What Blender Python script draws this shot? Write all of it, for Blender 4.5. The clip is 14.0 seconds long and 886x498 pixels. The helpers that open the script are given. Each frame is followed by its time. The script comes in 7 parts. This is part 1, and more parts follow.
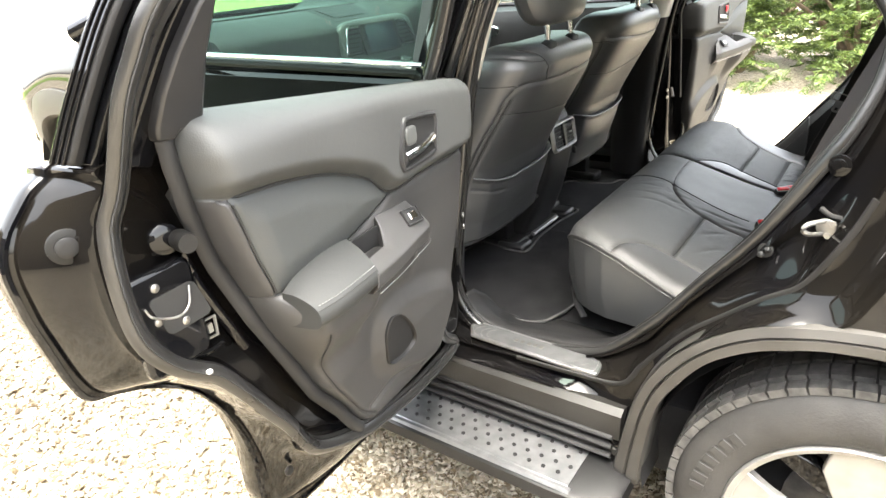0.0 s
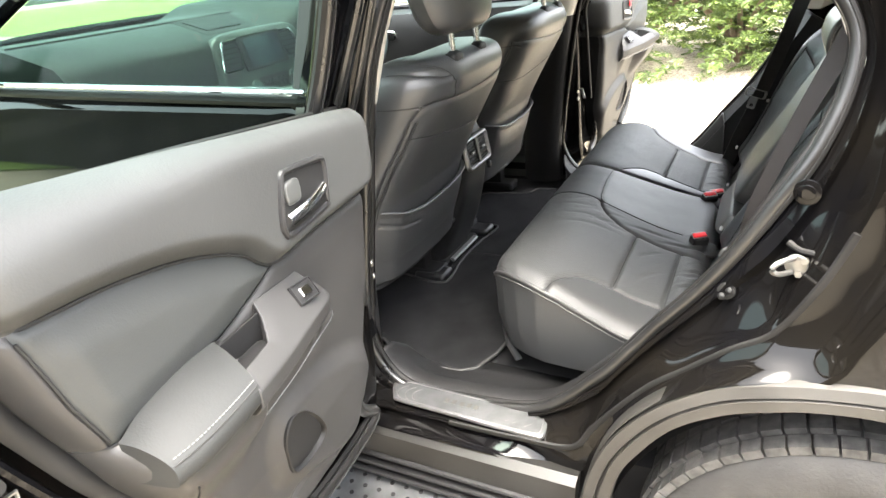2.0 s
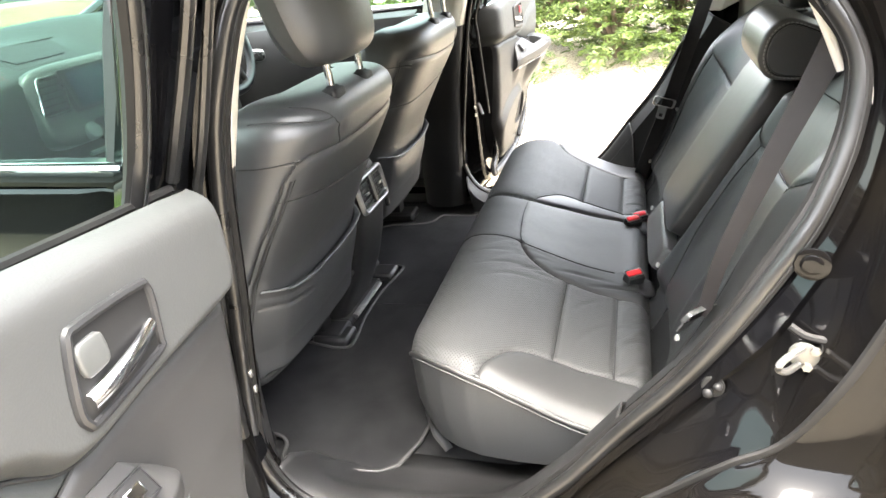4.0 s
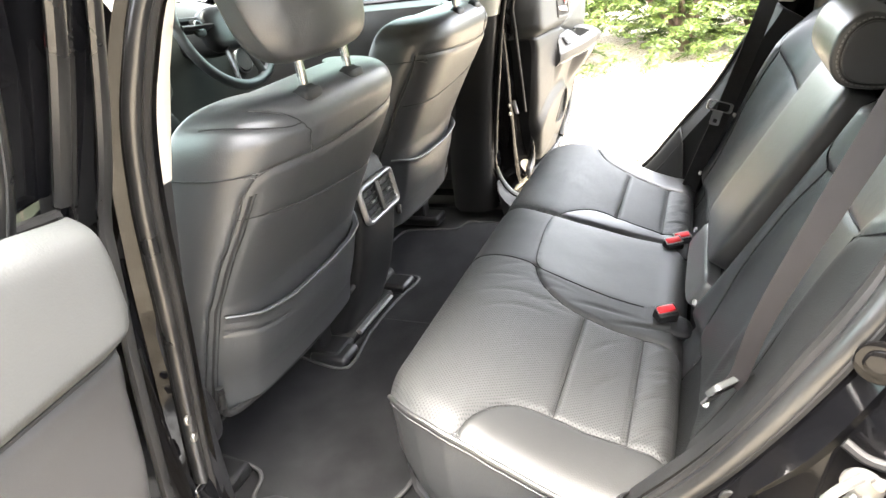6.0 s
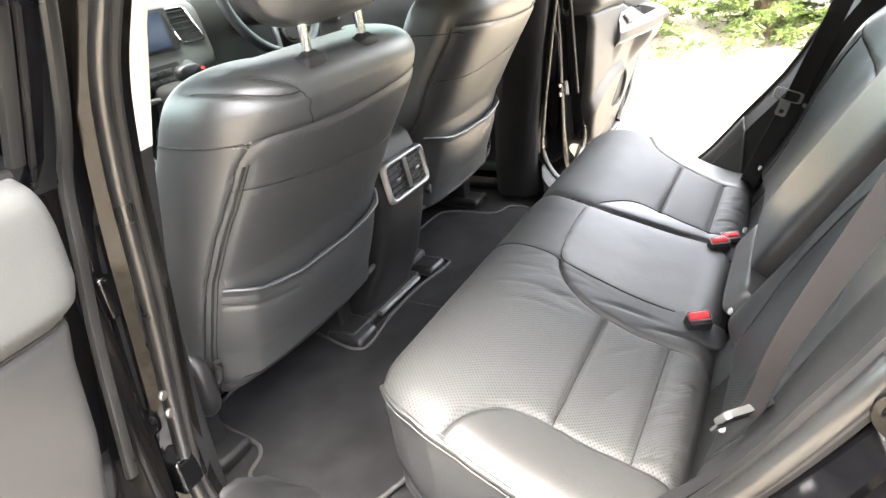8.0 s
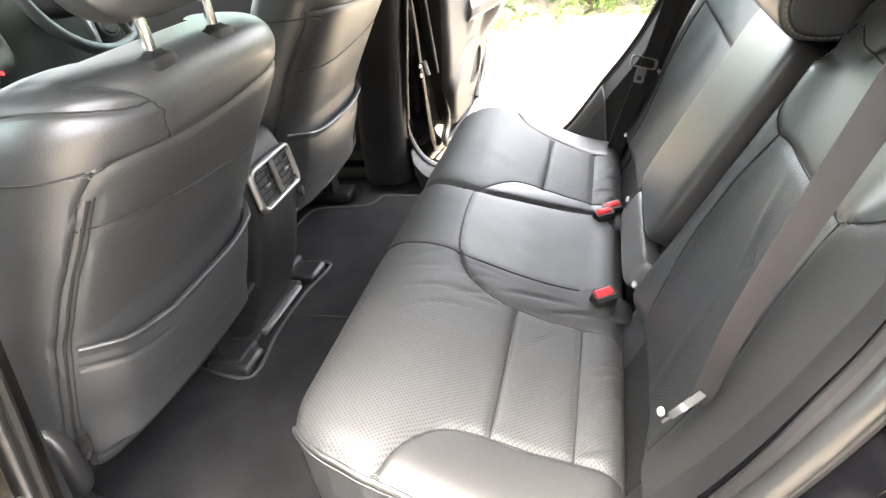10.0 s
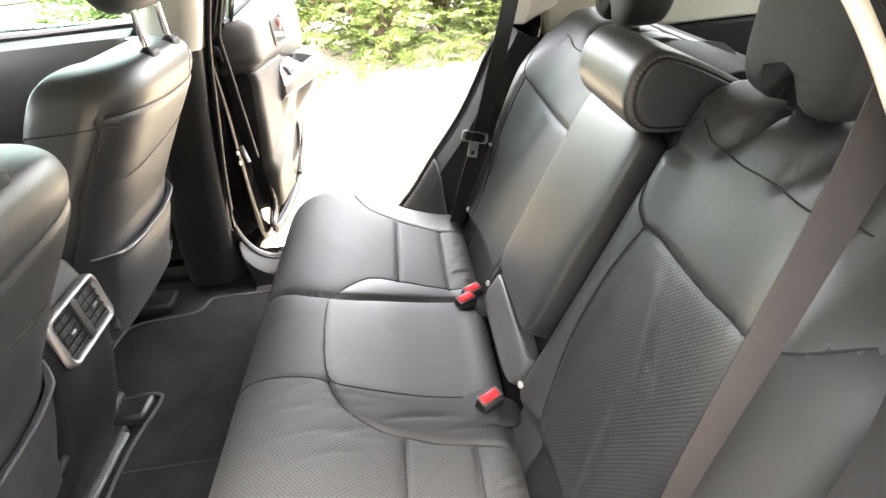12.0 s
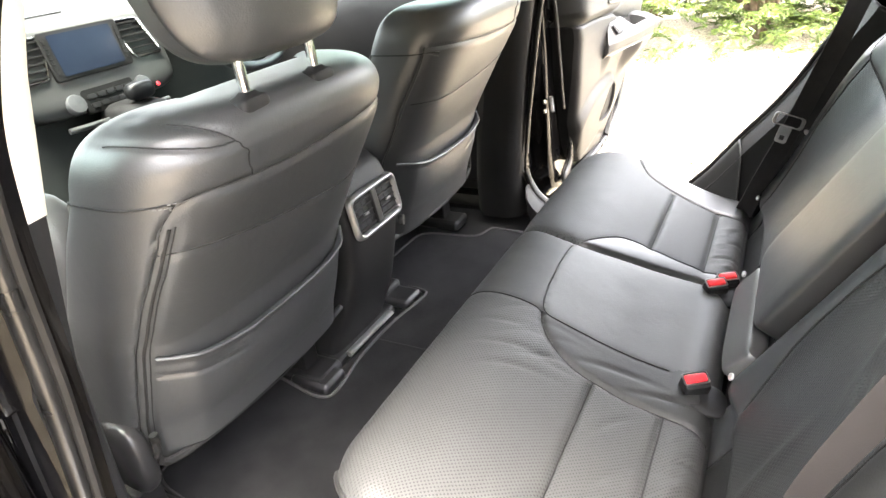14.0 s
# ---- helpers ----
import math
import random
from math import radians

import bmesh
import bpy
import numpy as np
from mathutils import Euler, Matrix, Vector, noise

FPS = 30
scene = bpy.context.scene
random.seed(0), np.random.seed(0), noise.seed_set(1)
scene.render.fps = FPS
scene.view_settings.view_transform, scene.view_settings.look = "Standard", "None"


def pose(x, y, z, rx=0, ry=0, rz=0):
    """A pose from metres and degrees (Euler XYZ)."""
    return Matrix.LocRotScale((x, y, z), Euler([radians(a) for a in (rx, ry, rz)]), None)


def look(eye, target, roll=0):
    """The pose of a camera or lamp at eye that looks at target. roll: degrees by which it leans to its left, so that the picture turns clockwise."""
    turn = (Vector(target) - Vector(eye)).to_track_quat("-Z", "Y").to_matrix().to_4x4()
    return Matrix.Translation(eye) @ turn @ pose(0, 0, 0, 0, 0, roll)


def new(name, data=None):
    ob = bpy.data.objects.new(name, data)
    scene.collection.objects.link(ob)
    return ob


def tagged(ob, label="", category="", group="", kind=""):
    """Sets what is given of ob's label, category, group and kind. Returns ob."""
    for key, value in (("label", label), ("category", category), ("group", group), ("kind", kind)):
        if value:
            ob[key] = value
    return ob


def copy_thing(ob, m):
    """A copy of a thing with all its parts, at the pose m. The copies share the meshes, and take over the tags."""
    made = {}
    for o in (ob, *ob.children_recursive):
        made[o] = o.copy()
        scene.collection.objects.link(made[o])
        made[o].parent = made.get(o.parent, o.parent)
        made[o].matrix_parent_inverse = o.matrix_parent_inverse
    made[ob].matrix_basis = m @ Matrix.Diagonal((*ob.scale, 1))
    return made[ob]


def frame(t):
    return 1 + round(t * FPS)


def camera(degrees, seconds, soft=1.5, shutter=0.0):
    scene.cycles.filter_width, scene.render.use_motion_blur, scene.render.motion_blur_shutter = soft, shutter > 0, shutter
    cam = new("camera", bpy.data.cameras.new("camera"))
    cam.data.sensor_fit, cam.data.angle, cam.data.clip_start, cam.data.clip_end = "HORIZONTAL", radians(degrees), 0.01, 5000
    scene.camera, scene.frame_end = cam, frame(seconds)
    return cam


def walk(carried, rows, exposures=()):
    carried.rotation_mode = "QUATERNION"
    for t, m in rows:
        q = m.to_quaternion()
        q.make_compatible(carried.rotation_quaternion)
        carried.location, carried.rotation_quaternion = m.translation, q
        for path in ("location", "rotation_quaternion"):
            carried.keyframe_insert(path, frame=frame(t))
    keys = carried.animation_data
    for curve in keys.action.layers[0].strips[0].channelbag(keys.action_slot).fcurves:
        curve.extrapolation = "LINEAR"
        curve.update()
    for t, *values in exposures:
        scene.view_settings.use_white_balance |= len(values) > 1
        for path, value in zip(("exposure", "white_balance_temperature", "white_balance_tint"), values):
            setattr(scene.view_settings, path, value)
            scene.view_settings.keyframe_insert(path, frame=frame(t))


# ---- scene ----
cam = camera(70.9, 14.0)
PATH = [
    (0, (0.063, -1.095, 1.443), (-1.045, 0.355, 0.626), -5.1),
    (0.5, (0.045, -1.095, 1.447), (-1.032, 0.383, 0.636), -4.6),
    (1, (0.025, -1.067, 1.447), (-0.997, 0.433, 0.607), -4.7),
    (1.5, (-0.005, -0.988, 1.444), (-0.944, 0.565, 0.604), -5.2),
    (2, (-0.064, -0.869, 1.448), (-0.944, 0.715, 0.601), -6.6),
    (2.5, (-0.098, -0.787, 1.457), (-0.903, 0.838, 0.612), -6.5),
    (3, (-0.159, -0.696, 1.458), (-0.774, 0.993, 0.58), -6.7),
    (5.5, (-0.198, -0.453, 1.441), (-0.783, 1.247, 0.564), -8.5),
    (6, (-0.138, -0.376, 1.426), (-0.89, 1.253, 0.542), -7.9),
    (6.5, (-0.096, -0.326, 1.413), (-0.972, 1.241, 0.532), -7.3),
    (7, (-0.084, -0.296, 1.404), (-1.018, 1.221, 0.496), -7.1),
    (9.5, (-0.108, -0.258, 1.387), (-0.922, 1.298, 0.431), -6.8),
    (10, (-0.184, -0.209, 1.391), (-0.69, 1.434, 0.369), -7.6),
    (10.5, (-0.241, -0.151, 1.403), (-0.473, 1.534, 0.352), -7.3),
    (11, (-0.255, -0.116, 1.422), (-0.339, 1.599, 0.396), -7.0),
    (11.5, (-0.26, -0.083, 1.437), (-0.245, 1.653, 0.444), -6.4),
    (12, (-0.26, -0.062, 1.448), (-0.207, 1.693, 0.489), -6.4),
    (12.5, (-0.26, -0.066, 1.46), (-0.22, 1.709, 0.539), -6.5),
    (13, (-0.253, -0.084, 1.451), (-0.332, 1.678, 0.508), -7.0),
    (13.5, (-0.199, -0.104, 1.437), (-0.679, 1.596, 0.499), -6.5),
    (14, (-0.127, -0.124, 1.418), (-1.018, 1.402, 0.482), -6.6),
]
walk(cam, [(t, look(eye, target, roll)) for t, eye, target, roll in PATH],
     [(0.0, 4.5, 6950, 8), (2.0, 4.7, 6900, 9), (5.5, 5.42, 6950, 10), (9.5, 5.65, 7000, 12), (12.5, 5.75, 7250, 13), (14.0, 5.72, 7100, 12)])

# ---- world and light ----
world = bpy.data.worlds.new("overcast_sky")
scene.world = world
world.use_nodes = True
wn = world.node_tree.nodes
sky = wn.new("ShaderNodeTexSky")
sky.sky_type = 'NISHITA'
sky.sun_disc = False
sky.sun_elevation = radians(77)
sky.sun_rotation = radians(143)
sky.dust_density = 4.0
wn["Background"].inputs["Strength"].default_value = 0.15
grey = wn.new("ShaderNodeRGBToBW")
veil = wn.new("ShaderNodeMix")
veil.data_type = 'RGBA'
veil.inputs[0].default_value = 0.7
world.node_tree.links.new(sky.outputs[0], grey.inputs[0])
world.node_tree.links.new(sky.outputs[0], veil.inputs[6])
world.node_tree.links.new(grey.outputs[0], veil.inputs[7])
world.node_tree.links.new(veil.outputs[2], wn["Background"].inputs["Color"])
sun = new("sun", bpy.data.lights.new("sun", 'SUN'))
sun.data.energy = 0.7
sun.data.angle = radians(45)
sun.data.color = (1.0, 0.965, 0.91)
sun.matrix_world = look((1.2, -1.6, 9.0), (0, 0, 0))

# ---- materials ----


def nodes_of(name):
    m = bpy.data.materials.new(name)
    m.use_nodes = True
    return m, m.node_tree.nodes, m.node_tree.links, m.node_tree.nodes["Principled BSDF"]


def surface(name, a, b, rough=0.5, metal=0.0, scale=6.0, fine=300.0, bump=0.15, coat=0.0, spread=0.1, sheen=0.0, spec=0.5, island=False, depth=0.001):
    """Two tones mixed by a broad noise, fine relief by a second one, roughness that wanders a little."""
    m, n, l, p = nodes_of(name)
    tc = n.new("ShaderNodeTexCoord")
    broad = n.new("ShaderNodeTexNoise")
    broad.inputs["Scale"].default_value = scale
    broad.inputs["Detail"].default_value = 5
    l.new(tc.outputs["Object"], broad.inputs["Vector"])
    mix = n.new("ShaderNodeMix")
    mix.data_type = 'RGBA'
    mix.inputs[6].default_value = (*a, 1)
    mix.inputs[7].default_value = (*b, 1)
    if island:
        geo = n.new("ShaderNodeNewGeometry")
        l.new(geo.outputs["Random Per Island"], mix.inputs[0])
    else:
        ramp = n.new("ShaderNodeMapRange")
        ramp.inputs[1].default_value = 0.35
        ramp.inputs[2].default_value = 0.65
        l.new(broad.outputs["Fac"], ramp.inputs[0])
        l.new(ramp.outputs[0], mix.inputs[0])
    l.new(mix.outputs[2], p.inputs["Base Color"])
    rr = n.new("ShaderNodeMapRange")
    rr.inputs[3].default_value = max(0.02, rough - spread)
    rr.inputs[4].default_value = min(1.0, rough + spread)
    l.new(broad.outputs["Fac"], rr.inputs[0])
    l.new(rr.outputs[0], p.inputs["Roughness"])
    p.inputs["Metallic"].default_value = metal
    p.inputs["Coat Weight"].default_value = coat
    p.inputs["Coat Roughness"].default_value = 0.04
    p.inputs["Sheen Weight"].default_value = sheen
    p.inputs["Specular IOR Level"].default_value = spec
    if bump > 0:
        f = n.new("ShaderNodeTexNoise")
        f.inputs["Scale"].default_value = fine
        f.inputs["Detail"].default_value = 3
        l.new(tc.outputs["Object"], f.inputs["Vector"])
        bp = n.new("ShaderNodeBump")
        bp.inputs["Strength"].default_value = bump
        bp.inputs["Distance"].default_value = depth
        l.new(f.outputs["Fac"], bp.inputs["Height"])
        l.new(bp.outputs[0], p.inputs["Normal"])
    return m


def leather(name, tone, rough, holes="", pitch=0.0045, spec=0.6):
    """Grained hide; holes names the two axes of a perforation grid, such as 'xy'."""
    m, n, l, p = nodes_of(name)
    tc = n.new("ShaderNodeTexCoord")
    grain = n.new("ShaderNodeTexVoronoi")
    grain.inputs["Scale"].default_value = 420
    broad = n.new("ShaderNodeTexNoise")
    broad.inputs["Scale"].default_value = 5
    broad.inputs["Detail"].default_value = 6
    crease = n.new("ShaderNodeTexNoise")
    crease.inputs["Scale"].default_value = 28
    crease.inputs["Detail"].default_value = 4
    crease.inputs["Distortion"].default_value = 1.2
    for t in (grain, broad, crease):
        l.new(tc.outputs["Object"], t.inputs["Vector"])
    mix = n.new("ShaderNodeMix")
    mix.data_type = 'RGBA'
    mix.inputs[6].default_value = (*[c * 0.8 for c in tone], 1)
    mix.inputs[7].default_value = (*[c * 1.25 for c in tone], 1)
    l.new(broad.outputs["Fac"], mix.inputs[0])
    rr = n.new("ShaderNodeMapRange")
    rr.inputs[3].default_value = rough - 0.1
    rr.inputs[4].default_value = rough + 0.1
    l.new(broad.outputs["Fac"], rr.inputs[0])
    l.new(rr.outputs[0], p.inputs["Roughness"])
    b1 = n.new("ShaderNodeBump")
    b1.inputs["Strength"].default_value = 0.10
    b1.inputs["Distance"].default_value = 0.004
    l.new(crease.outputs["Fac"], b1.inputs["Height"])
    b2 = n.new("ShaderNodeBump")
    b2.inputs["Strength"].default_value = 0.22
    b2.inputs["Distance"].default_value = 0.0006
    l.new(grain.outputs["Distance"], b2.inputs["Height"])
    l.new(b1.outputs[0], b2.inputs["Normal"])
    last, colour = b2, mix.outputs[2]
    if holes:
        sep = n.new("ShaderNodeSeparateXYZ")
        l.new(tc.outputs["Object"], sep.inputs[0])
        com = n.new("ShaderNodeCombineXYZ")
        for k, axis in enumerate(holes):
            l.new(sep.outputs[axis.upper()], com.inputs[k])
        turn = n.new("ShaderNodeVectorRotate")
        turn.rotation_type = 'Z_AXIS'
        turn.inputs["Angle"].default_value = math.pi / 4
        l.new(com.outputs[0], turn.inputs["Vector"])
        sc = n.new("ShaderNodeVectorMath")
        sc.operation = 'SCALE'
        sc.inputs["Scale"].default_value = 1 / pitch
        l.new(turn.outputs[0], sc.inputs[0])
        fr = n.new("ShaderNodeVectorMath")
        fr.operation = 'FRACTION'
        l.new(sc.outputs[0], fr.inputs[0])
        ds = n.new("ShaderNodeVectorMath")
        ds.operation = 'DISTANCE'
        ds.inputs[1].default_value = (0.5, 0.5, 0.0)
        l.new(fr.outputs[0], ds.inputs[0])
        st = n.new("ShaderNodeMapRange")
        st.inputs[1].default_value = 0.18
        st.inputs[2].default_value = 0.34
        l.new(ds.outputs["Value"], st.inputs[0])
        b3 = n.new("ShaderNodeBump")
        b3.inputs["Strength"].default_value = 0.38
        b3.inputs["Distance"].default_value = 0.0012
        l.new(st.outputs[0], b3.inputs["Height"])
        l.new(b2.outputs[0], b3.inputs["Normal"])
        last = b3
        dark = n.new("ShaderNodeMix")
        dark.data_type = 'RGBA'
        dark.inputs[6].default_value = (0.004, 0.004, 0.004, 1)
        l.new(st.outputs[0], dark.inputs[0])
        l.new(colour, dark.inputs[7])
        colour = dark.outputs[2]
    p.inputs["Specular IOR Level"].default_value = spec
    l.new(colour, p.inputs["Base Color"])
    l.new(last.outputs[0], p.inputs["Normal"])
    return m


def pane(name, tint, gloss=0.02):
    m = bpy.data.materials.new(name)
    m.use_nodes = True
    n, l = m.node_tree.nodes, m.node_tree.links
    n.clear()
    out = n.new("ShaderNodeOutputMaterial")
    mix = n.new("ShaderNodeMixShader")
    tr = n.new("ShaderNodeBsdfTransparent")
    tr.inputs["Color"].default_value = (*tint, 1)
    gl = n.new("ShaderNodeBsdfGlossy")
    gl.inputs["Roughness"].default_value = gloss
    mix.inputs[0].default_value = 0.015
    l.new(tr.outputs[0], mix.inputs[1])
    l.new(gl.outputs[0], mix.inputs[2])
    l.new(mix.outputs[0], out.inputs["Surface"])
    return m


def gravel_ground():
    m, n, l, p = nodes_of("gravel_bed")
    tc = n.new("ShaderNodeTexCoord")
    vo = n.new("ShaderNodeTexVoronoi")
    vo.inputs["Scale"].default_value = 55
    no = n.new("ShaderNodeTexNoise")
    no.inputs["Scale"].default_value = 0.9
    no.inputs["Detail"].default_value = 6
    l.new(tc.outputs["Object"], vo.inputs["Vector"])
    l.new(tc.outputs["Object"], no.inputs["Vector"])
    sep = n.new("ShaderNodeSeparateColor")
    l.new(vo.outputs["Color"], sep.inputs[0])
    ramp = n.new("ShaderNodeValToRGB")
    e = ramp.color_ramp.elements
    e[0].position, e[0].color = 0.0, (0.13, 0.10, 0.06, 1)
    e[1].position, e[1].color = 1.0, (0.45, 0.412, 0.345, 1)
    k = ramp.color_ramp.elements.new(0.4)
    k.color = (0.275, 0.243, 0.188, 1)
    l.new(sep.outputs[0], ramp.inputs[0])
    dirt = n.new("ShaderNodeMix")
    dirt.data_type = 'RGBA'
    dirt.blend_type = 'MULTIPLY'
    dirt.inputs[7].default_value = (0.77, 0.73, 0.645, 1)
    l.new(no.outputs["Fac"], dirt.inputs[0])
    l.new(ramp.outputs[0], dirt.inputs[6])
    l.new(dirt.outputs[2], p.inputs["Base Color"])
    p.inputs["Roughness"].default_value = 0.85
    bp = n.new("ShaderNodeBump")
    bp.inputs["Strength"].default_value = 0.9
    bp.inputs["Distance"].default_value = 0.012
    bp.invert = True
    l.new(vo.outputs["Distance"], bp.inputs["Height"])
    l.new(bp.outputs[0], p.inputs["Normal"])
    return m


def pebble_stone():
    """Broken limestone: each chip has its own tone, from ochre and brown to nearly white, with a dusty grain."""
    m, n, l, p = nodes_of("pale_limestone_chippings")
    geo = n.new("ShaderNodeNewGeometry")
    ramp = n.new("ShaderNodeValToRGB")
    e = ramp.color_ramp.elements
    e[0].position, e[0].color = 0.0, (0.055, 0.038, 0.020, 1)
    e[1].position, e[1].color = 1.0, (0.44, 0.413, 0.358, 1)
    for at, c in ((0.22, (0.125, 0.092, 0.050, 1)), (0.5, (0.215, 0.190, 0.144, 1)), (0.8, (0.33, 0.305, 0.256, 1))):
        ramp.color_ramp.elements.new(at).color = c
    l.new(geo.outputs["Random Per Island"], ramp.inputs[0])
    tc = n.new("ShaderNodeTexCoord")
    no = n.new("ShaderNodeTexNoise")
    no.inputs["Scale"].default_value = 170
    no.inputs["Detail"].default_value = 4
    l.new(tc.outputs["Object"], no.inputs["Vector"])
    mul = n.new("ShaderNodeMix")
    mul.data_type = 'RGBA'
    mul.blend_type = 'MULTIPLY'
    mul.inputs[7].default_value = (0.55, 0.50, 0.42, 1)
    l.new(no.outputs["Fac"], mul.inputs[0])
    l.new(ramp.outputs[0], mul.inputs[6])
    l.new(mul.outputs[2], p.inputs["Base Color"])
    p.inputs["Roughness"].default_value = 0.85
    bp = n.new("ShaderNodeBump")
    bp.inputs["Strength"].default_value = 0.4
    bp.inputs["Distance"].default_value = 0.001
    l.new(no.outputs["Fac"], bp.inputs["Height"])
    l.new(bp.outputs[0], p.inputs["Normal"])
    return m


LEATHER = leather("black_leather", (0.0285, 0.0298, 0.0312), 0.44, spec=0.75)
# one bench leather in three tones: light on the pad, shade on sides
BENCHLEATHER = leather("bench_black_leather", (0.0185, 0.0188, 0.0183), 0.44, spec=0.9)
LITLEATHER = leather("lit_black_leather", (0.034, 0.0345, 0.0335), 0.56, spec=0.65)
SHADELEATHER = leather("shade_darkened_leather", (0.0150, 0.0152, 0.0148), 0.60, spec=0.55)
# same perforated hide: cushion light and backrest shade are in the two tones
PERF_XY = leather("perforated_leather_lit_seat", (0.036, 0.0368, 0.0362), 0.60, "xy", 0.0046, 0.5)
PERF_YZ = leather("perforated_leather_shaded_back", (0.0135, 0.0143, 0.0142), 0.44, "yz", 0.0046, 0.9)
DOOR_SKIN = leather("soft_grey_door_skin", (0.036, 0.0375, 0.0375), 0.60, spec=0.4)
PLASTIC = surface("black_grained_plastic", (0.0065, 0.0065, 0.0068), (0.011, 0.011, 0.0114), 0.58, fine=900, bump=0.25, depth=0.0005, spec=0.28)
GREYPLASTIC = surface("dark_grey_plastic", (0.011, 0.011, 0.0118), (0.017, 0.017, 0.018), 0.40, fine=900, bump=0.2, depth=0.0005, spec=0.4)
PAINT = surface("black_car_paint", (0.0022, 0.0023, 0.0028), (0.0038, 0.0038, 0.0043), 0.04, bump=0.0, spread=0.02, spec=0.30)
JAMB = surface("dusty_black_jamb_paint", (0.0020, 0.0020, 0.0024), (0.0045, 0.0039, 0.0032), 0.05, scale=7, fine=1400, bump=0.02, depth=0.0004, spread=0.03, spec=0.22)
CLADDING = surface("weathered_grey_cladding", (0.0165, 0.0155, 0.0138), (0.028, 0.0262, 0.0232), 0.5, scale=9, fine=700, bump=0.25, depth=0.0006)
# sill version of the cladding, its colour darkened for the shade down there
SHADED_SILL = surface("shaded_sill_plastic", (0.0062, 0.006, 0.0056), (0.0115, 0.011, 0.010), 0.45, scale=9, fine=700, bump=0.25, depth=0.0006, spec=0.35)
DOOR_PAD = leather("door_armrest_leather", (0.015, 0.0160, 0.0160), 0.66, spec=0.3)
BOARDEND = surface("black_board_plastic", (0.0035, 0.0035, 0.0037), (0.0055, 0.0055, 0.0058), 0.35, fine=900, bump=0.2, depth=0.0005, spec=0.3)
RUBBER = surface("rubber_seal", (0.0055, 0.0055, 0.0054), (0.0095, 0.009, 0.0088), 0.55, scale=12, fine=250, bump=0.2, spec=0.22)
DOORSEAL = surface("grey_rubber_seal", (0.0075, 0.0074, 0.0074), (0.0125, 0.0123, 0.0121), 0.30, scale=12, fine=250, bump=0.12, spec=0.55)
DOOR_LEATHER = leather("grey_black_door_leather", (0.027, 0.0292, 0.0292), 0.58, spec=0.4)
FLAP = surface("pale_grey_vinyl", (0.062, 0.062, 0.061), (0.085, 0.085, 0.083), 0.45, fine=800, bump=0.15, depth=0.0005)
BEZEL = surface("silver_grey_bezel", (0.042, 0.044, 0.0435), (0.06, 0.062, 0.061), 0.4, fine=900, bump=0.1, depth=0.0004)
DOOR_PLASTIC = surface("dark_grey_door_plastic", (0.024, 0.0235, 0.0236), (0.032, 0.0315, 0.0316), 0.52, fine=900, bump=0.2, depth=0.0005, spec=0.35)
TYRE = surface("tyre_rubber", (0.019, 0.0185, 0.018), (0.031, 0.030, 0.0285), 0.7, scale=14, fine=180, bump=0.5, depth=0.002, spec=0.4)
DUSTY = surface("dusty_tread", (0.026, 0.0255, 0.025), (0.062, 0.060, 0.057), 0.8, scale=45, fine=260, bump=0.5, depth=0.002)
ALLOY = surface("brushed_silver_plate", (0.175, 0.18, 0.185), (0.235, 0.24, 0.245), 0.42, metal=0.9, scale=30, fine=600, bump=0.08)
RIMWHITE = surface("machined_alloy_face", (0.24, 0.236, 0.228), (0.29, 0.285, 0.276), 0.38, metal=0.6, scale=20, fine=500, bump=0.05)
SATIN = surface("satin_grey_metal", (0.22, 0.22, 0.218), (0.28, 0.28, 0.275), 0.38, metal=0.8, scale=30, fine=600, bump=0.08)
UNSEEN_WALL = surface("unseen_wall_brown", (0.042, 0.036, 0.027), (0.066, 0.056, 0.042), 0.88, scale=1.5, fine=60, bump=0.4, depth=0.004)
CHROME = surface("chrome", (0.80, 0.80, 0.81), (0.86, 0.86, 0.87), 0.12, metal=1.0, bump=0.0, spread=0.05)
STEEL = surface("zinc_plated_steel", (0.16, 0.155, 0.148), (0.24, 0.235, 0.222), 0.4, metal=0.85, scale=40, fine=300, bump=0.15)
CREAM = surface("cream_pillar_trim", (0.58, 0.555, 0.485), (0.64, 0.615, 0.54), 0.75, fine=800, bump=0.2, depth=0.0006)
ROOFCLOTH = surface("grey_beige_headlining", (0.30, 0.29, 0.26), (0.35, 0.34, 0.305), 0.9, fine=700, bump=0.3, depth=0.0008, spec=0.2)
CARPET = surface("black_carpet", (0.0095, 0.0096, 0.0102), (0.0175, 0.0176, 0.0184), 0.95, scale=11, fine=900, bump=0.9, spec=0.08, depth=0.002)
BINDING = surface("carpet_binding", (0.022, 0.022, 0.022), (0.037, 0.037, 0.036), 0.8, fine=700, bump=0.5)
WEBBING = surface("belt_webbing_brown_grey", (0.0085, 0.0068, 0.0070), (0.0130, 0.0106, 0.0108), 0.62, scale=60, fine=900, bump=0.4, depth=0.0006)
WEBBLACK = surface("belt_webbing_black", (0.018, 0.017, 0.017), (0.028, 0.026, 0.026), 0.7, scale=60, fine=900, bump=0.4, depth=0.0006)
RED = surface("red_button", (0.62, 0.02, 0.03), (0.70, 0.03, 0.04), 0.4, bump=0.0)
WHITE = surface("white_plastic", (0.36, 0.36, 0.35), (0.42, 0.42, 0.41), 0.5, bump=0.05)
THREAD = surface("grey_thread", (0.10, 0.10, 0.098), (0.16, 0.16, 0.157), 0.75, bump=0.3)
SEAM = surface("dark_seam_thread", (0.004, 0.004, 0.004), (0.008, 0.008, 0.008), 0.8, fine=900, bump=0.3)
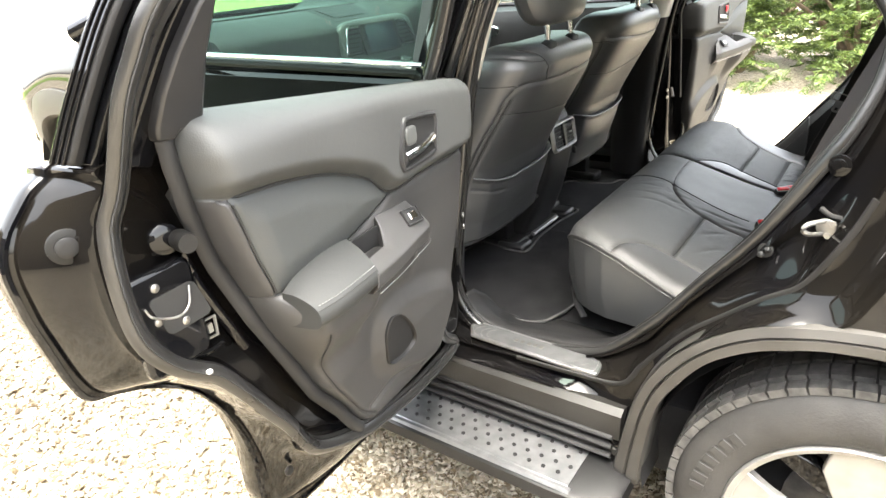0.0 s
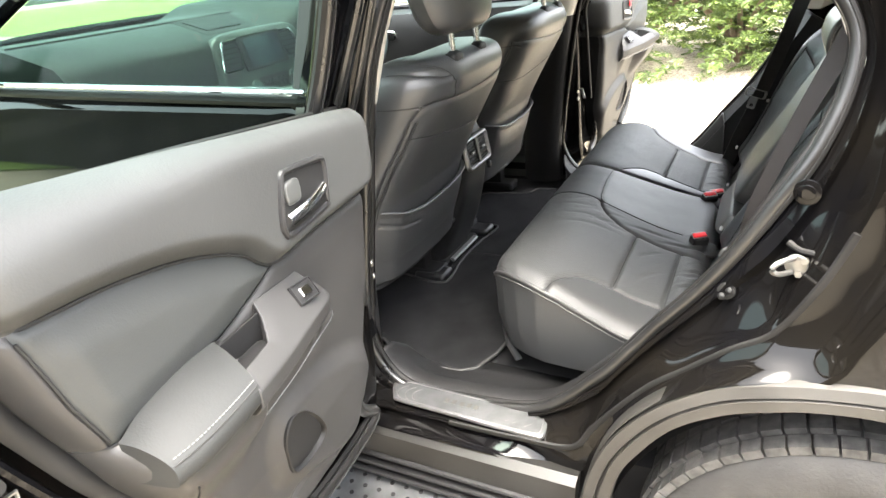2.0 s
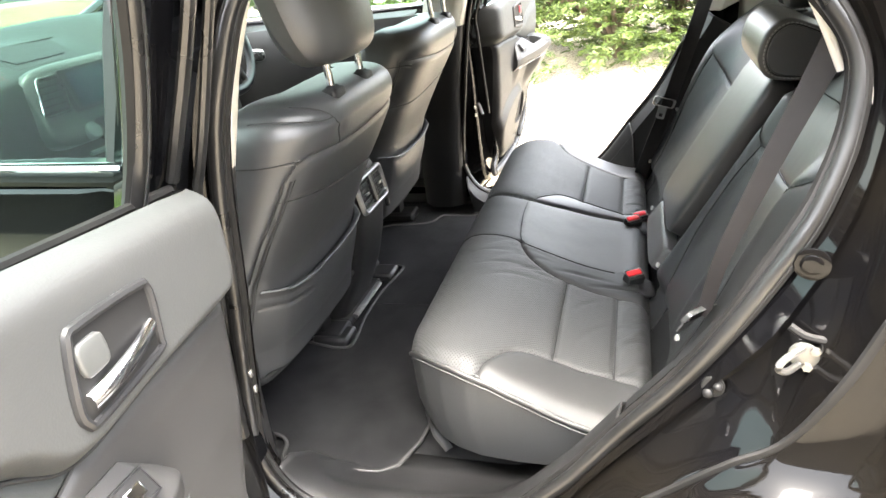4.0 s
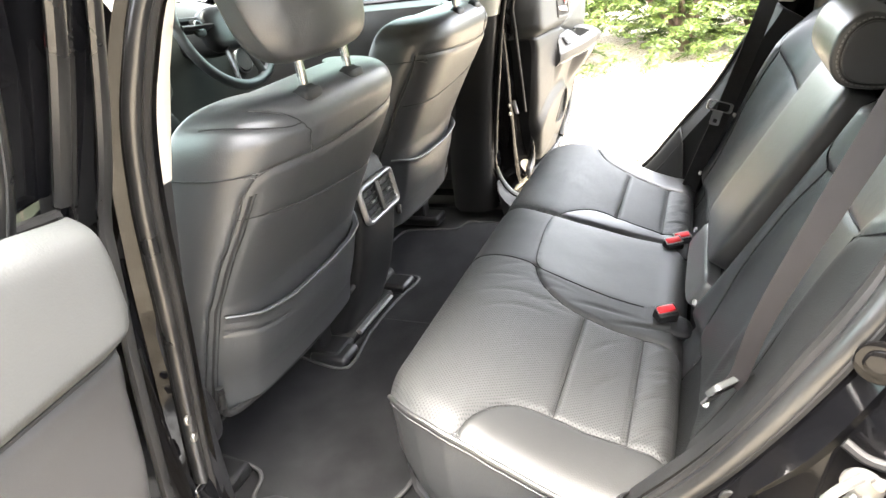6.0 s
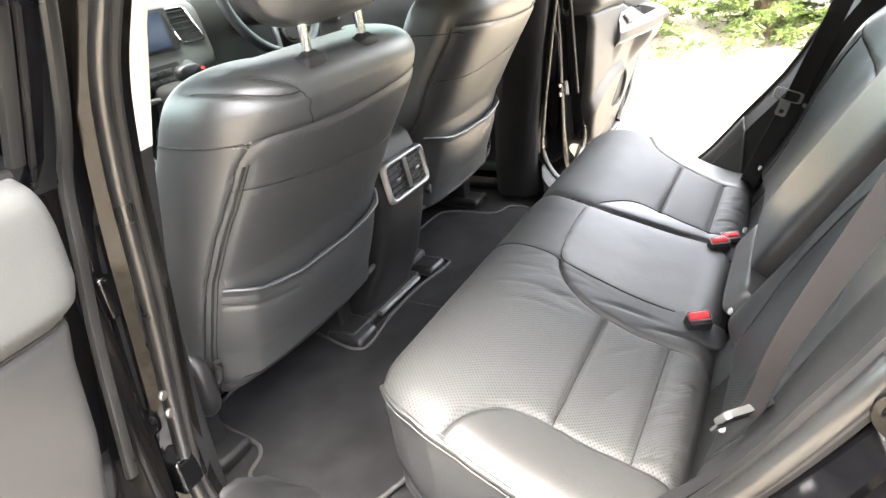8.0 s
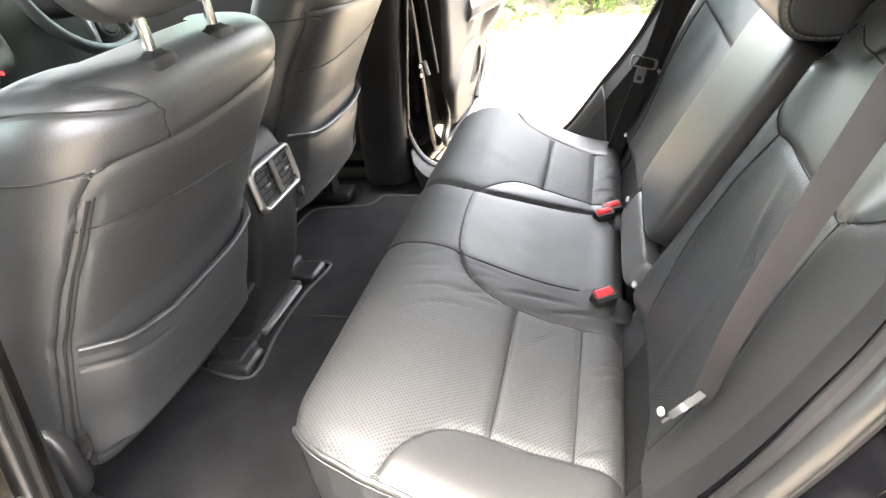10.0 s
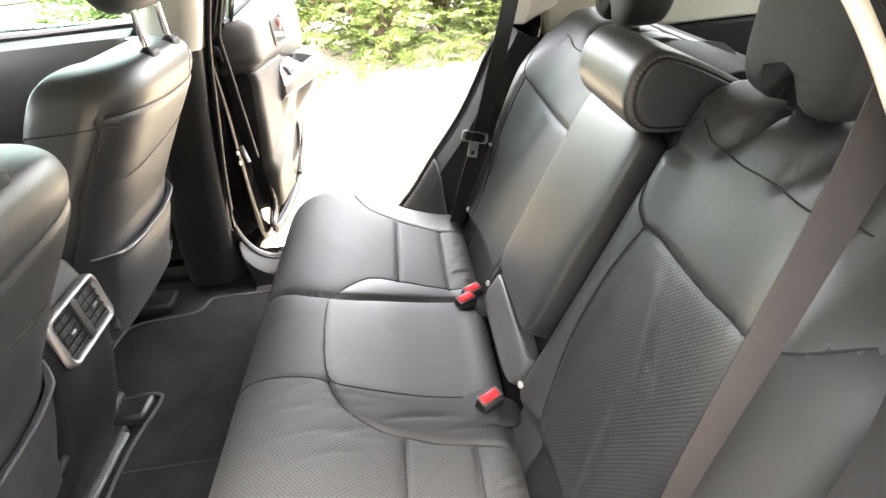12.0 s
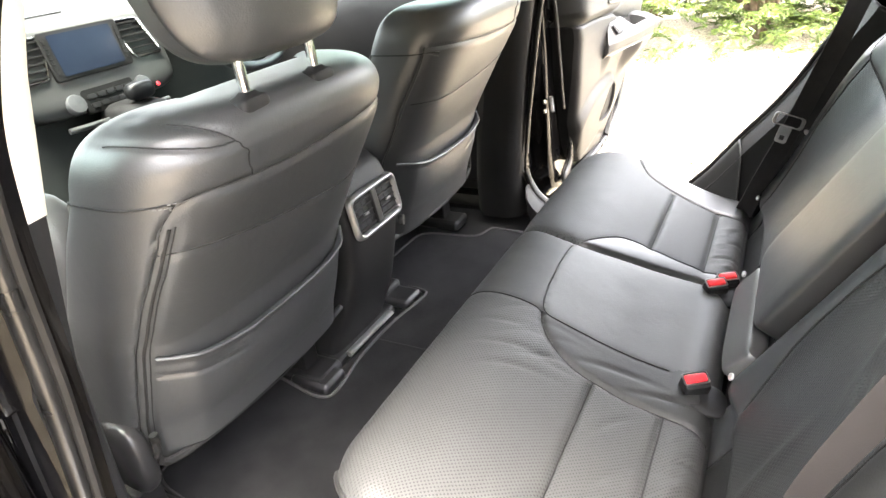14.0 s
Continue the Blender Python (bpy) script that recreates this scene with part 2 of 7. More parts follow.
DASHGREY = surface("soft_grey_dash", (0.011, 0.013, 0.0125), (0.016, 0.018, 0.0175), 0.5, fine=800, bump=0.25, depth=0.0006, spec=0.3)
SCREEN = surface("dark_screen", (0.010, 0.016, 0.03), (0.016, 0.024, 0.04), 0.12, bump=0.0)
GLASS = pane("side_glass", (0.48, 0.62, 0.565))
PRIVACY = pane("privacy_glass", (0.33, 0.36, 0.35))
CLEARGLASS = pane("windscreen_glass", (0.70, 0.76, 0.73))
GRAVEL = gravel_ground()
PEBBLE = pebble_stone()
FOLIAGE = surface("juniper_sprays", (0.016, 0.034, 0.0035), (0.082, 0.125, 0.013), 0.6, island=True, bump=0.0)
LAWN = surface("mown_grass", (0.09, 0.15, 0.025), (0.15, 0.21, 0.04), 0.9, scale=3, fine=120, bump=0.8, depth=0.01)
BARK = surface("brown_bark", (0.08, 0.055, 0.035), (0.14, 0.10, 0.07), 0.9, scale=20, fine=90, bump=0.6, depth=0.004)

# ---- helpers for building ----
INV = {}


def thing(name, at=(0, 0, 0), label="", category="", group="", kind="", m=None):
    """An empty at a thing's base. Parts are given in the place's metres, or in the thing's own if a pose m is given."""
    ob = new(name)
    ob.empty_display_size = 0.05
    ob.matrix_basis = m if m is not None else Matrix.Translation(at)
    INV[ob.name] = Matrix.Identity(4) if m is not None else Matrix.Translation(-Vector(at))
    return tagged(ob, label, category, group, kind)


def part(name, vf, material, parent=None, label="", kind="", smooth=40, bevel=0.0, solid=0.0, seg=2):
    """Links (verts, faces) as one mesh under a thing or a part."""
    verts, faces = vf
    root = parent
    while root is not None and root.parent is not None:
        root = root.parent
    if root is not None and root.name in INV:
        inv = INV[root.name]
        verts = [inv @ Vector(v) for v in verts]
    me = bpy.data.meshes.new(name)
    me.from_pydata([tuple(v) for v in verts], [], [tuple(int(i) for i in f) for f in faces])
    me.validate()
    bm = bmesh.new()
    bm.from_mesh(me)
    bmesh.ops.recalc_face_normals(bm, faces=bm.faces)
    bm.to_mesh(me)
    bm.free()
    me.materials.append(material)
    me.shade_smooth()
    me.set_sharp_from_angle(angle=radians(smooth))
    ob = new(name, me)
    if parent is not None:
        ob.parent = parent
    if solid:
        s = ob.modifiers.new("thickness", 'SOLIDIFY')
        s.thickness = solid
        s.offset = 0
    if bevel:
        b = ob.modifiers.new("edges", 'BEVEL')
        b.width, b.segments, b.limit_method = bevel, seg, 'ANGLE'
        b.angle_limit = radians(35)
    return tagged(ob, label, "", "", kind)


def curve(pts, n, closed=False):
    """Catmull-Rom through the points, n samples evenly by length."""
    p = np.array(pts, float)
    q = np.vstack([p[-1], p, p[0], p[1]]) if closed else np.vstack([2 * p[0] - p[1], p, 2 * p[-1] - p[-2]])
    out = []
    for i in range(len(q) - 3):
        t = np.linspace(0, 1, 24, endpoint=False)[:, None]
        a, b, c, d = q[i:i + 4]
        out.append(0.5 * (2 * b + (c - a) * t + (2 * a - 5 * b + 4 * c - d) * t ** 2 + (3 * b - a - 3 * c + d) * t ** 3))
    o = np.vstack(out + [q[-2][None]])
    s = np.r_[0, np.cumsum(np.linalg.norm(np.diff(o, axis=0), axis=1))]
    w = np.linspace(0, s[-1], n, endpoint=not closed)
    return np.stack([np.interp(w, s, o[:, k]) for k in range(o.shape[1])], 1)


def grid(P, wrap_u=False, wrap_v=False):
    """Quads over an array of points (nu, nv, 3)."""
    nu, nv = P.shape[:2]
    I = np.arange(nu * nv).reshape(nu, nv)
    if wrap_u:
        I = np.vstack([I, I[:1]])
    if wrap_v:
        I = np.hstack([I, I[:, :1]])
    f = np.stack([I[:-1, :-1], I[1:, :-1], I[1:, 1:], I[:-1, 1:]], -1).reshape(-1, 4)
    return P.reshape(-1, 3), f


def loft(rings, caps=True):
    P = np.array(rings, float)
    v, f = grid(P, wrap_v=True)
    f = [list(r) for r in f]
    k = P.shape[1]
    if caps:
        f.append(list(range(k)))
        f.append([len(v) - k + i for i in range(k)])
    return v, f


def tube(path, r, n=8, closed=False, flat=1.0, up=(0, 0, 1)):
    """A round or flattened bar along a path; r may be a list."""
    p = np.array(path, float)
    t = np.gradient(p, axis=0) if not closed else np.roll(p, -1, 0) - np.roll(p, 1, 0)
    t /= np.linalg.norm(t, axis=1)[:, None] + 1e-12
    u = np.array(up, float)
    a = np.cross(t, u)
    bad = np.linalg.norm(a, axis=1) < 1e-3
    a[bad] = np.cross(t[bad], (1.0, 0.13, 0.0))
    a /= np.linalg.norm(a, axis=1)[:, None]
    b = np.cross(t, a)
    th = np.linspace(0, 2 * math.pi, n, endpoint=False)
    rr = np.broadcast_to(np.array(r, float), (len(p),))[:, None, None]
    P = p[:, None] + rr * (np.cos(th)[None, :, None] * a[:, None] + flat * np.sin(th)[None, :, None] * b[:, None])
    if closed:
        return grid(P, wrap_u=True, wrap_v=True)
    return loft(P)


def ribbon(path, side, width, thick):
    """A flat strap along a path; side: its width's direction."""
    p = np.array(path, float)
    s = np.array(side, float)
    s /= np.linalg.norm(s)
    t = np.gradient(p, axis=0)
    t /= np.linalg.norm(t, axis=1)[:, None]
    s = s[None] - t * (t @ s)[:, None]
    s /= np.linalg.norm(s, axis=1)[:, None]
    n = np.cross(t, s)
    w, h = (np.array(width, float) * np.ones(len(p)))[:, None] / 2, thick / 2
    P = np.stack([p + s * w + n * h, p + s * w - n * h, p - s * w - n * h, p - s * w + n * h], 1)
    return loft(P)


def box(c, s):
    x, y, z = c
    a, b, d = s[0] / 2, s[1] / 2, s[2] / 2
    v = [(x + i * a, y + j * b, z + k * d) for k in (-1, 1) for i, j in ((-1, -1), (1, -1), (1, 1), (-1, 1))]
    return v, [(0, 1, 2, 3), (4, 5, 6, 7), (0, 1, 5, 4), (1, 2, 6, 5), (2, 3, 7, 6), (3, 0, 4, 7)]


def moved(vf, m):
    return [m @ Vector(v) for v in vf[0]], vf[1]


def joined(*many):
    v, f = [], []
    for a, b in many:
        k = len(v)
        v += [tuple(p) for p in a]
        f += [[int(i) + k for i in q] for q in b]
    return v, f


def sheet(outline, place, r=0.0):
    """A flat pane."""
    return [place(p, q, r) for p, q in outline], [list(range(len(outline)))]


def prism(outline, place, a, b):
    """A flat outline (p, q) carried by place(p, q, r) from r = a to r = b."""
    k = len(outline)
    v = [place(p, q, a) for p, q in outline] + [place(p, q, b) for p, q in outline]
    f = [list(range(k)), list(range(k, 2 * k))] + [[i, (i + 1) % k, (i + 1) % k + k, i + k] for i in range(k)]
    return v, f


def pad(c, s, e=3.5, e2=3.5, rows=18, around=40, axis=2):
    """A stuffed block: superellipses stacked along one axis."""
    rings = []
    th = np.linspace(0, 2 * math.pi, around, endpoint=False)
    co, si = np.cos(th), np.sin(th)
    ex = np.sign(co) * np.abs(co) ** (2 / e)
    ey = np.sign(si) * np.abs(si) ** (2 / e)
    for t in np.sin(np.linspace(-math.pi / 2, math.pi / 2, rows)):
        k = max(0.02, (1 - abs(t) ** e2)) ** (1 / e2)
        r = np.zeros((around, 3))
        o = [i for i in range(3) if i != axis]
        r[:, o[0]] = ex * k * s[o[0]] / 2
        r[:, o[1]] = ey * k * s[o[1]] / 2
        r[:, axis] = t * s[axis] / 2
        rings.append(r + np.array(c))
    return loft(rings)


def disc(c, normal, r, h, n=24, dome=0.0):
    z = Vector(normal).normalized()
    q = z.to_track_quat('Z', 'Y').to_matrix()
    rings = []
    for rad, off in ((r * 0.92, 0), (r, h * 0.15), (r, h * 0.8), (r * 0.9, h), (r * 0.4, h + dome)):
        rings.append([Vector(c) + q @ Vector((rad * math.cos(a), rad * math.sin(a), off)) for a in np.linspace(0, 2 * math.pi, n, endpoint=False)])
    return loft(np.array(rings))


def seam_gap(Q, lines):
    """Distance of 2D points to the nearest of several polylines."""
    best = np.full(len(Q), 9.0)
    for ln in lines:
        p = curve(ln, 8 * len(ln)) if len(ln) > 2 else np.array(ln, float)
        for a, b in zip(p[:-1], p[1:]):
            d = b - a
            t = np.clip(((Q - a) @ d) / max(d @ d, 1e-12), 0, 1)
            best = np.minimum(best, np.linalg.norm(Q - a - t[:, None] * d, axis=1))
    return best


def snapped(Q, lines, reach):
    """Points near a seam are drawn onto it, so that pieces meet in a clean line."""
    Q = Q.copy()
    for ln in lines:
        p = curve(ln, 8 * len(ln)) if len(ln) > 2 else np.array(ln, float)
        best = np.full(len(Q), 9.0)
        near = Q.copy()
        for a, b in zip(p[:-1], p[1:]):
            d = b - a
            t = np.clip(((Q - a) @ d) / max(d @ d, 1e-12), 0, 1)
            c = a + t[:, None] * d
            e = np.linalg.norm(Q - c, axis=1)
            k = e < best
            best[k], near[k] = e[k], c[k]
        k = best < reach
        Q[k] = near[k]
    return Q


def inside(Q, poly):
    poly = np.array(poly, float)
    x, y = Q[:, 0], Q[:, 1]
    r = np.zeros(len(Q), bool)
    j = len(poly) - 1
    for i in range(len(poly)):
        a, b = poly[i], poly[j]
        c = ((a[1] > y) != (b[1] > y)) & (x < (b[0] - a[0]) * (y - a[1]) / (b[1] - a[1] + 1e-12) + a[0])
        r ^= c
        j = i
    return r


def faces_where(v, f, keep):
    """The sub-mesh of the faces kept."""
    f = np.array(f)[keep]
    used, idx = np.unique(f, return_inverse=True)
    return np.array(v)[used], idx.reshape(f.shape)


def seam_on(Q, V, line, parent, r, lift=(0, 0, 0)):
    """A dark thread in a seam: the line, given on the flat, is carried onto the skin's nearest points."""
    pts = []
    for p in line:
        d = np.linalg.norm(Q - np.array(p)[None], axis=1)
        k = np.argsort(d)[:4]
        if d[k[0]] > .012:
            continue
        w = 1 / (d[k] + 1e-5)
        pts.append((V[k] * w[:, None]).sum(0) / w.sum())
    if len(pts) < 4:
        return None
    pts = np.array(pts) + np.array(lift)
    for _ in range(5):
        pts[1:-1] = .25 * pts[:-2] + .5 * pts[1:-1] + .25 * pts[2:]
    return part("seam", tube(pts, r, 6), SEAM, parent)


def stitches(path, material, parent, name="stitching", r=0.0007, length=0.0034, gap=0.002, lift=(0, 0, 0)):
    """A row of thread stitches along a path."""
    p = np.array(path, float)
    s = np.r_[0, np.cumsum(np.linalg.norm(np.diff(p, axis=0), axis=1))]
    at = np.arange(0, s[-1] - length, length + gap)
    many = []
    for a in at:
        e = [np.array([np.interp(w, s, p[:, k]) for k in range(3)]) + np.array(lift) for w in (a, a + length)]
        many.append(tube(e, r, 5))
    return part(name, joined(*many), material, parent)


def smooth01(x):
    x = np.clip(x, 0, 1)
    return x * x * (3 - 2 * x)


def rr(w, h, r, n=6):
    out = []
    for cx, cy, a0 in ((w - r, h - r, 0), (-w + r, h - r, 90), (-w + r, -h + r, 180), (w - r, -h + r, 270)):
        for t in np.linspace(0, 90, n):
            out.append((cx + r * math.cos(radians(a0 + t)), cy + r * math.sin(radians(a0 + t))))
    return out


YC = 0.89          # the car's middle plane


def mirror(vf):
    return [(v[0], 2 * YC - v[1], v[2]) for v in vf[0]], vf[1]

# ---- ground ----
G = 70
gx = np.sign(np.linspace(-1, 1, G)) * np.abs(np.linspace(-1, 1, G)) ** 3 * 600


def ground_z(x, y):
    """The drive climbs a little under the front of the car."""
    return .285 * smooth01((-.95 - x) / 1.3) * smooth01((4.6 - y) / 2.2) * smooth01((y + 6) / 3.5) * smooth01((x + 13) / 5)


gx = np.unique(np.r_[gx, np.linspace(-13, 5, 91)])
P = np.array([[(x, y, ground_z(x, y)) for y in gx] for x in gx])
tagged(part("ground", grid(P), GRAVEL, None), "pale limestone gravel drive reaching to the distance", "ground", "", "structure")
lawn = part("lawn", prism([(-36, -8), (-13, -8), (-10.6, 2.6), (-14, 4.6), (-24, 8.6), (-36, 12.2)], lambda p, q, r: (p, q, r), 0.004, 0.05), LAWN)
tagged(lawn, "mown green lawn beyond the gravel drive", "lawn", "", "structure")


tagged(part("lawn", prism([(-170, 60), (-33, 19), (-17, 24), (-20, 50), (-75, 120), (-170, 170)], lambda p, q, r: (p, q, r), 0.004, 0.05), LAWN), "mown green lawn at the far end of the drive", "lawn", "", "structure")


def pebbles(name, x0, x1, y0, y1, count, label, seed, size=(0.005, 0.0125)):
    rng = np.random.default_rng(seed)
    g = (1 + 5 ** 0.5) / 2
    ico = np.array([(-1, g, 0), (1, g, 0), (-1, -g, 0), (1, -g, 0), (0, -1, g), (0, 1, g), (0, -1, -g), (0, 1, -g), (g, 0, -1), (g, 0, 1), (-g, 0, -1), (-g, 0, 1)])
    ico /= np.linalg.norm(ico[0])
    fc = np.array([(0, 11, 5), (0, 5, 1), (0, 1, 7), (0, 7, 10), (0, 10, 11), (1, 5, 9), (5, 11, 4), (11, 10, 2), (10, 7, 6), (7, 1, 8), (3, 9, 4), (3, 4, 2), (3, 2, 6), (3, 6, 8), (3, 8, 9), (4, 9, 5), (2, 4, 11), (6, 2, 10), (8, 6, 7), (9, 8, 1)])
    c = np.stack([rng.uniform(x0, x1, count), rng.uniform(y0, y1, count), rng.uniform(0.0, 0.012, count)], 1)
    c[:, 2] += ground_z(c[:, 0], c[:, 1])
    s = rng.uniform(*size, (count, 1)) * np.stack([rng.uniform(0.9, 1.6, count), rng.uniform(0.7, 1.1, count), rng.uniform(0.55, 1.0, count)], 1)
    v = ico[None] * (1 + rng.uniform(-0.30, 0.30, (count, 12, 1))) * s[:, None]
    a = rng.uniform(0, 6.28, count)
    b = rng.normal(0, 0.35, count)
    ca, sa, cb, sb = np.cos(a)[:, None], np.sin(a)[:, None], np.cos(b)[:, None], np.sin(b)[:, None]
    x, y, z = v[..., 0], v[..., 1] * cb - v[..., 2] * sb, v[..., 1] * sb + v[..., 2] * cb
    v = np.stack([x * ca - y * sa, x * sa + y * ca, z], -1) + c[:, None]
    f = (fc[None] + 12 * np.arange(count)[:, None, None]).reshape(-1, 3)
    return tagged(part(name, (v.reshape(-1, 3), f), PEBBLE, None, smooth=25), label, "gravel", "", "stuff")


pebbles("loose_gravel", -3.6, 0.35, -1.5, 0.55, 36000, "loose pale limestone chippings on the drive", 3)
pebbles("loose_gravel", -1.6, 0.7, 1.6, 3.6, 9000, "loose pale limestone chippings beyond the car", 5)

# plain unseen wall added behind the viewer: darkens reflections, hides the low sky
tagged(part("unseen_wall_south", prism([(-16, 0), (14, 0), (14, 4.9), (-16, 4.9)], lambda p, q, r: (p, r, q), -7.6, -7.3), UNSEEN_WALL), "plain dark brown wall, unseen, added to darken reflections", "wall", "", "structure")

# ---- the car's body ----
car = thing("car", (0.15, 0.89, 0), "black five-door family SUV parked on gravel with both rear doors open", "car")

# corresponding points round the rear door opening: seal, middle crease, outer edge; x, z, y
RINGS = [
    ((-.752, 1.20, .143), (-.83, 1.20, .08), (-.88, 1.20, .06)), ((-.785, 1.0, .14), (-.86, 1.0, .065), (-.91, 1.0, .04)),
    ((-.818, .78, .13), (-.88, .76, .06), (-.92, .76, .02)), ((-.822, .65, .125), (-.87, .62, .05), (-.92, .60, .01)),
    ((-.75, .557, .125), (-.79, .552, .05), (-.80, .52, .01)), ((-.586, .552, .125), (-.60, .55, .05), (-.60, .515, .01)),
    ((-.42, .58, .125), (-.44, .555, .05), (-.43, .50, .01)), ((-.30, .69, .125), (-.335, .57, .05), (-.318, .42, -.01)),
    ((-.24, .765, .125), (-.29, .63, .05), (-.301, .50, -.015)), ((-.20, .82, .125), (-.243, .69, .05), (-.28, .589, -.02)),
    ((-.142, .893, .125), (-.19, .75, .05), (-.245, .668, -.022)), ((-.104, .948, .125), (-.13, .80, .05), (-.198, .732, -.025)),
    ((-.070, 1.006, .126), (-.07, .85, .05), (-.141, .783, -.025)), ((-.042, 1.058, .13), (-.018, .888, .05), (-.05, .83, -.025)),
    ((-.016, 1.104, .137), (.02, .96, .05), (.05, .848, -.02)), ((.011, 1.155, .153), (.05, 1.03, .055), (.10, .93, -.015)),
    ((.034, 1.228, .178), (.08, 1.13, .06), (.16, 1.08, -.01)), ((.034, 1.30, .20), (.10, 1.25, .09), (.20, 1.25, .02)),
    ((-.01, 1.37, .22), (.08, 1.40, .13), (.19, 1.42, .07)), ((-.09, 1.47, .26), (.0, 1.52, .19), (.08, 1.58, .13)),
    ((-.30, 1.54, .28), (-.30, 1.58, .22), (-.30, 1.63, .17)), ((-.55, 1.53, .28), (-.58, 1.57, .22), (-.60, 1.62, .17)),
    ((-.662, 1.45, .195), (-.73, 1.47, .14), (-.77, 1.50, .11)), ((-.713, 1.33, .152), (-.79, 1.33, .10), (-.84, 1.33, .08)),
]


def side_rings():
    """The three rings sampled in step, key by key."""
    out = []
    for k in range(3):
        p = np.array([r[k] for r in RINGS])
        q = np.vstack([p[-1], p, p[0], p[1]])
        pts = []
        for i in range(len(p)):
            t = np.linspace(0, 1, 9, endpoint=False)[:, None]
            a, b, c, d = q[i:i + 4]
            pts.append(0.5 * (2 * b + (c - a) * t + (2 * a - 5 * b + 4 * c - d) * t ** 2 + (3 * b - a - 3 * c + d) * t ** 3))
        out.append(np.vstack(pts)[:, [0, 2, 1]])
    return out


S3, M3, O3 = side_rings()


def mixr(a, b, t, dy=0.0):
    r = a + (b - a) * t
    r[:, 1] += dy
    return r


jamb_rows = [mixr(S3, M3, 0.0, 0.02), mixr(S3, M3, 0.0, -0.012), mixr(S3, M3, 0.10, -0.012), mixr(S3, M3, 0.14, -0.002), mixr(S3, M3, 0.36, -0.010), mixr(S3, M3, 0.42, 0.000), mixr(S3, M3, 0.50, 0.014), mixr(S3, M3, 0.72, 0.016), mixr(S3, M3, 0.88, 0.004),
             mixr(S3, M3, 0.97, -0.004), mixr(M3, O3, 0.06, -0.014), mixr(M3, O3, 0.14, -0.010), mixr(M3, O3, 0.5, 0.012), mixr(M3, O3, 0.82, 0.006), mixr(M3, O3, 0.92, -0.006), mixr(M3, O3, 1.0, -0.004), mixr(M3, O3, 1.02, 0.03)]
jamb_rows = np.array(jamb_rows)
for r_ in jamb_rows[3:-2]:
    for p_ in r_:
        p_[1] += .0022 * noise.noise((p_[0] * 6, p_[2] * 6, 3.0))
jamb = grid(jamb_rows, wrap_v=True)
# near seal path, nudged outwards
seal_path = mixr(S3, M3, 0.03, -0.014)


def wing(i0, i1, far):
    """Outer side skin from a stretch of the opening's edge to a far line, bellied a little."""
    edge = O3[i0:i1 + 1]
    n = len(edge)
    rows = []
    for i in range(n):
        s = i / (n - 1)
        e, g = edge[i], np.array(far(s))
        rows.append([e + (g - e) * t - np.array((0, .03 * math.sin(math.pi * t) * (1 - s), 0)) for t in np.linspace(0, 1, 20)])
    return grid(np.array(rows))


quarter = lambda: wing(14 * 9, 16 * 9 + 6, lambda s: (1.05, .02 + .01 * s, .86 + .33 * s))
pillar = lambda: wing(16 * 9 + 6, 20 * 9, lambda s: (.262 - .04 * s, .012 + .20 * s ** 1.2, 1.19 + .44 * s))


def body_side(flip, nm):
    f = mirror if flip else (lambda q: q)
    part("door_opening_jamb", f(jamb), JAMB, car, "glossy black painted door jamb", smooth=50)
    part("quarter_panel", f(quarter()), PAINT, car, "glossy black painted rear wing")
    part("rear_door_pillar", f(pillar()), PAINT, car, "glossy black pillar behind the rear door")
    part("side_roof_rail", f(grid(np.array([[(x, .17 + dy, 1.63 - dy * .3) for dy in (-.06, 0, .06)] for x in np.linspace(-.9, .95, 14)]))), PAINT, car, solid=0.01)
    part("door_seal", f(tube(seal_path, 0.0105, 10, True, up=(0, 1, 0))), DOORSEAL, car, "dark grey rubber door seal")
    for t_, r_ in ((-.05, .0075), (.10, .0065)):
        part("seal_lip", f(tube(mixr(S3, M3, t_, -.012 + .006 * (t_ < 0)), r_, 8, True, up=(0, 1, 0))), RUBBER, car)
    part("second_seal", f(tube(mixr(M3, O3, .04, -.013)[5 * 9:15 * 9 + 4], .0065, 8, flat=.7, up=(0, 1, 0))), RUBBER, car, "thin rubber strip along the jamb")
    for t_ in (.50, .62, .80):
        part("pressed_rib", f(tube(mixr(S3, M3, t_, .004)[4:30], .0035, 6)), PAINT, car)
    part("post_strip", f(tube(mixr(M3, O3, .15, -.012)[-20:-4], .009, 8, flat=.7)), RUBBER, car, "grey rubber strip on the post")
    # window behind the door, over the wing
    w = [(.24, 1.20), (.78, 1.24), (.66, 1.47), (.24, 1.50)]
    part("quarter_window", f(sheet(w, lambda p, q, r: (p, .002 + max(0, q - 1.2) * .36 + r, q))), PRIVACY, car, "tinted quarter window")
    b = [(x, .0 + max(0, z - 1.2) * .36, z) for x, z in w]
    part("window_surround", f(tube(curve(b, 60, True), 0.014, 8, True, up=(0, 1, 0))), RUBBER, car)


body_side(False, "near")
body_side(True, "far")

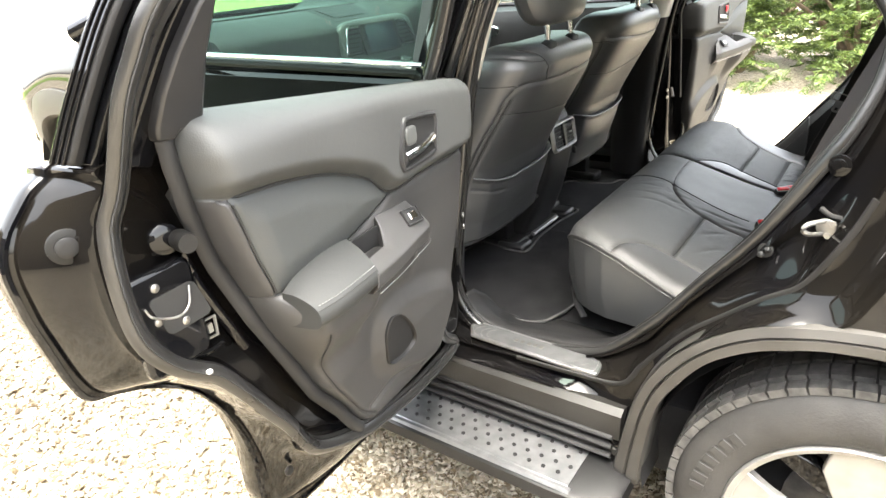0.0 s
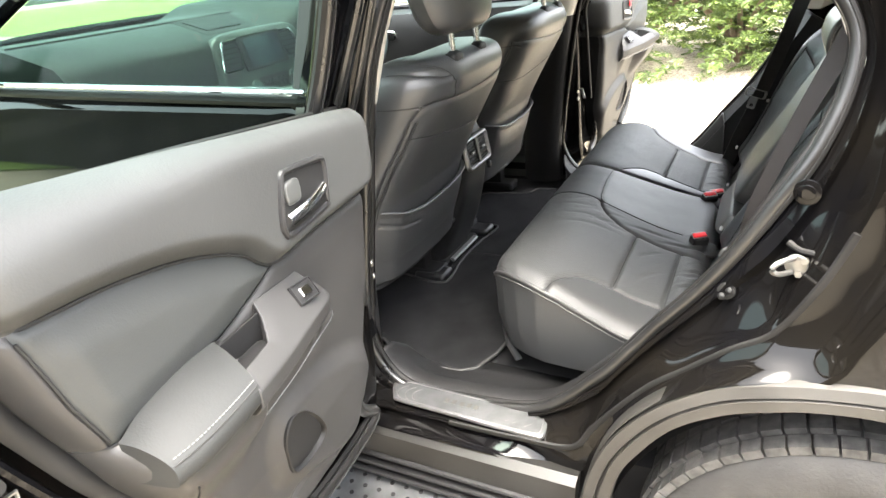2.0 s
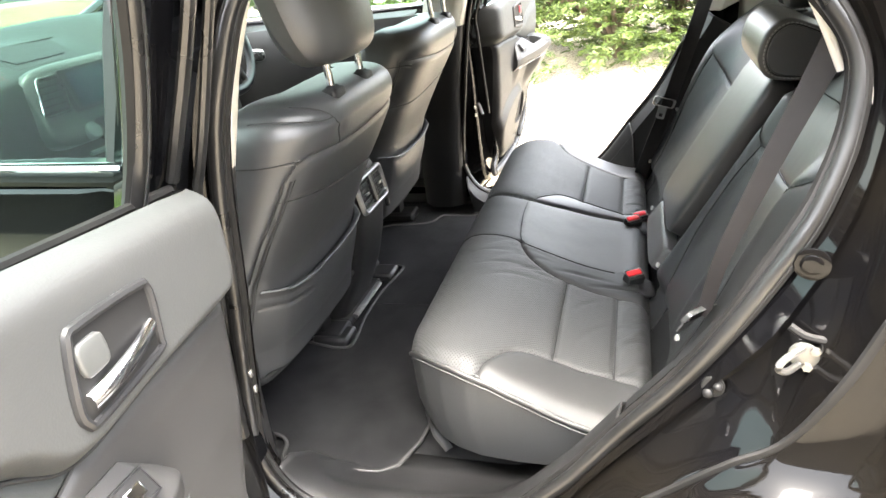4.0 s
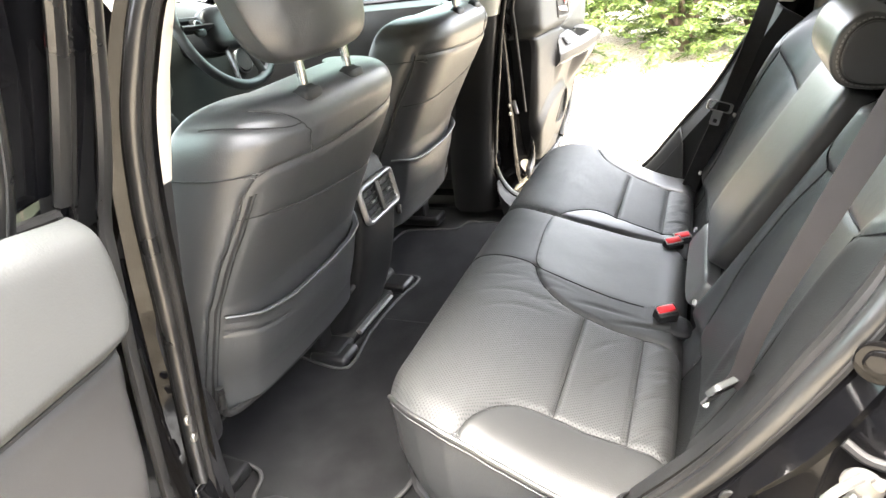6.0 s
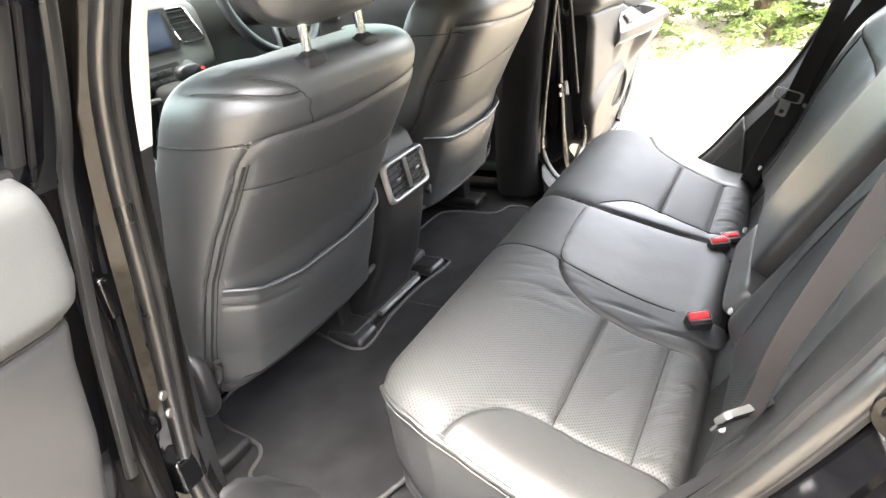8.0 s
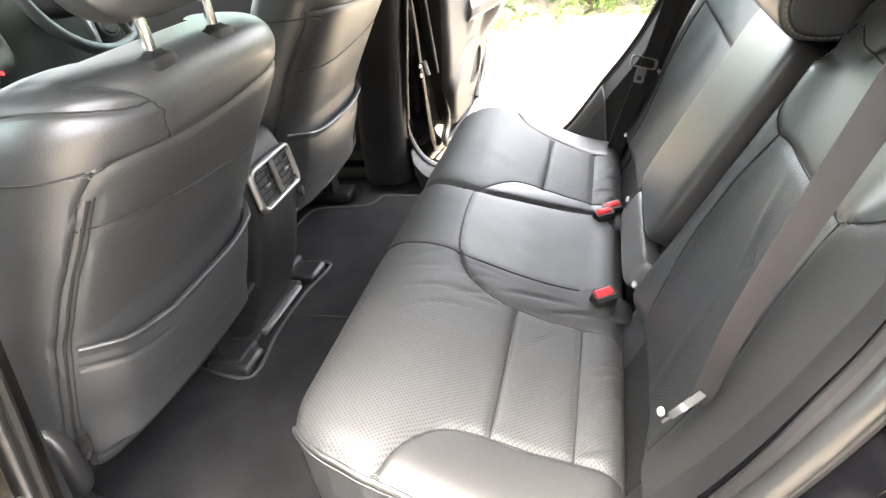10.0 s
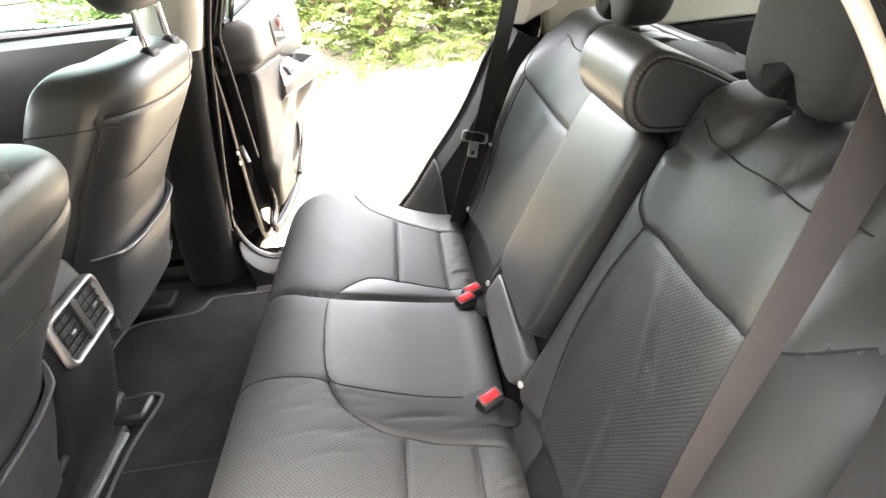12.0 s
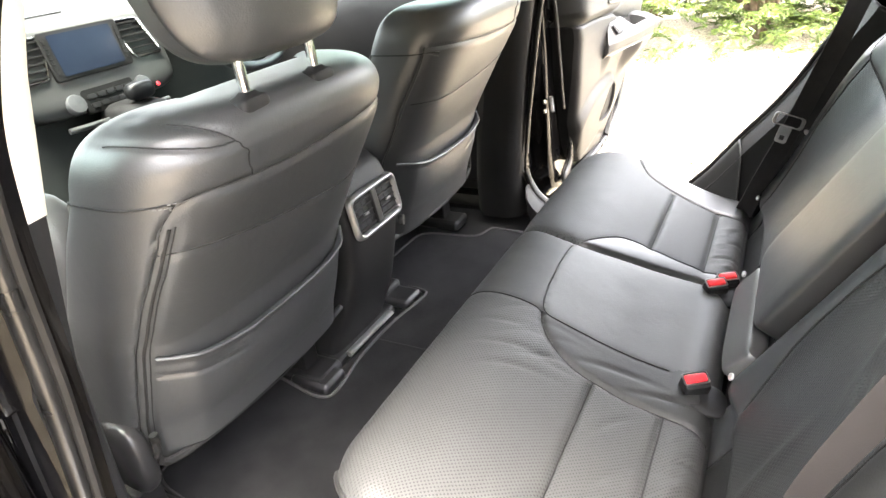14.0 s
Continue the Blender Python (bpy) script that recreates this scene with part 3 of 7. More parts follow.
# sill cladding under the near door, and its ribs
for flip in (False, True):
    f = mirror if flip else (lambda q: q)
    prof = [(.012, .515), (-.008, .505), (-.012, .47), (-.014, .445), (.0, .437), (.004, .425), (-.012, .415), (-.014, .40), (.004, .392), (.03, .37), (.08, .35), (.08, .50)]
    part("sill_cladding", f(loft([[(x, y, z) for y, z in prof] for x in np.linspace(-2.05, -.315, 24)])), SHADED_SILL, car, "grey plastic sill cladding darkened for shade", smooth=30)
    for k, z in enumerate((.448, .425, .402)):
        part("sill_rib", f(tube([(-2.0, -.014 - .004 * k, z), (-.33, -.014 - .004 * k, z)], .008, 8, flat=.7)), PLASTIC, car, "black sill rib")
    # arch moulding: an open half ring with a lip
    arch_o = curve([(-.325, .37), (-.301, .501), (-.28, .589), (-.245, .668), (-.198, .732), (-.141, .783), (-.082, .819), (-.025, .838), (.045, .851), (.14, .858), (.26, .835), (.38, .775), (.48, .69), (.55, .58), (.58, .45), (.58, .36)], 90)
    arch_i = curve([(-.262, .36), (-.258, .425), (-.233, .579), (-.193, .659), (-.143, .725), (-.076, .771), (-.013, .795), (.051, .811), (.14, .815), (.24, .79), (.34, .735), (.43, .655), (.49, .55), (.52, .44), (.52, .40), (.52, .36)], 90)
    rows = []
    for t, dy in ((0, .03), (0, -.006), (.08, -.018), (.42, -.024), (.5, -.016), (.58, -.024), (.95, -.026), (1.0, -.018), (1.0, .05)):
        rows.append([(o[0] + (i[0] - o[0]) * t, dy - .012, o[1] + (i[1] - o[1]) * t) for o, i in zip(arch_o, arch_i)])
    part("wheel_arch_moulding", f(grid(np.array(rows))), CLADDING, car, "grey plastic wheel arch moulding", smooth=35, solid=0.002)
    # lower bumper cladding behind the arch
    part("bumper_cladding", f(prism([(.05, .852), (1.1, .80), (1.1, .45), (.58, .40), (.575, .52), (.5, .70), (.38, .79), (.2, .84)], lambda p, q, r: (p, r, q), -.03, .02)), CLADDING, car, bevel=0.006)
    # inner wheel house
    rows = []
    for y in (-.02, .10, .28):
        rows.append([(.14 + .40 * math.cos(a), y, .40 + .42 * math.sin(a)) for a in np.linspace(-.1, math.pi + .15, 40)])
    part("wheel_arch_liner", f(grid(np.array(rows))), PLASTIC, car, "black wheel arch liner")

# scuff plate, lying on the sill
pl = curve([(-.772, .100), (-.745, .118), (-.60, .114), (-.42, .110), (-.400, .100), (-.392, .042), (-.41, .036), (-.58, .044), (-.735, .050), (-.752, .060)], 60, True)
plate = thing("scuff_plate", (-.58, .08, .556), "brushed steel door sill scuff plate with an etched pattern", "scuff plate")
zp = lambda x: .5615 + max(0, x + .50) * 0.04
part("plate", prism([tuple(p) for p in pl], lambda p, q, r: (p, q, zp(p) + r), -.006, .003), ALLOY, plate, bevel=0.002)
part("border_line", tube([(p[0] + (-.58 - p[0]) * .05, .078 + (p[1] - .078) * .84, zp(p[0]) + .0032) for p in pl], .0009, 5, True), SATIN, plate)
for k, (x, r) in enumerate(((-.72, .03), (-.70, .03), (-.685, .026), (-.45, .03), (-.475, .026), (-.49, .024))):
    s = -1 if k < 3 else 1
    arc = [(x + s * r * math.cos(a) * .9, .078 + r * math.sin(a) * .8, zp(x) + .0035) for a in np.linspace(-1.1, 1.1, 9)]
    part("etched_arc", tube(arc, .0016, 5, flat=.4), SATIN, plate)
for k, x in enumerate((-.625, -.608, -.588, -.572, -.555)):
    part("etched_mark", box((x, .080 + .001 * (k % 2), zp(x) + .0035), (.010, .012, .0012)), STEEL, plate)

# running board
board = thing("running_board", (-.9, -.06, .34), "silver ribbed running board with black rubber studs and end cap", "running board")
ZB = .375
prof = [(-.165, .345), (-.158, ZB - .006), (-.145, ZB), (.045, ZB + .004), (.055, ZB - .03), (.03, .325), (-.12, .318)]
part("board_body", loft([[(x, y, z) for y, z in prof] for x in np.linspace(-2.25, -.345, 20)]), BOARDEND, board, "black plastic edge", smooth=30)
part("tread_plate", loft([[(x, y, z) for y, z in ((-.138, ZB - .002), (-.132, ZB + .004), (.020, ZB + .007), (.028, ZB + .002))] for x in np.linspace(-2.2, -.385, 20)]), ALLOY, board, "silver aluminium tread plate", smooth=30)
part("front_strip", loft([[(x, y, z) for y, z in ((-.152, ZB - .001), (-.147, ZB + .006), (-.138, ZB + .006), (-.134, ZB))] for x in np.linspace(-2.2, -.375, 20)]), ALLOY, board)
cap = []
for t in np.linspace(0, 1, 10):
    k = math.sqrt(max(0.0, 1 - (t * .98) ** 2.4))
    cap.append([(-.40 + t * .125, -.055 + (y + .055) * (.55 + .45 * k), .345 + (z - .345) * (.6 + .4 * k) + .002) for y, z in prof])
part("end_cap", loft(cap), BOARDEND, board, "rounded black end cap")
stud = disc((0, 0, 0), (0, 0, 1), .0052, .003, 10)
for i in range(30):
    for j in range(5):
        x = -.42 - i * .037 + (.0185 if j % 2 else 0)
        if x > -1.5:
            part("rubber_stud", moved(stud, Matrix.Translation((x, -.108 + j * .028, ZB + .0052))), PLASTIC, board)

# wheels


def wheel(at, flip, detailed):
    w = part("wheel", disc((at[0], at[1] + (.11 if not flip else -.11), at[2]), (0, -1 if not flip else 1, 0), .10, .02, 16), GREYPLASTIC, car, "hub")
    sg = -1 if not flip else 1
    # lathe of the tyre: radius, outward depth
    prof = [(.245, .005), (.255, .014), (.29, .022), (.325, .016), (.345, .002), (.358, -.02), (.362, -.06), (.364, -.11), (.362, -.16), (.356, -.20), (.33, -.225), (.25, -.215)]
    N = 96
    rings = [[(at[0] + r * math.cos(a), at[1] + sg * d, at[2] + r * math.sin(a)) for r, d in prof] for a in np.linspace(0, 2 * math.pi, N, endpoint=False)]
    t = part("tyre", grid(np.array(rings), wrap_u=True, wrap_v=True), TYRE, w, "worn dusty black tyre")
    if detailed:
        for k in range(64):
            a = 2 * math.pi * k / 64
            m = Matrix.Translation(at) @ Matrix.Rotation(-a, 4, 'Y')
            for row, (d, wd) in enumerate(((-.014, .030), (-.060, .042), (-.112, .042), (-.162, .040))):
                tilt = Matrix.Rotation((.16, -.05, .05, -.05)[row], 4, 'Y')
                part("tread_block", moved(box((.3625 - (.004 if row == 0 else 0), -d * -sg * 1.0, 0), (.016, wd, .031)), m @ tilt), DUSTY, t, bevel=0)
    rimp = [(.250, .008), (.246, .016), (.236, .010), (.228, -.02), (.215, -.08), (.20, -.18)]
    rings = [[(at[0] + r * math.cos(a), at[1] + sg * d, at[2] + r * math.sin(a)) for r, d in rimp] for a in np.linspace(0, 2 * math.pi, 72, endpoint=False)]
    part("rim", grid(np.array(rings), wrap_u=True), RIMWHITE, w, "machined silver alloy rim", solid=0.004)
    for k in range(5):
        a = 2 * math.pi * k / 5 + .55
        m = Matrix.Translation(at) @ Matrix.Rotation(-a, 4, 'Y')
        out = [(.04, -.045), (.10, -.035), (.17, -.062), (.236, -.10), (.240, .02), (.185, .045), (.10, .03), (.04, .045)]
        sp = prism(out, lambda p, q, r: (p, sg * r, q), -.02, .004)
        part("spoke", moved(sp, m), RIMWHITE, w, "machined silver spoke", bevel=0.004)
        inn = [(.10, .012), (.18, .052), (.205, .09), (.195, .13), (.12, .06)]
        part("spoke_pocket", moved(prism(inn, lambda p, q, r: (p, sg * r, q), -.045, -.012), m), PAINT, w, "gloss black spoke inset", bevel=0.004)
    part("hub_cap", disc((at[0], at[1] + sg * -.012, at[2]), (0, sg, 0), .045, .02), GREYPLASTIC, w)
    # brake disc behind
    part("brake_disc", disc((at[0], at[1] - sg * .10, at[2]), (0, sg, 0), .15, .02, 32), STEEL, w)


wheel((.155, .005, .362), False, True)
wheel((.155, 2 * YC - .005, .362), True, False)
wheel((-2.50, .005, .640), False, False)
wheel((-2.50, 2 * YC - .005, .640), True, False)
# raised lettering on the sidewall: a maker's mark, as plain bars
for k in range(7):
    a = math.radians(172 - k * 5.2)
    m = Matrix.Translation((.155, .005 - .021, .362)) @ Matrix.Rotation(-a, 4, 'Y')
    part("sidewall_mark", moved(box((.302, 0, 0), (.030, .004, .017)), m), TYRE, [c for c in car.children if c.name.startswith("wheel") and "arch" not in c.name][0], bevel=0.001)

# floor pan, roof, tail, front
part("floor_pan", prism([(-2.2, .10), (1.05, .10), (1.05, 1.68), (-2.2, 1.68)], lambda p, q, r: (p, q, r), .30, .495), CARPET, car)
roof_rows = []
for x, zc, w in ((-1.55, 1.60, .62), (-1.2, 1.645, .66), (-.6, 1.67, .70), (0, 1.668, .71), (.6, 1.645, .69), (1.0, 1.60, .66)):
    roof_rows.append([(x, YC + w * s, zc - .05 * abs(s) ** 3) for s in np.linspace(-1, 1, 22)])
part("roof", grid(np.array(roof_rows)), PAINT, car, "black painted roof", solid=0.03)
part("headlining", grid(np.array(roof_rows) - np.array((0, 0, .055))), ROOFCLOTH, car, "grey-beige headlining", solid=0.01)
# tailgate with its window
tg = [[(1.05, y, .45), (1.07, y, .80), (1.05, y, 1.10)] for y in np.linspace(.12, 1.66, 8)]
part("tailgate", grid(np.array(tg)), PAINT, car, "black tailgate", solid=0.05)
part("tailgate_glass", grid(np.array([[(1.05, y, 1.10), (.94, y, 1.58)] for y in np.linspace(.22, 1.56, 6)])), PRIVACY, car, "tinted tailgate window")
for s in (0, 1):
    f = (lambda q: q) if not s else mirror
    part("rear_pillar", f(tube([(1.06, .14, 1.05), (1.0, .22, 1.35), (.92, .30, 1.62)], .05, 10)), PAINT, car)
    # side trim of the boot, dark below and cream above
    part("boot_side_trim", f(prism([(.06, .55), (1.0, .55), (1.0, 1.116), (.10, 1.116)], lambda p, q, r: (p, r, q), .10, .18)), PLASTIC, car, "black boot side trim", bevel=0.01)
    part("boot_upper_trim", f(prism([(.12, 1.118), (1.0, 1.118), (1.0, 1.235), (.12, 1.235)], lambda p, q, r: (p, r, q), .104, .176)), CREAM, car, "cream trim below the quarter window", bevel=0.01)
    up = [[(x, .15 + (z - 1.2) * .36, z) for z in np.linspace(1.2, 1.6, 5)] for x in (.05, .16, .24)]
    part("upper_side_trim", f(grid(np.array(up))), CREAM, car, "cream upper pillar trim", solid=0.012)
    up = [[(x, .13 + (z - 1.2) * .36, z) for z in np.linspace(1.2, 1.6, 5)] for x in (.66, .8, .96)]
    part("rear_side_trim", f(grid(np.array(up))), CREAM, car, "cream upper pillar trim", solid=0.012)
    up = [[(x, .13 + (z - 1.2) * .36, z) for z in (1.49, 1.6)] for x in (.2, .5, .7)]
    part("rail_trim", f(grid(np.array(up))), CREAM, car, solid=0.012)
    # centre post between the doors: inner trim, dark below, cream above
    rows_d, rows_c = [], []
    for z, xr in ((.52, -.825), (.64, -.825), (.78, -.815), (1.0, -.785), (1.195, -.755)):
        y = .135 + max(0, z - 1.0) * .12
        rows_d.append([(xr, y - .01, z), (xr - .01, y + .03, z), (xr - .05, y + .052, z), (xr - .13, y + .05, z), (xr - .17, y, z), (xr - .12, .06 + max(0, z - 1.0) * .12, z)])
    for z, xr in ((1.195, -.757), (1.33, -.717), (1.45, -.665), (1.54, -.61), (1.60, -.56)):
        y = .135 + max(0, z - 1.0) * .10
        rows_c.append([(xr, y - .005, z), (xr - .008, y + .035, z), (xr - .05, y + .057, z), (xr - .12, y + .05, z), (xr - .16, y, z), (xr - .11, y - .04, z)])
    # same trim on both sides; the far one's dimmer light is put into its colour
    part("post_lower_trim", f(loft(np.array(rows_d))), PLASTIC if s else GREYPLASTIC, car, "dark lower post trim", smooth=50)
    part("post_upper_trim", f(loft(np.array(rows_c))), CREAM, car, "cream upper post trim", smooth=50)
    part("outer_post", f(loft([[(-.93 + d, .10 + t, z), (-.87 + d, .10 + t, z), (-.885 + d, .03 + t, z), (-.93 + d, .02 + t, z)] for z, d, t in ((.50, 0, 0), (.8, .0, .0), (1.2, .075, .05), (1.45, .12, .13), (1.63, .17, .19))])), PAINT, car, "black painted centre post")
    # front pillar and screen edge
    part("front_pillar", f(tube(curve([(-2.42, .08, 1.34), (-1.98, .19, 1.47), (-1.5, .30, 1.59), (-.5, .27, 1.62)], 20), .04, 10)), PAINT, car)
    # trim beside the rear seat, following the opening
    a, b = 6 * 9, 17 * 9
    e = S3[a:b + 1]
    q = np.array([e + np.array((0, .0, 0)), e + np.array((.006, .025, .0)), e + np.array((.02, .075, -.01)), e + np.array((.09, .10, -.05)), e + np.array((.16, .12, -.09))])
    cut = int(np.argmax(e[:, 2] > 1.165)) if s else len(e)
    part("quarter_trim", f(grid(q[:, :cut + 1])), PLASTIC, car, "black grained trim beside the rear seat", solid=0.004)
    a, b = 6 * 9 + cut if s else 17 * 9, 20 * 9
    e = S3[a:b + 1]
    q = np.array([e, e + np.array((.004, .02, .0)), e + np.array((.04, .05, .0)), e + np.array((.12, .06, .04))])
    part("pillar_trim", f(grid(q)), CREAM, car, "cream pillar trim", solid=0.004)
    part("pillar_garnish", f(tube(curve([(-.10, .30, 1.478), (-.062, .29, 1.438), (-.029, .28, 1.403), (-.004, .275, 1.366), (.021, .27, 1.318), (.044, .26, 1.265)], 40), .0055, 10)), CREAM, car, "cream edge of the pillar trim")
    # sill trim, from the seal down to the carpet
    e = S3[3 * 9 + 2:9 * 9]
    zi = .506 + np.maximum(0, e[:, 2] - .575) * .50
    w_ = s * np.clip((-.35 - e[:, 0]) / .2, 0, 1)
    inner = np.stack([np.clip(e[:, 0], -.80, .2) + .02, .275 - .072 * w_, np.where(e[:, 0] < -.6, .506, zi)], 1)
    mid_ = np.stack([e[:, 0] + .012, .215 - .022 * w_, np.maximum(inner[:, 2] + .012, e[:, 2] - .035 + .018 * w_)], 1)
    q = np.array([e + np.array((0, -.008, -.004)), e + np.array((.0, .018, .004)), e + np.array((.004, .045, .002)), .5 * (mid_ + e + np.array((.008, .05, -.004))), mid_, inner, inner + np.array((.0, .05, -.01))])
    part("sill_trim", f(grid(q)), PLASTIC, car, "black plastic sill trim", solid=0.003)

# windscreen and rear bulk of the front end
part("windscreen", grid(np.array([[(-2.42, y, 1.34), (-1.98, y, 1.47), (-1.53, y, 1.60)] for y in np.linspace(.2, 1.58, 7)])), CLEARGLASS, car, "clear windscreen")
bon = []
for x, z, w in ((-3.35, .75, .60), (-3.33, .95, .72), (-3.12, 1.12, .78), (-2.8, 1.245, .82), (-2.40, 1.345, .84)):
    bon.append([(x, YC + w * s, z - .10 * abs(s) ** 4) for s in np.linspace(-1, 1, 20)])
part("bonnet", grid(np.array(bon)), PAINT, car, "black bonnet", solid=0.02)
for s in (0, 1):
    f = (lambda q: q) if not s else mirror
    wing = []
    for x in np.linspace(-3.3, -2.0, 60):
        lo = .64 + math.sqrt(max(0, .46 ** 2 - (x + 2.50) ** 2)) if abs(x + 2.50) < .46 else .55
        k = smooth01((x + 3.3) / .55)
        hi = np.interp(x, [-3.3, -3.1, -2.96, -2.8, -2.5, -2.25, -2.0], [.98, 1.05, 1.11, 1.20, 1.285, 1.325, 1.33])
        wing.append([(x, .25 * (1 - k) - .012 * k - .018 * math.sin(math.pi * min(1, t * 1.3)) + .09 * t ** 4, lo + (hi - lo) * math.sin(t * math.pi / 2)) for t in np.linspace(0, 1, 16)])
    part("front_wing", f(grid(np.array(wing))), PAINT, car, "black front wing", solid=0.01, smooth=60)
    mo = []
    for a in np.linspace(-.1, math.pi + .1, 50):
        k = 1 - smooth01((-2.5 - .5 * math.cos(math.pi - a) + 3.3 - .6) / .4) * 0
        mo.append([(-2.50 + r * math.cos(a), y + .12 * max(0, -math.cos(a)) ** 3 * (math.cos(a) < 0), .64 + r * math.sin(a)) for r, y in ((.52, -.022), (.515, -.036), (.46, -.046), (.425, -.040), (.415, -.02), (.418, .05))])
    part("front_arch_moulding", f(grid(np.array(mo))), CLADDING, car, "weathered grey wheel arch moulding", smooth=40, solid=0.004)
    part("front_arch_liner", f(grid(np.array([[(-2.50 + .43 * math.cos(a), y, .64 + .43 * math.sin(a)) for y in (.0, .15, .30)] for a in np.linspace(-.2, math.pi + .2, 30)]))), PLASTIC, car)

# small fittings on the near jamb
striker = part("door_striker", disc((.0, .078, .985), (-.25, -1, .1), .016, .005, 20), STEEL, car, "white-painted steel door striker")
part("striker_loop", tube(curve([(-.006, .072, .974), (-.022, .052, .978), (-.032, .046, .986), (-.026, .050, .996), (-.004, .070, .999)], 24), .0042, 8), STEEL, striker)
for dx, dz in ((.010, .009), (.004, -.013)):
    part("striker_bolt", disc((dx, .073, .985 + dz), (-.25, -1, .1), .006, .005, 6), STEEL, striker)
rest = part("door_bump_stop", disc((-.090, .097, .916), (-.2, -1, .25), .014, .006, 20), RUBBER, car, "black rubber bump stop")
part("stop_pin", disc((-.085, .092, .921), (-.2, -1, .25), .0055, .010, 12, .002), PLASTIC, rest)
part("stop_pin", disc((-.096, .092, .909), (-.2, -1, .25), .0065, .007, 14, .002), PLASTIC, rest)
ring = part("rubber_grommet", disc((.002, .106, 1.088), (-.35, -1, .1), .019, .004, 24, -.001), JAMB, car, "round pressed blanking ring")
part("grommet_centre", disc((.001, .103, 1.088), (-.35, -1, .1), .012, .003, 20), JAMB, ring)

part("jamb_lever", tube(curve([(-.014, .094, 1.012), (.002, .086, 1.004), (.022, .082, 1.002)], 10), .005, 8), RUBBER, car, "small black rubber lever")
# check strap of the near door
strap = part("check_strap", tube(curve([(-.838, .085, .800), (-.815, .05, .785), (-.79, .02, .765)], 10), .007, 6, flat=.5), STEEL, car, "steel door check strap")
part("strap_bracket", pad((-.842, .088, .805), (.03, .03, .035), 4, 4, 8, 20), PAINT, strap)

# ---- rear seat ----
bench = thing("rear_seat", (-.3, YC, .50), "black leather three-place rear bench with perforated inserts", "car seat")


def mir(lines):
    return [[(a, 2 * YC - b) for a, b in ln] for ln in lines]


C_OUT = [(-.50, .17), (-.46, .22), (-.43, .29), (-.40, .335), (-.37, .352), (-.33, .36), (-.28, .363), (-.22, .37), (-.15, .365), (-.08, .36)]
C_A = [(-.33, .36), (-.33, .65)]
C_C = [(-.22, .37), (-.22, .655)]
C_IN = [(-.445, .735), (-.43, .70), (-.40, .67), (-.36, .652), (-.33, .65), (-.28, .65), (-.21, .655), (-.14, .65), (-.08, .65)]
C_MID = [(-.46, .99), (-.46, .88), (-.452, .78), (-.44, .735), (-.42, .73), (-.33, .742), (-.23, .76)]
C_SPLIT = [(-.63, .745), (-.54, .74), (-.44, .735)]
C_GAP = [(-.65, 1.035), (-.57, 1.02), (-.46, .99), (-.36, 1.03), (-.24, 1.075), (-.08, 1.10)]
C_FIN = [(-.45, 1.00), (-.43, 1.03), (-.39, 1.085), (-.33, 1.11), (-.22, 1.12), (-.08, 1.13)]
far_out = mir([C_OUT])[0]
far_a, far_c = [(-.33, 1.40), (-.33, 1.11)], [(-.22, 1.41), (-.22, 1.12)]
C_SEAMS = [C_OUT, C_A, C_C, C_IN, C_MID, C_SPLIT, C_FIN, far_out, far_a, far_c]

sec = curve([(-.555, .56), (-.585, .62), (-.602, .70), (-.605, .745), (-.595, .782), (-.57, .806), (-.53, .816), (-.48, .812), (-.44, .800), (-.39, .775), (-.34, .750), (-.28, .722), (-.22, .702), (-.185, .695), (-.165, .684), (-.152, .655), (-.148, .60)], 150)
cols = np.r_[0, np.linspace(.004, .996, 250), 1]
lo = lambda x: np.interp(x, [-.61, -.59, -.56, -.52, -.47, -.40, -.05], [.36, .315, .282, .258, .242, .236, .236])
X = np.repeat(sec[:, 0][:, None], len(cols), 1)
Z = np.repeat(sec[:, 1][:, None], len(cols), 1)
L = lo(sec[:, 0])[:, None]
low = (sec[:, 1] < .75) & (sec[:, 0] < -.5)
L[low] = np.maximum(L[low], .30)
Y = L + cols[None] * (2 * YC - 2 * L)
Q = np.stack([X.ravel(), Y.ravel()], 1)
top = (sec[:, 1] > .66)[:, None].repeat(len(cols), 1).ravel() & (Q[:, 0] > -.60)
upper = top & ~((sec[:, 1] < .78) & (sec[:, 0] < -.55))[:, None].repeat(len(cols), 1).ravel()
Q2 = Q.copy()
Q2[upper] = snapped(Q[upper], [C_OUT, C_IN, C_MID, C_FIN, far_out, C_GAP], .0032)
d = seam_gap(Q2, C_SEAMS)
dg = seam_gap(Q2, [C_GAP])
edge = np.minimum(np.abs(Q2[:, 1] - np.repeat(L, len(cols), 1).ravel()), np.abs(2 * YC - np.repeat(L, len(cols), 1).ravel() - Q2[:, 1]))
deep = seam_gap(Q2, [C_OUT, C_A, C_C, C_IN, far_out, far_a, far_c])
drop = np.where(upper, .0012 * np.exp(-(d / .0035) ** 2) + .0006 * np.exp(-d / .012) + .0042 * np.exp(-(deep / .0042) ** 2) + .0030 * np.exp(-deep / .013), 0) + .02 * np.exp(-(dg / .005) ** 2) * top + .01 * np.exp(-dg / .02) * top
drop += .022 * np.exp(-(edge / .018) ** 1.4)
rng = np.random.default_rng(2)
wr = np.zeros(len(Q2))


def wrinkle(cx, cy, ang, length, width, amp):
    u = (Q2[:, 0] - cx) * math.cos(ang) + (Q2[:, 1] - cy) * math.sin(ang)
    v = -(Q2[:, 0] - cx) * math.sin(ang) + (Q2[:, 1] - cy) * math.cos(ang)
    return amp * np.exp(-(u / length) ** 2 - ((v + .12 * u * u / length) / (width * .6)) ** 2)


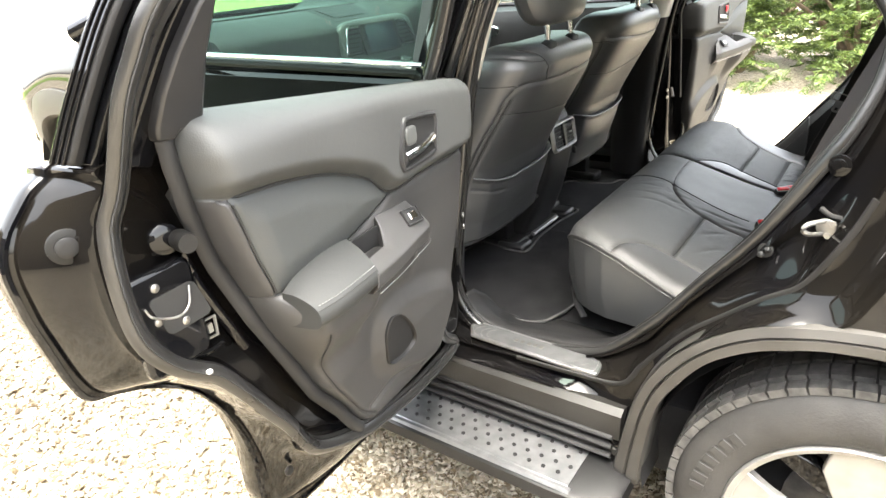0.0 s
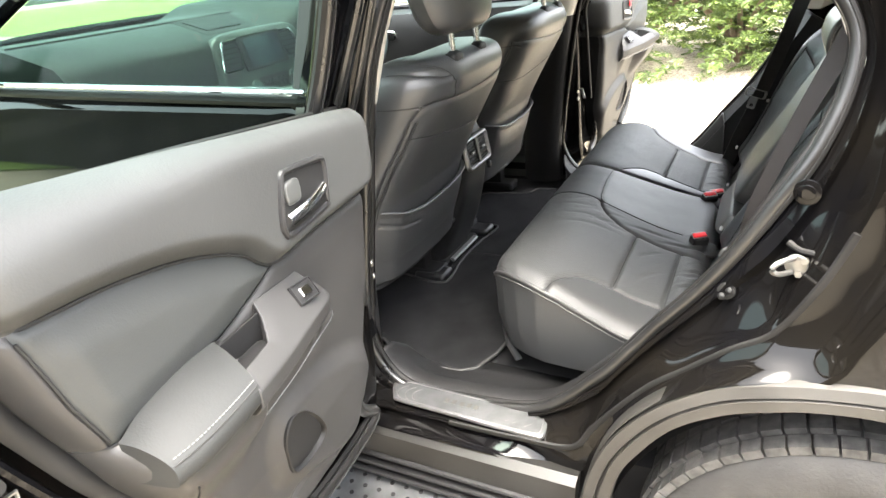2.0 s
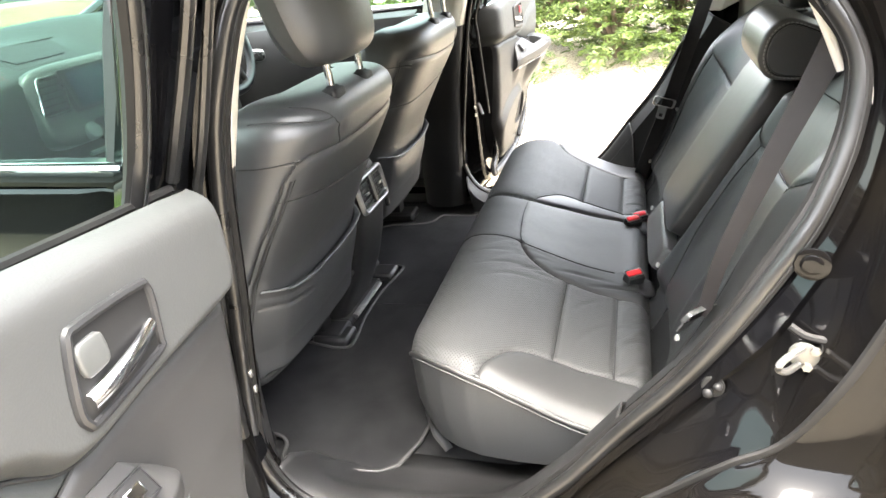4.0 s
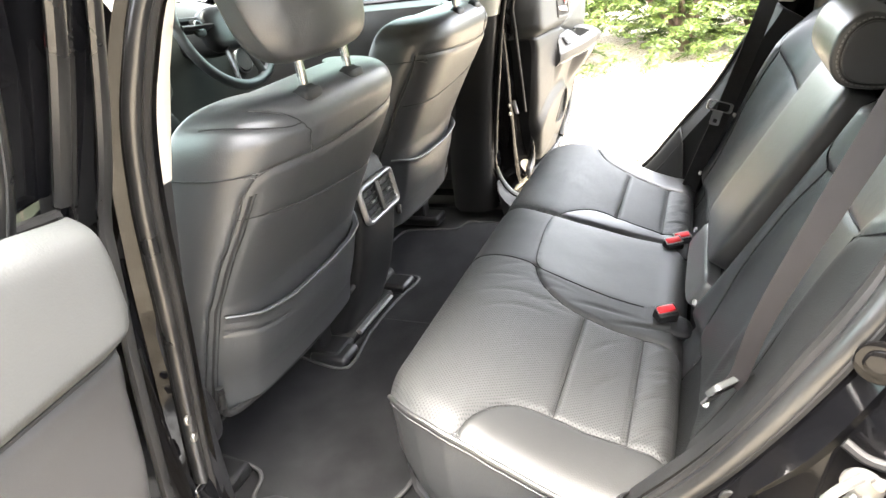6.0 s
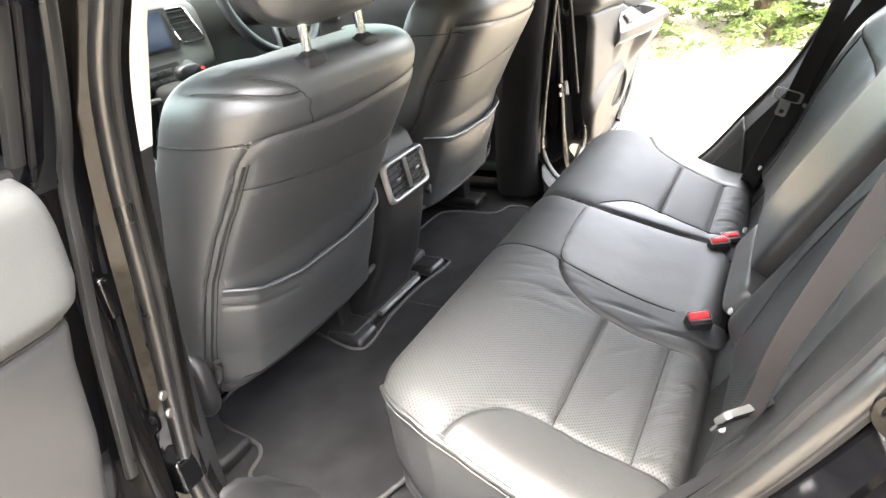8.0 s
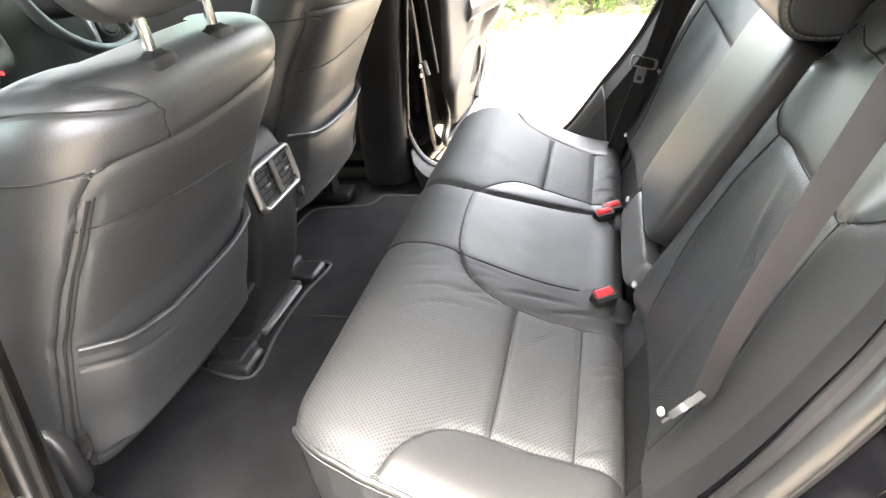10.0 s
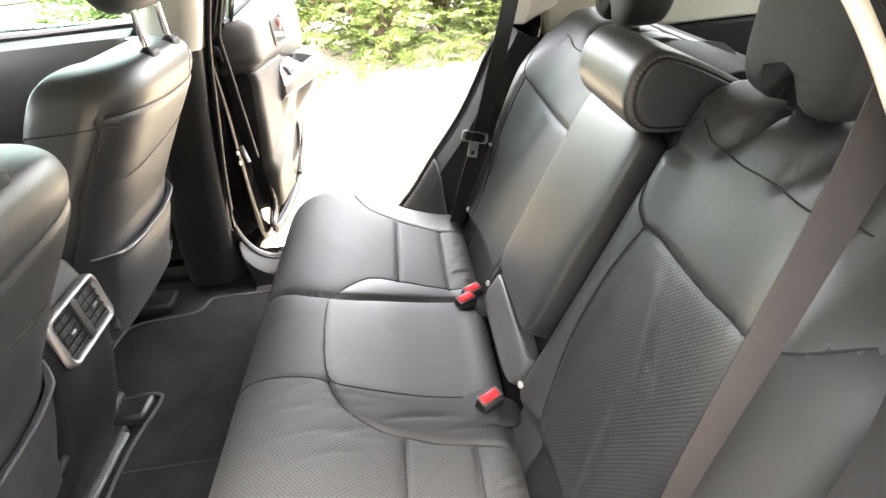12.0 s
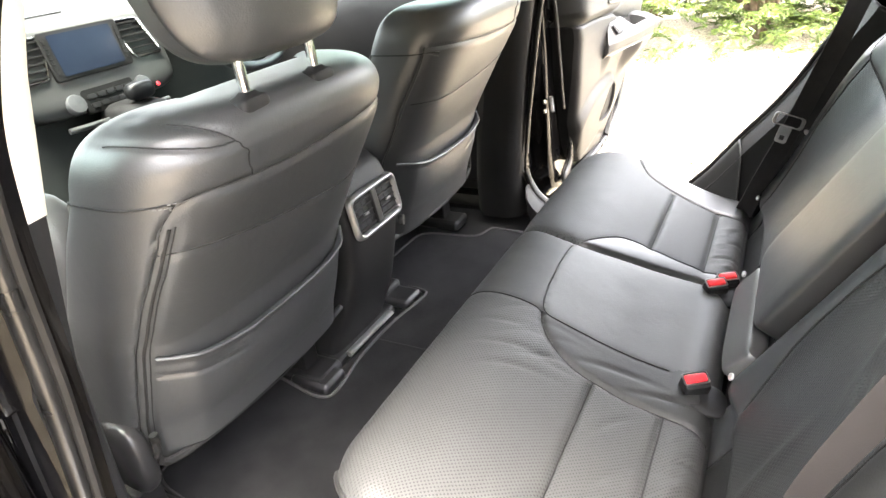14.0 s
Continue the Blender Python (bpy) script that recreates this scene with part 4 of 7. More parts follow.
for cx, cy, ang, ln, wd, am in ((-.46, .62, .3, .05, .006, -.003), (-.44, .58, .45, .05, .007, -.003), (-.40, .64, .5, .035, .006, -.003), (-.48, .67, .2, .04, .006, -.0025), (-.275, .48, 1.1, .045, .006, -.003), (-.29, .58, 1.0, .04, .006, -.003),
                                (-.18, .50, .7, .035, .006, -.005), (-.17, .58, .5, .03, .005, -.005), (-.165, .44, .9, .035, .006, -.005), (-.19, .40, .6, .03, .006, -.004), (-.20, .70, .25, .06, .006, -.006), (-.17, .70, .1, .05, .005, -.005), (-.30, .70, .3, .05, .008, -.004),
                                (-.18, 1.20, .4, .025, .006, -.005), (-.17, 1.28, .7, .02, .006, -.005), (-.18, 1.33, 1.2, .02, .005, -.004)):
    wr += wrinkle(cx, cy, ang, ln * 1.1, wd, am)
for _ in range(16):
    wr += wrinkle(rng.uniform(-.212, -.17), rng.uniform(.385, .645), rng.uniform(.2, 1.3), rng.uniform(.015, .035), rng.uniform(.004, .007), rng.choice((-.0028, .002)))
for _ in range(9):
    wr += wrinkle(rng.uniform(-.21, -.175), rng.uniform(1.15, 1.39), rng.uniform(.2, 1.3), rng.uniform(.01, .025), rng.uniform(.004, .007), rng.choice((-.0026, .002)))
for _ in range(8):
    wr += wrinkle(rng.uniform(-.50, -.36), rng.uniform(.60, .72), rng.uniform(.1, .6), rng.uniform(.03, .06), rng.uniform(.005, .008), -.0014)
V = np.stack([Q2[:, 0], Q2[:, 1], Z.ravel() - drop + wr * upper], 1)
for i, v in enumerate(V):
    if upper[i]:
        V[i, 2] += .0007 * noise.noise((v[0] * 18, v[1] * 18, 1.0))
front = ~upper
V[front, 0] += (drop[front] * .4)
P = V.reshape(len(sec), len(cols), 3)
# side walls: continue the outer columns down to the base
wall_lo = np.stack([P[:, 0] + np.array((.0, (.012), 0)) * 0, P[:, 0] * np.array((1, 1, 0)) + np.array((0, .004, .66)), P[:, 0] * np.array((1, 1, 0)) + np.array((.01, .02, .58))], 1)
wall_lo[:, 1, 2] = np.minimum(.66, P[:, 0, 2] - .002)
wall_lo[:, 2, 2] = np.minimum(.58, P[:, 0, 2] - .004)
part("cushion_side", grid(wall_lo), LEATHER, bench, "plain black leather side panel")
part("cushion_side", mirror(grid(wall_lo)), LEATHER, bench)
v, f = grid(P)
fc = Q2[f].mean(1)
up = upper[f].all(1)
ins_n = inside(fc, [(-.62, .30)] + [(-.54, .26)] + C_OUT[1:] + C_IN[::-1] + C_SPLIT[::-1] + [(-.63, .745)]) & up
ins_f = inside(fc, mir([[(-.62, .30), (-.54, .26)] + C_OUT[1:] + [(-.08, .65)] + mir([C_FIN])[0][::-1] + [(-.46, .785), (-.57, .755), (-.65, .745)]])[0]) & up
mid = inside(fc, C_MID + [(-.20, .78), (-.10, .78), (-.08, 1.0), (-.12, 1.05), (-.24, 1.07), (-.36, 1.03)]) & up
sidef = ~inside(fc, [(-.9, .0)] + [tuple(p) for p in C_GAP] + [(.2, 1.12), (.2, 0)])
# near bolster toned darker than the far one, against the door light
part("cushion", faces_where(v, f, ~(ins_n | ins_f | mid) & ~sidef), SHADELEATHER, bench, "plain black leather bolster", smooth=70)
part("cushion", faces_where(v, f, ~(ins_n | ins_f | mid) & sidef), BENCHLEATHER, bench, "plain black leather bolster", smooth=70)
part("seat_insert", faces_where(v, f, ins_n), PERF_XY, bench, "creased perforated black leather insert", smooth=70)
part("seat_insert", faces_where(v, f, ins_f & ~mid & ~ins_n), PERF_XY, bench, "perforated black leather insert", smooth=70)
part("middle_pad", faces_where(v, f, mid & ~ins_n), LITLEATHER, bench, "smooth black leather middle pad", smooth=70)
flat_ok = upper & (edge > .004)
for ln in (C_OUT, C_A, C_C, C_IN, C_MID, C_SPLIT, C_FIN, far_out, far_a, far_c):
    seam_on(Q2[flat_ok], V[flat_ok], curve(ln, 70), bench, .0011, (0, 0, .0009))
seam_on(Q2[flat_ok], V[flat_ok], curve(C_GAP, 80), bench, .0035)
# piping with stitches along the near and far upper side edges
for s in (0, -1):
    e = P[:, s][(sec[:, 1] > .70) & (sec[:, 0] < -.10) & ((sec[:, 0] > -.6) | (sec[:, 1] > .76))]
    e = curve(e[::5], 90)
    part("piping", tube(e, .0042, 8), BENCHLEATHER, bench)
    inw = np.array((.0, .008 if s == 0 else -.008, .004))
    stitches(e + inw, THREAD, bench)
    stitches(e + inw * np.array((0, -.4, -2.2)), THREAD, bench)

# backrest


def xb(z):
    return -.135 + (z - .70) * .56


B_TOP = [(.19, 1.185), (.30, 1.178), (.383, 1.168), (.457, 1.157), (.555, 1.157), (.65, 1.154), (.705, 1.162), (.745, 1.172), (.766, 1.181)]
B_IN = [(.742, 1.168), (.748, 1.12), (.742, 1.085), (.722, 1.055), (.69, 1.032)]
B_DIAG = [(.69, 1.032), (.586, 1.029), (.508, 1.029), (.436, 1.038), (.395, 1.056), (.362, 1.074), (.331, 1.091), (.307, 1.109), (.276, 1.131), (.19, 1.16)]
B_INSL = [(.69, 1.032), (.70, .969), (.699, .878), (.686, .806), (.666, .747), (.653, .70), (.65, .60)]
B_INSR = [(.362, 1.074), (.357, 1.035), (.355, 1.0), (.35, .961), (.347, .923), (.358, .83), (.37, .72), (.37, .60)]
B_CR1, B_CR2 = [(.648, 1.155), (.640, 1.175), (.618, 1.192), (.625, 1.204)], [(.520, 1.157), (.512, 1.178), (.488, 1.194), (.508, 1.204)]
near_seams = [B_TOP, B_IN, B_DIAG, B_INSL, B_INSR, B_CR1, B_CR2]
flipy = lambda lines: [[(2 * YC - a, b) for a, b in ln] for ln in lines]
B_GAPN = [(.757, .60), (.760, .84), (.762, 1.01), (.768, 1.16), (.772, 1.30)]
B_GAPF = [(1.055, .60), (1.055, .84), (1.05, 1.01), (1.05, 1.16), (1.05, 1.30)]
prof = np.array([(xb(z), z) for z in np.linspace(.60, 1.15, 84)] + [(.127, 1.168), (.140, 1.186), (.160, 1.199), (.185, 1.205), (.215, 1.205), (.245, 1.198), (.268, 1.18), (.28, 1.14), (.285, 1.0), (.26, .70)])
by = np.linspace(.205, 2 * YC - .205, 270)
PY, PX = np.meshgrid(by, prof[:, 0])
PZ = np.repeat(prof[:, 1][:, None], len(by), 1)
isfront = (np.arange(len(prof)) < 92)[:, None].repeat(len(by), 1).ravel()
Qb = np.stack([PY.ravel(), PZ.ravel()], 1)
Qb2 = Qb.copy()
Qb2[isfront] = snapped(Qb[isfront], [B_TOP, B_IN, B_DIAG, B_INSL, B_INSR] + flipy([B_TOP, B_IN, B_DIAG, B_INSL, B_INSR]), .003)
dd = seam_gap(Qb2, near_seams + flipy(near_seams))
dpl = seam_gap(Qb2, [B_CR1, B_CR2] + flipy([B_CR1, B_CR2]))
dgap = seam_gap(Qb2, [B_GAPN, B_GAPF])
yo = np.minimum(Qb2[:, 0], 2 * YC - Qb2[:, 0])
bol = .058 * np.where(yo < .335, 1 - .35 * ((.335 - yo) / .13) ** 2, np.exp(-((yo - .335) / .075) ** 2)) * smooth01((1.215 - Qb2[:, 1]) / .14) * (.3 + .7 * smooth01((Qb2[:, 1] - .75) / .33))
side = .07 * np.exp(-(np.maximum(yo - .205, 0) / .03) ** 1.3)
inner = .018 * np.exp(-((yo - .72) / .035) ** 2) * (Qb2[:, 1] < 1.12)
dent = .003 * np.exp(-(dd / .004) ** 2) + .0018 * np.exp(-dd / .012) + .05 * np.exp(-(dgap / .009) ** 2) + .007 * np.exp(-(dpl / .009) ** 2) + .004 * np.exp(-dpl / .02)
mids = (Qb2[:, 0] > .76) & (Qb2[:, 0] < 1.055)
wrb = np.zeros(len(Qb2))
for cy, cz, ang, ln, wd, am in ((.56, .96, .9, .05, .010, .005), (.52, .93, .5, .03, .008, -.005), (.50, .80, 1.2, .06, .012, .004), (.62, .72, .4, .03, .01, .004), (.50, 1.20, 1.3, .03, .010, -.003), (.40, 1.205, 1.2, .03, .010, -.003), (.70, 1.02, 1.0, .02, .004, -.003), (.715, .98, .6, .02, .004, -.003)):
    u = (Qb2[:, 0] - cy) * math.cos(ang) + (Qb2[:, 1] - cz) * math.sin(ang)
    w = -(Qb2[:, 0] - cy) * math.sin(ang) + (Qb2[:, 1] - cz) * math.cos(ang)
    wrb += am * np.exp(-(u / ln) ** 2 - (w / wd) ** 2)
Vb = np.stack([PX.ravel() + (dent - bol + side - inner - wrb) * isfront + .02 * mids * isfront + .030 * smooth01((.735 - Qb2[:, 1]) / .05) * isfront, Qb2[:, 0], Qb2[:, 1] - (.022 * np.exp(-((yo - .205) / .05) ** 2) + .9 * np.minimum(dent, .012)) * (Qb2[:, 1] > 1.16)], 1)
for i, q in enumerate(Vb):
    if isfront[i]:
        Vb[i, 0] += .0007 * noise.noise((q[1] * 15, q[2] * 15, 4.0))
v, f = grid(Vb.reshape(len(prof), len(by), 3))
fc = Qb2[f].mean(1)
fr = isfront[f].all(1)
insn = inside(fc, B_DIAG[:6] + B_INSR[1:] + B_INSL[::-1]) & fr
poly_f = [(2 * YC - a, b) for a, b in B_DIAG[:6] + B_INSR[1:] + B_INSL[::-1]]
insf = inside(fc, poly_f) & fr
mm = (fc[:, 0] > .762) & (fc[:, 0] < 1.056)
part("backrest", faces_where(v, f, ~(insn | insf) & (fc[:, 0] >= 1.056)), BENCHLEATHER, bench, "black leather backrest", smooth=70)
part("backrest_middle", faces_where(v, f, mm & ~insn & ~insf), PLASTIC, bench, "black backing behind the armrest", smooth=70)
strip_n = inside(fc, [(.69, 1.032), (.722, 1.055), (.742, 1.085), (.78, 1.11), (.78, .95), (.78, .80), (.78, .56), (.65, .56)] + B_INSL[::-1]) & fr & ~insn & (fc[:, 0] <= .762)
side_n = inside(fc, [(.362, 1.074), (.331, 1.091), (.307, 1.109), (.276, 1.131), (.19, 1.16), (.0, 1.16), (.0, .3), (.37, .3)] + B_INSR[1:][::-1]) & fr & ~insn
# near side bolster only: its shade is put into the leather tone
part("side_bolster", faces_where(v, f, side_n), SHADELEATHER, bench, "leather side bolster with shade in its tone", smooth=70)
part("backrest", faces_where(v, f, ~(insn | insf | strip_n | side_n) & (fc[:, 0] <= .762)), BENCHLEATHER, bench, "black leather backrest", smooth=70)
part("inner_strip", faces_where(v, f, strip_n), LEATHER, bench, "darker smooth leather strip", smooth=70)
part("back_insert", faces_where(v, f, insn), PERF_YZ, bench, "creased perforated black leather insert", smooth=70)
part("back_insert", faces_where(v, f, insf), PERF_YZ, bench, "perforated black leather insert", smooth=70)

for ln in (B_TOP, B_IN, B_DIAG, B_INSL, B_INSR):
    for one in (ln, [(2 * YC - a, c) for a, c in ln]):
        seam_on(Qb2[isfront], Vb[isfront], curve(one, 70), bench, .0012, (-.0011, 0, .0004))
# folded armrest in the middle, lying in the slope of the backrest
slope = math.atan(.56)
arm_m = Matrix.Translation((xb(.955) - .010, .905, .955)) @ Matrix.Rotation(slope, 4, 'Y')
part("armrest", moved(pad((0, 0, .005), (.062, .272, .395), 8, 9, 24, 64), arm_m), BENCHLEATHER, bench, "smooth black leather folded armrest", smooth=60)
flap_m = Matrix.Translation((xb(.735) - .005, .90, .735)) @ Matrix.Rotation(slope + .1, 4, 'Y')
part("armrest_hinge_cover", moved(pad((-.004, 0, .004), (.040, .290, .070), 5, 8, 12, 40), flap_m), FLAP, bench, "pale grey vinyl strip under the armrest")
for x, y, z in ((-.133, .720, .750), (-.140, 1.038, .752), (-.138, 1.397, .757), (-.110, .396, .779)):
    part("bolt_cover", disc((x, y, z), (-1, -.35, .4), .0062, .004, 16), WHITE, bench, "small white round cap")

# the low middle headrest, a wedge that falls away to the back
HRP = curve([(.078, 1.136), (.050, 1.150), (.038, 1.182), (.046, 1.222), (.066, 1.245), (.092, 1.251), (.135, 1.234), (.187, 1.207), (.212, 1.188), (.205, 1.160), (.135, 1.135)], 64, True)
HRC = HRP.mean(0)
rings = []
for t in np.r_[-1.0, -.985, np.linspace(-.95, .95, 22), .985, 1.0]:
    k = np.interp(abs(t), [0, .95, .985, 1], [1, .995, .975, .93])
    ring = HRC + (HRP - HRC) * k
    rings.append(np.stack([ring[:, 0], np.full(len(ring), .887 + .117 * t), ring[:, 1]], 1))
roll = part("middle_headrest", loft(rings), BENCHLEATHER, bench, "low black leather middle headrest with stitched end panels", smooth=60)
for s in (-1, 1):
    y0 = .887 + s * .1175
    loop_at = lambda k: np.array([(p[0], y0, p[1]) for p in HRC + (np.vstack([HRP, HRP[:1]]) - HRC) * k])
    part("end_panel", prism([tuple(p) for p in HRC + (HRP - HRC) * .80], lambda p, q, r: (p, y0 + r, q), -.003, .003), LEATHER, roll, "dark stitched end panel", bevel=0.002)
    part("seam", tube(loop_at(.835), .0012, 6), SEAM, roll)
    stitches(loop_at(.885), THREAD, roll, r=.0012, length=.005, gap=.0028)


def outer_headrest(yc):
    """Saddle-shaped: a small notch is cut into the lower edge at the posts."""
    body = pad((0, 0, .125), (.105, .210, .245), 5, 5, 34, 72)
    vv = np.array(body[0])
    notch = np.exp(-(vv[:, 1] / .027) ** 6) * smooth01((.055 - vv[:, 2]) / .03)
    vv[:, 2] += .040 * notch
    vv[:, 0] += .20 * np.clip(vv[:, 2] - .02, 0, 1)
    vv[:, 1] *= 1 + .35 * np.clip(vv[:, 2] - .04, 0, 1)
    h = part("headrest", moved((vv, body[1]), Matrix.Translation((.192, yc, 1.212))), SHADELEATHER, bench, "black leather outer headrest", smooth=50)
    for dy in (-.030, .030):
        part("headrest_post", tube([(.190, yc + dy, 1.19), (.20, yc + dy, 1.29)], .0058, 12), CHROME, h, "chrome post")
        part("post_collar", disc((.190, yc + dy, 1.203), (0, 0, 1), .013, .006, 18), PLASTIC, h)


outer_headrest(.588)
outer_headrest(1.196)

# ---- seat-belt buckles and belts ----


def buckle(at, yaw, label):
    m = pose(*at, 0, 22, yaw)
    b = thing("belt_buckle", at, label, "seat-belt buckle", "rear seat-belt buckles")
    part("buckle_body", moved(pad((.002, 0, -.022), (.028, .044, .064), 9, 9, 12, 36), m), PLASTIC, b)
    part("button_rim", moved(tube([(-.003 + .0098 * a, .0198 * b, .011) for a, b in ((-1, -.9), (-1, .9), (-.9, 1), (.9, 1), (1, .9), (1, -.9), (.9, -1), (-.9, -1))], .0016, 6, True), m), SATIN, b)
    part("release_button", moved(pad((-.003, 0, .009), (.016, .036, .012), 6, 4, 8, 28), m), RED, b, "red release button")
    part("buckle_stalk", moved(pad((-.012, 0, -.06), (.03, .040, .07), 4, 5, 10, 24), m), PLASTIC, b)
    return b


buckle((-.186, .738, .708), -58, "black belt buckle with a red button tucked beside the cushion")
buckle((-.190, 1.058, .702), -58, "black belt buckle with a red button, one of a close pair")
buckle((-.172, 1.100, .696), -58, "black belt buckle with a red button, one of a close pair")
for y in (.735, 1.07):
    pk = thing("buckle_pocket", (-.17, y, .66), "dark recess in the leather that holds a belt buckle", "recess")
    part("pocket_rim", moved(pad((0, 0, 0), (.075, .072 if y < 1 else .095, .018), 3, 3, 8, 32), pose(-.172, y, .682, 0, 12, 0)), PLASTIC, pk)

belt = thing("seat_belt", (-.10, .27, .86), "worn brown-grey seat belt hanging across the backrest beside the open door", "seat belt")
bp = curve([(-.087, .313, .884), (-.079, .310, .905), (-.060, .301, 1.0), (-.010, .30, 1.145), (.05, .31, 1.30), (.09, .32, 1.44)], 40)
part("webbing", ribbon(bp, (.75, -.30, -.35), np.interp(np.arange(40), [0, 6, 22, 39], [.020, .022, .030, .042]), .0026), WEBBING, belt)
ax = Vector((.62, .77, -.14)).normalized()
nz_ = ax.cross(Vector((-.43, .215, -.75))).normalized()
ay = nz_.cross(ax)
lm = Matrix.Translation((-.088, .312, .886)) @ Matrix((ax, ay, nz_)).transposed().to_4x4()
loop = part("latch_plate", moved(loft([[(x * k, y * k, z) for x, y in rr(.037, .0135, .008)] for k, z in ((1, -.003), (1, .003), (.97, .005), (.84, .005), (.82, .002), (.82, -.003))], False), lm), BEZEL, belt, "grey latch plate with a dark plastic grip", smooth=40)
part("plate_grip", moved(prism(rr(.022, .0085, .004), lambda p, q, r: (p, q, r), -.004, .001), lm), PLASTIC, loop, "black plastic insert of the latch plate")
part("tongue", moved(prism(rr(.015, .017, .005), lambda p, q, r: (p - .008 + .2 * q, q + .028, r), -.002, .001), lm), SATIN, loop)
part("tongue_slot", moved(box((-.006, .036, .0012), (.012, .009, .0012)), lm), SEAM, loop)
fbelt = thing("seat_belt", (-.17, 1.50, .66), "black seat belt hanging beside the far side of the bench", "seat belt")
bp = curve([(-.175, 1.475, .66), (-.135, 1.485, .78), (-.095, 1.49, .89), (-.035, 1.495, 1.08), (.02, 1.50, 1.27), (.06, 1.50, 1.44)], 40)
part("webbing", ribbon(bp, (.8, .5, -.4), .050, .0022), WEBBLACK, fbelt)
fm = Matrix.Translation((-.100, 1.468, .925)) @ Matrix.Rotation(math.atan(.455), 4, 'Y') @ Matrix.Rotation(radians(72), 4, 'X') @ Matrix.Rotation(radians(8), 4, 'Z')
floop = part("latch_plate", moved(loft([[(x * k, y * k, z) for x, y in rr(.034, .014, .008)] for k, z in ((1, -.003), (1, .003), (.97, .005), (.80, .005), (.78, .002), (.78, -.003))], False), fm), SATIN, fbelt, "steel latch plate", smooth=40)
part("tongue", moved(prism(rr(.013, .020, .006), lambda p, q, r: (p, q - .032, r), -.002, .001), fm), ALLOY, floop)
part("tongue_slot", moved(box((0, -.040, .0012), (.010, .010, .0012)), fm), SEAM, floop)
part("stop_button", disc((-.06, 1.47, .90), (-1, -1, 0), .006, .004, 12), WHITE, fbelt)

# cargo blind behind the seat
blind = thing("cargo_blind", (.36, YC, 1.16), "black roll-up luggage blind with a silver cassette edge", "luggage blind")
part("cassette", moved(pad((0, 0, 0), (.06, 1.26, .055), 4, 9, 12, 32, 1), pose(.350, YC, 1.128)), PLASTIC, blind)
part("cassette_trim", tube([(.336, .30, 1.156), (.336, 1.48, 1.156)], .009, 8, flat=.6), SATIN, blind, "silver edge strip")
part("boot_floor", box((.65, YC, .70), (.78, 1.5, .03)), CARPET, car)

# ---- front seats ----
XBZ, XBX = [.50, .58, .75, .92, 1.05, 1.15, 1.20, 1.25, 1.30], [-.935, -.92, -.888, -.830, -.756, -.694, -.676, -.668, -.668]


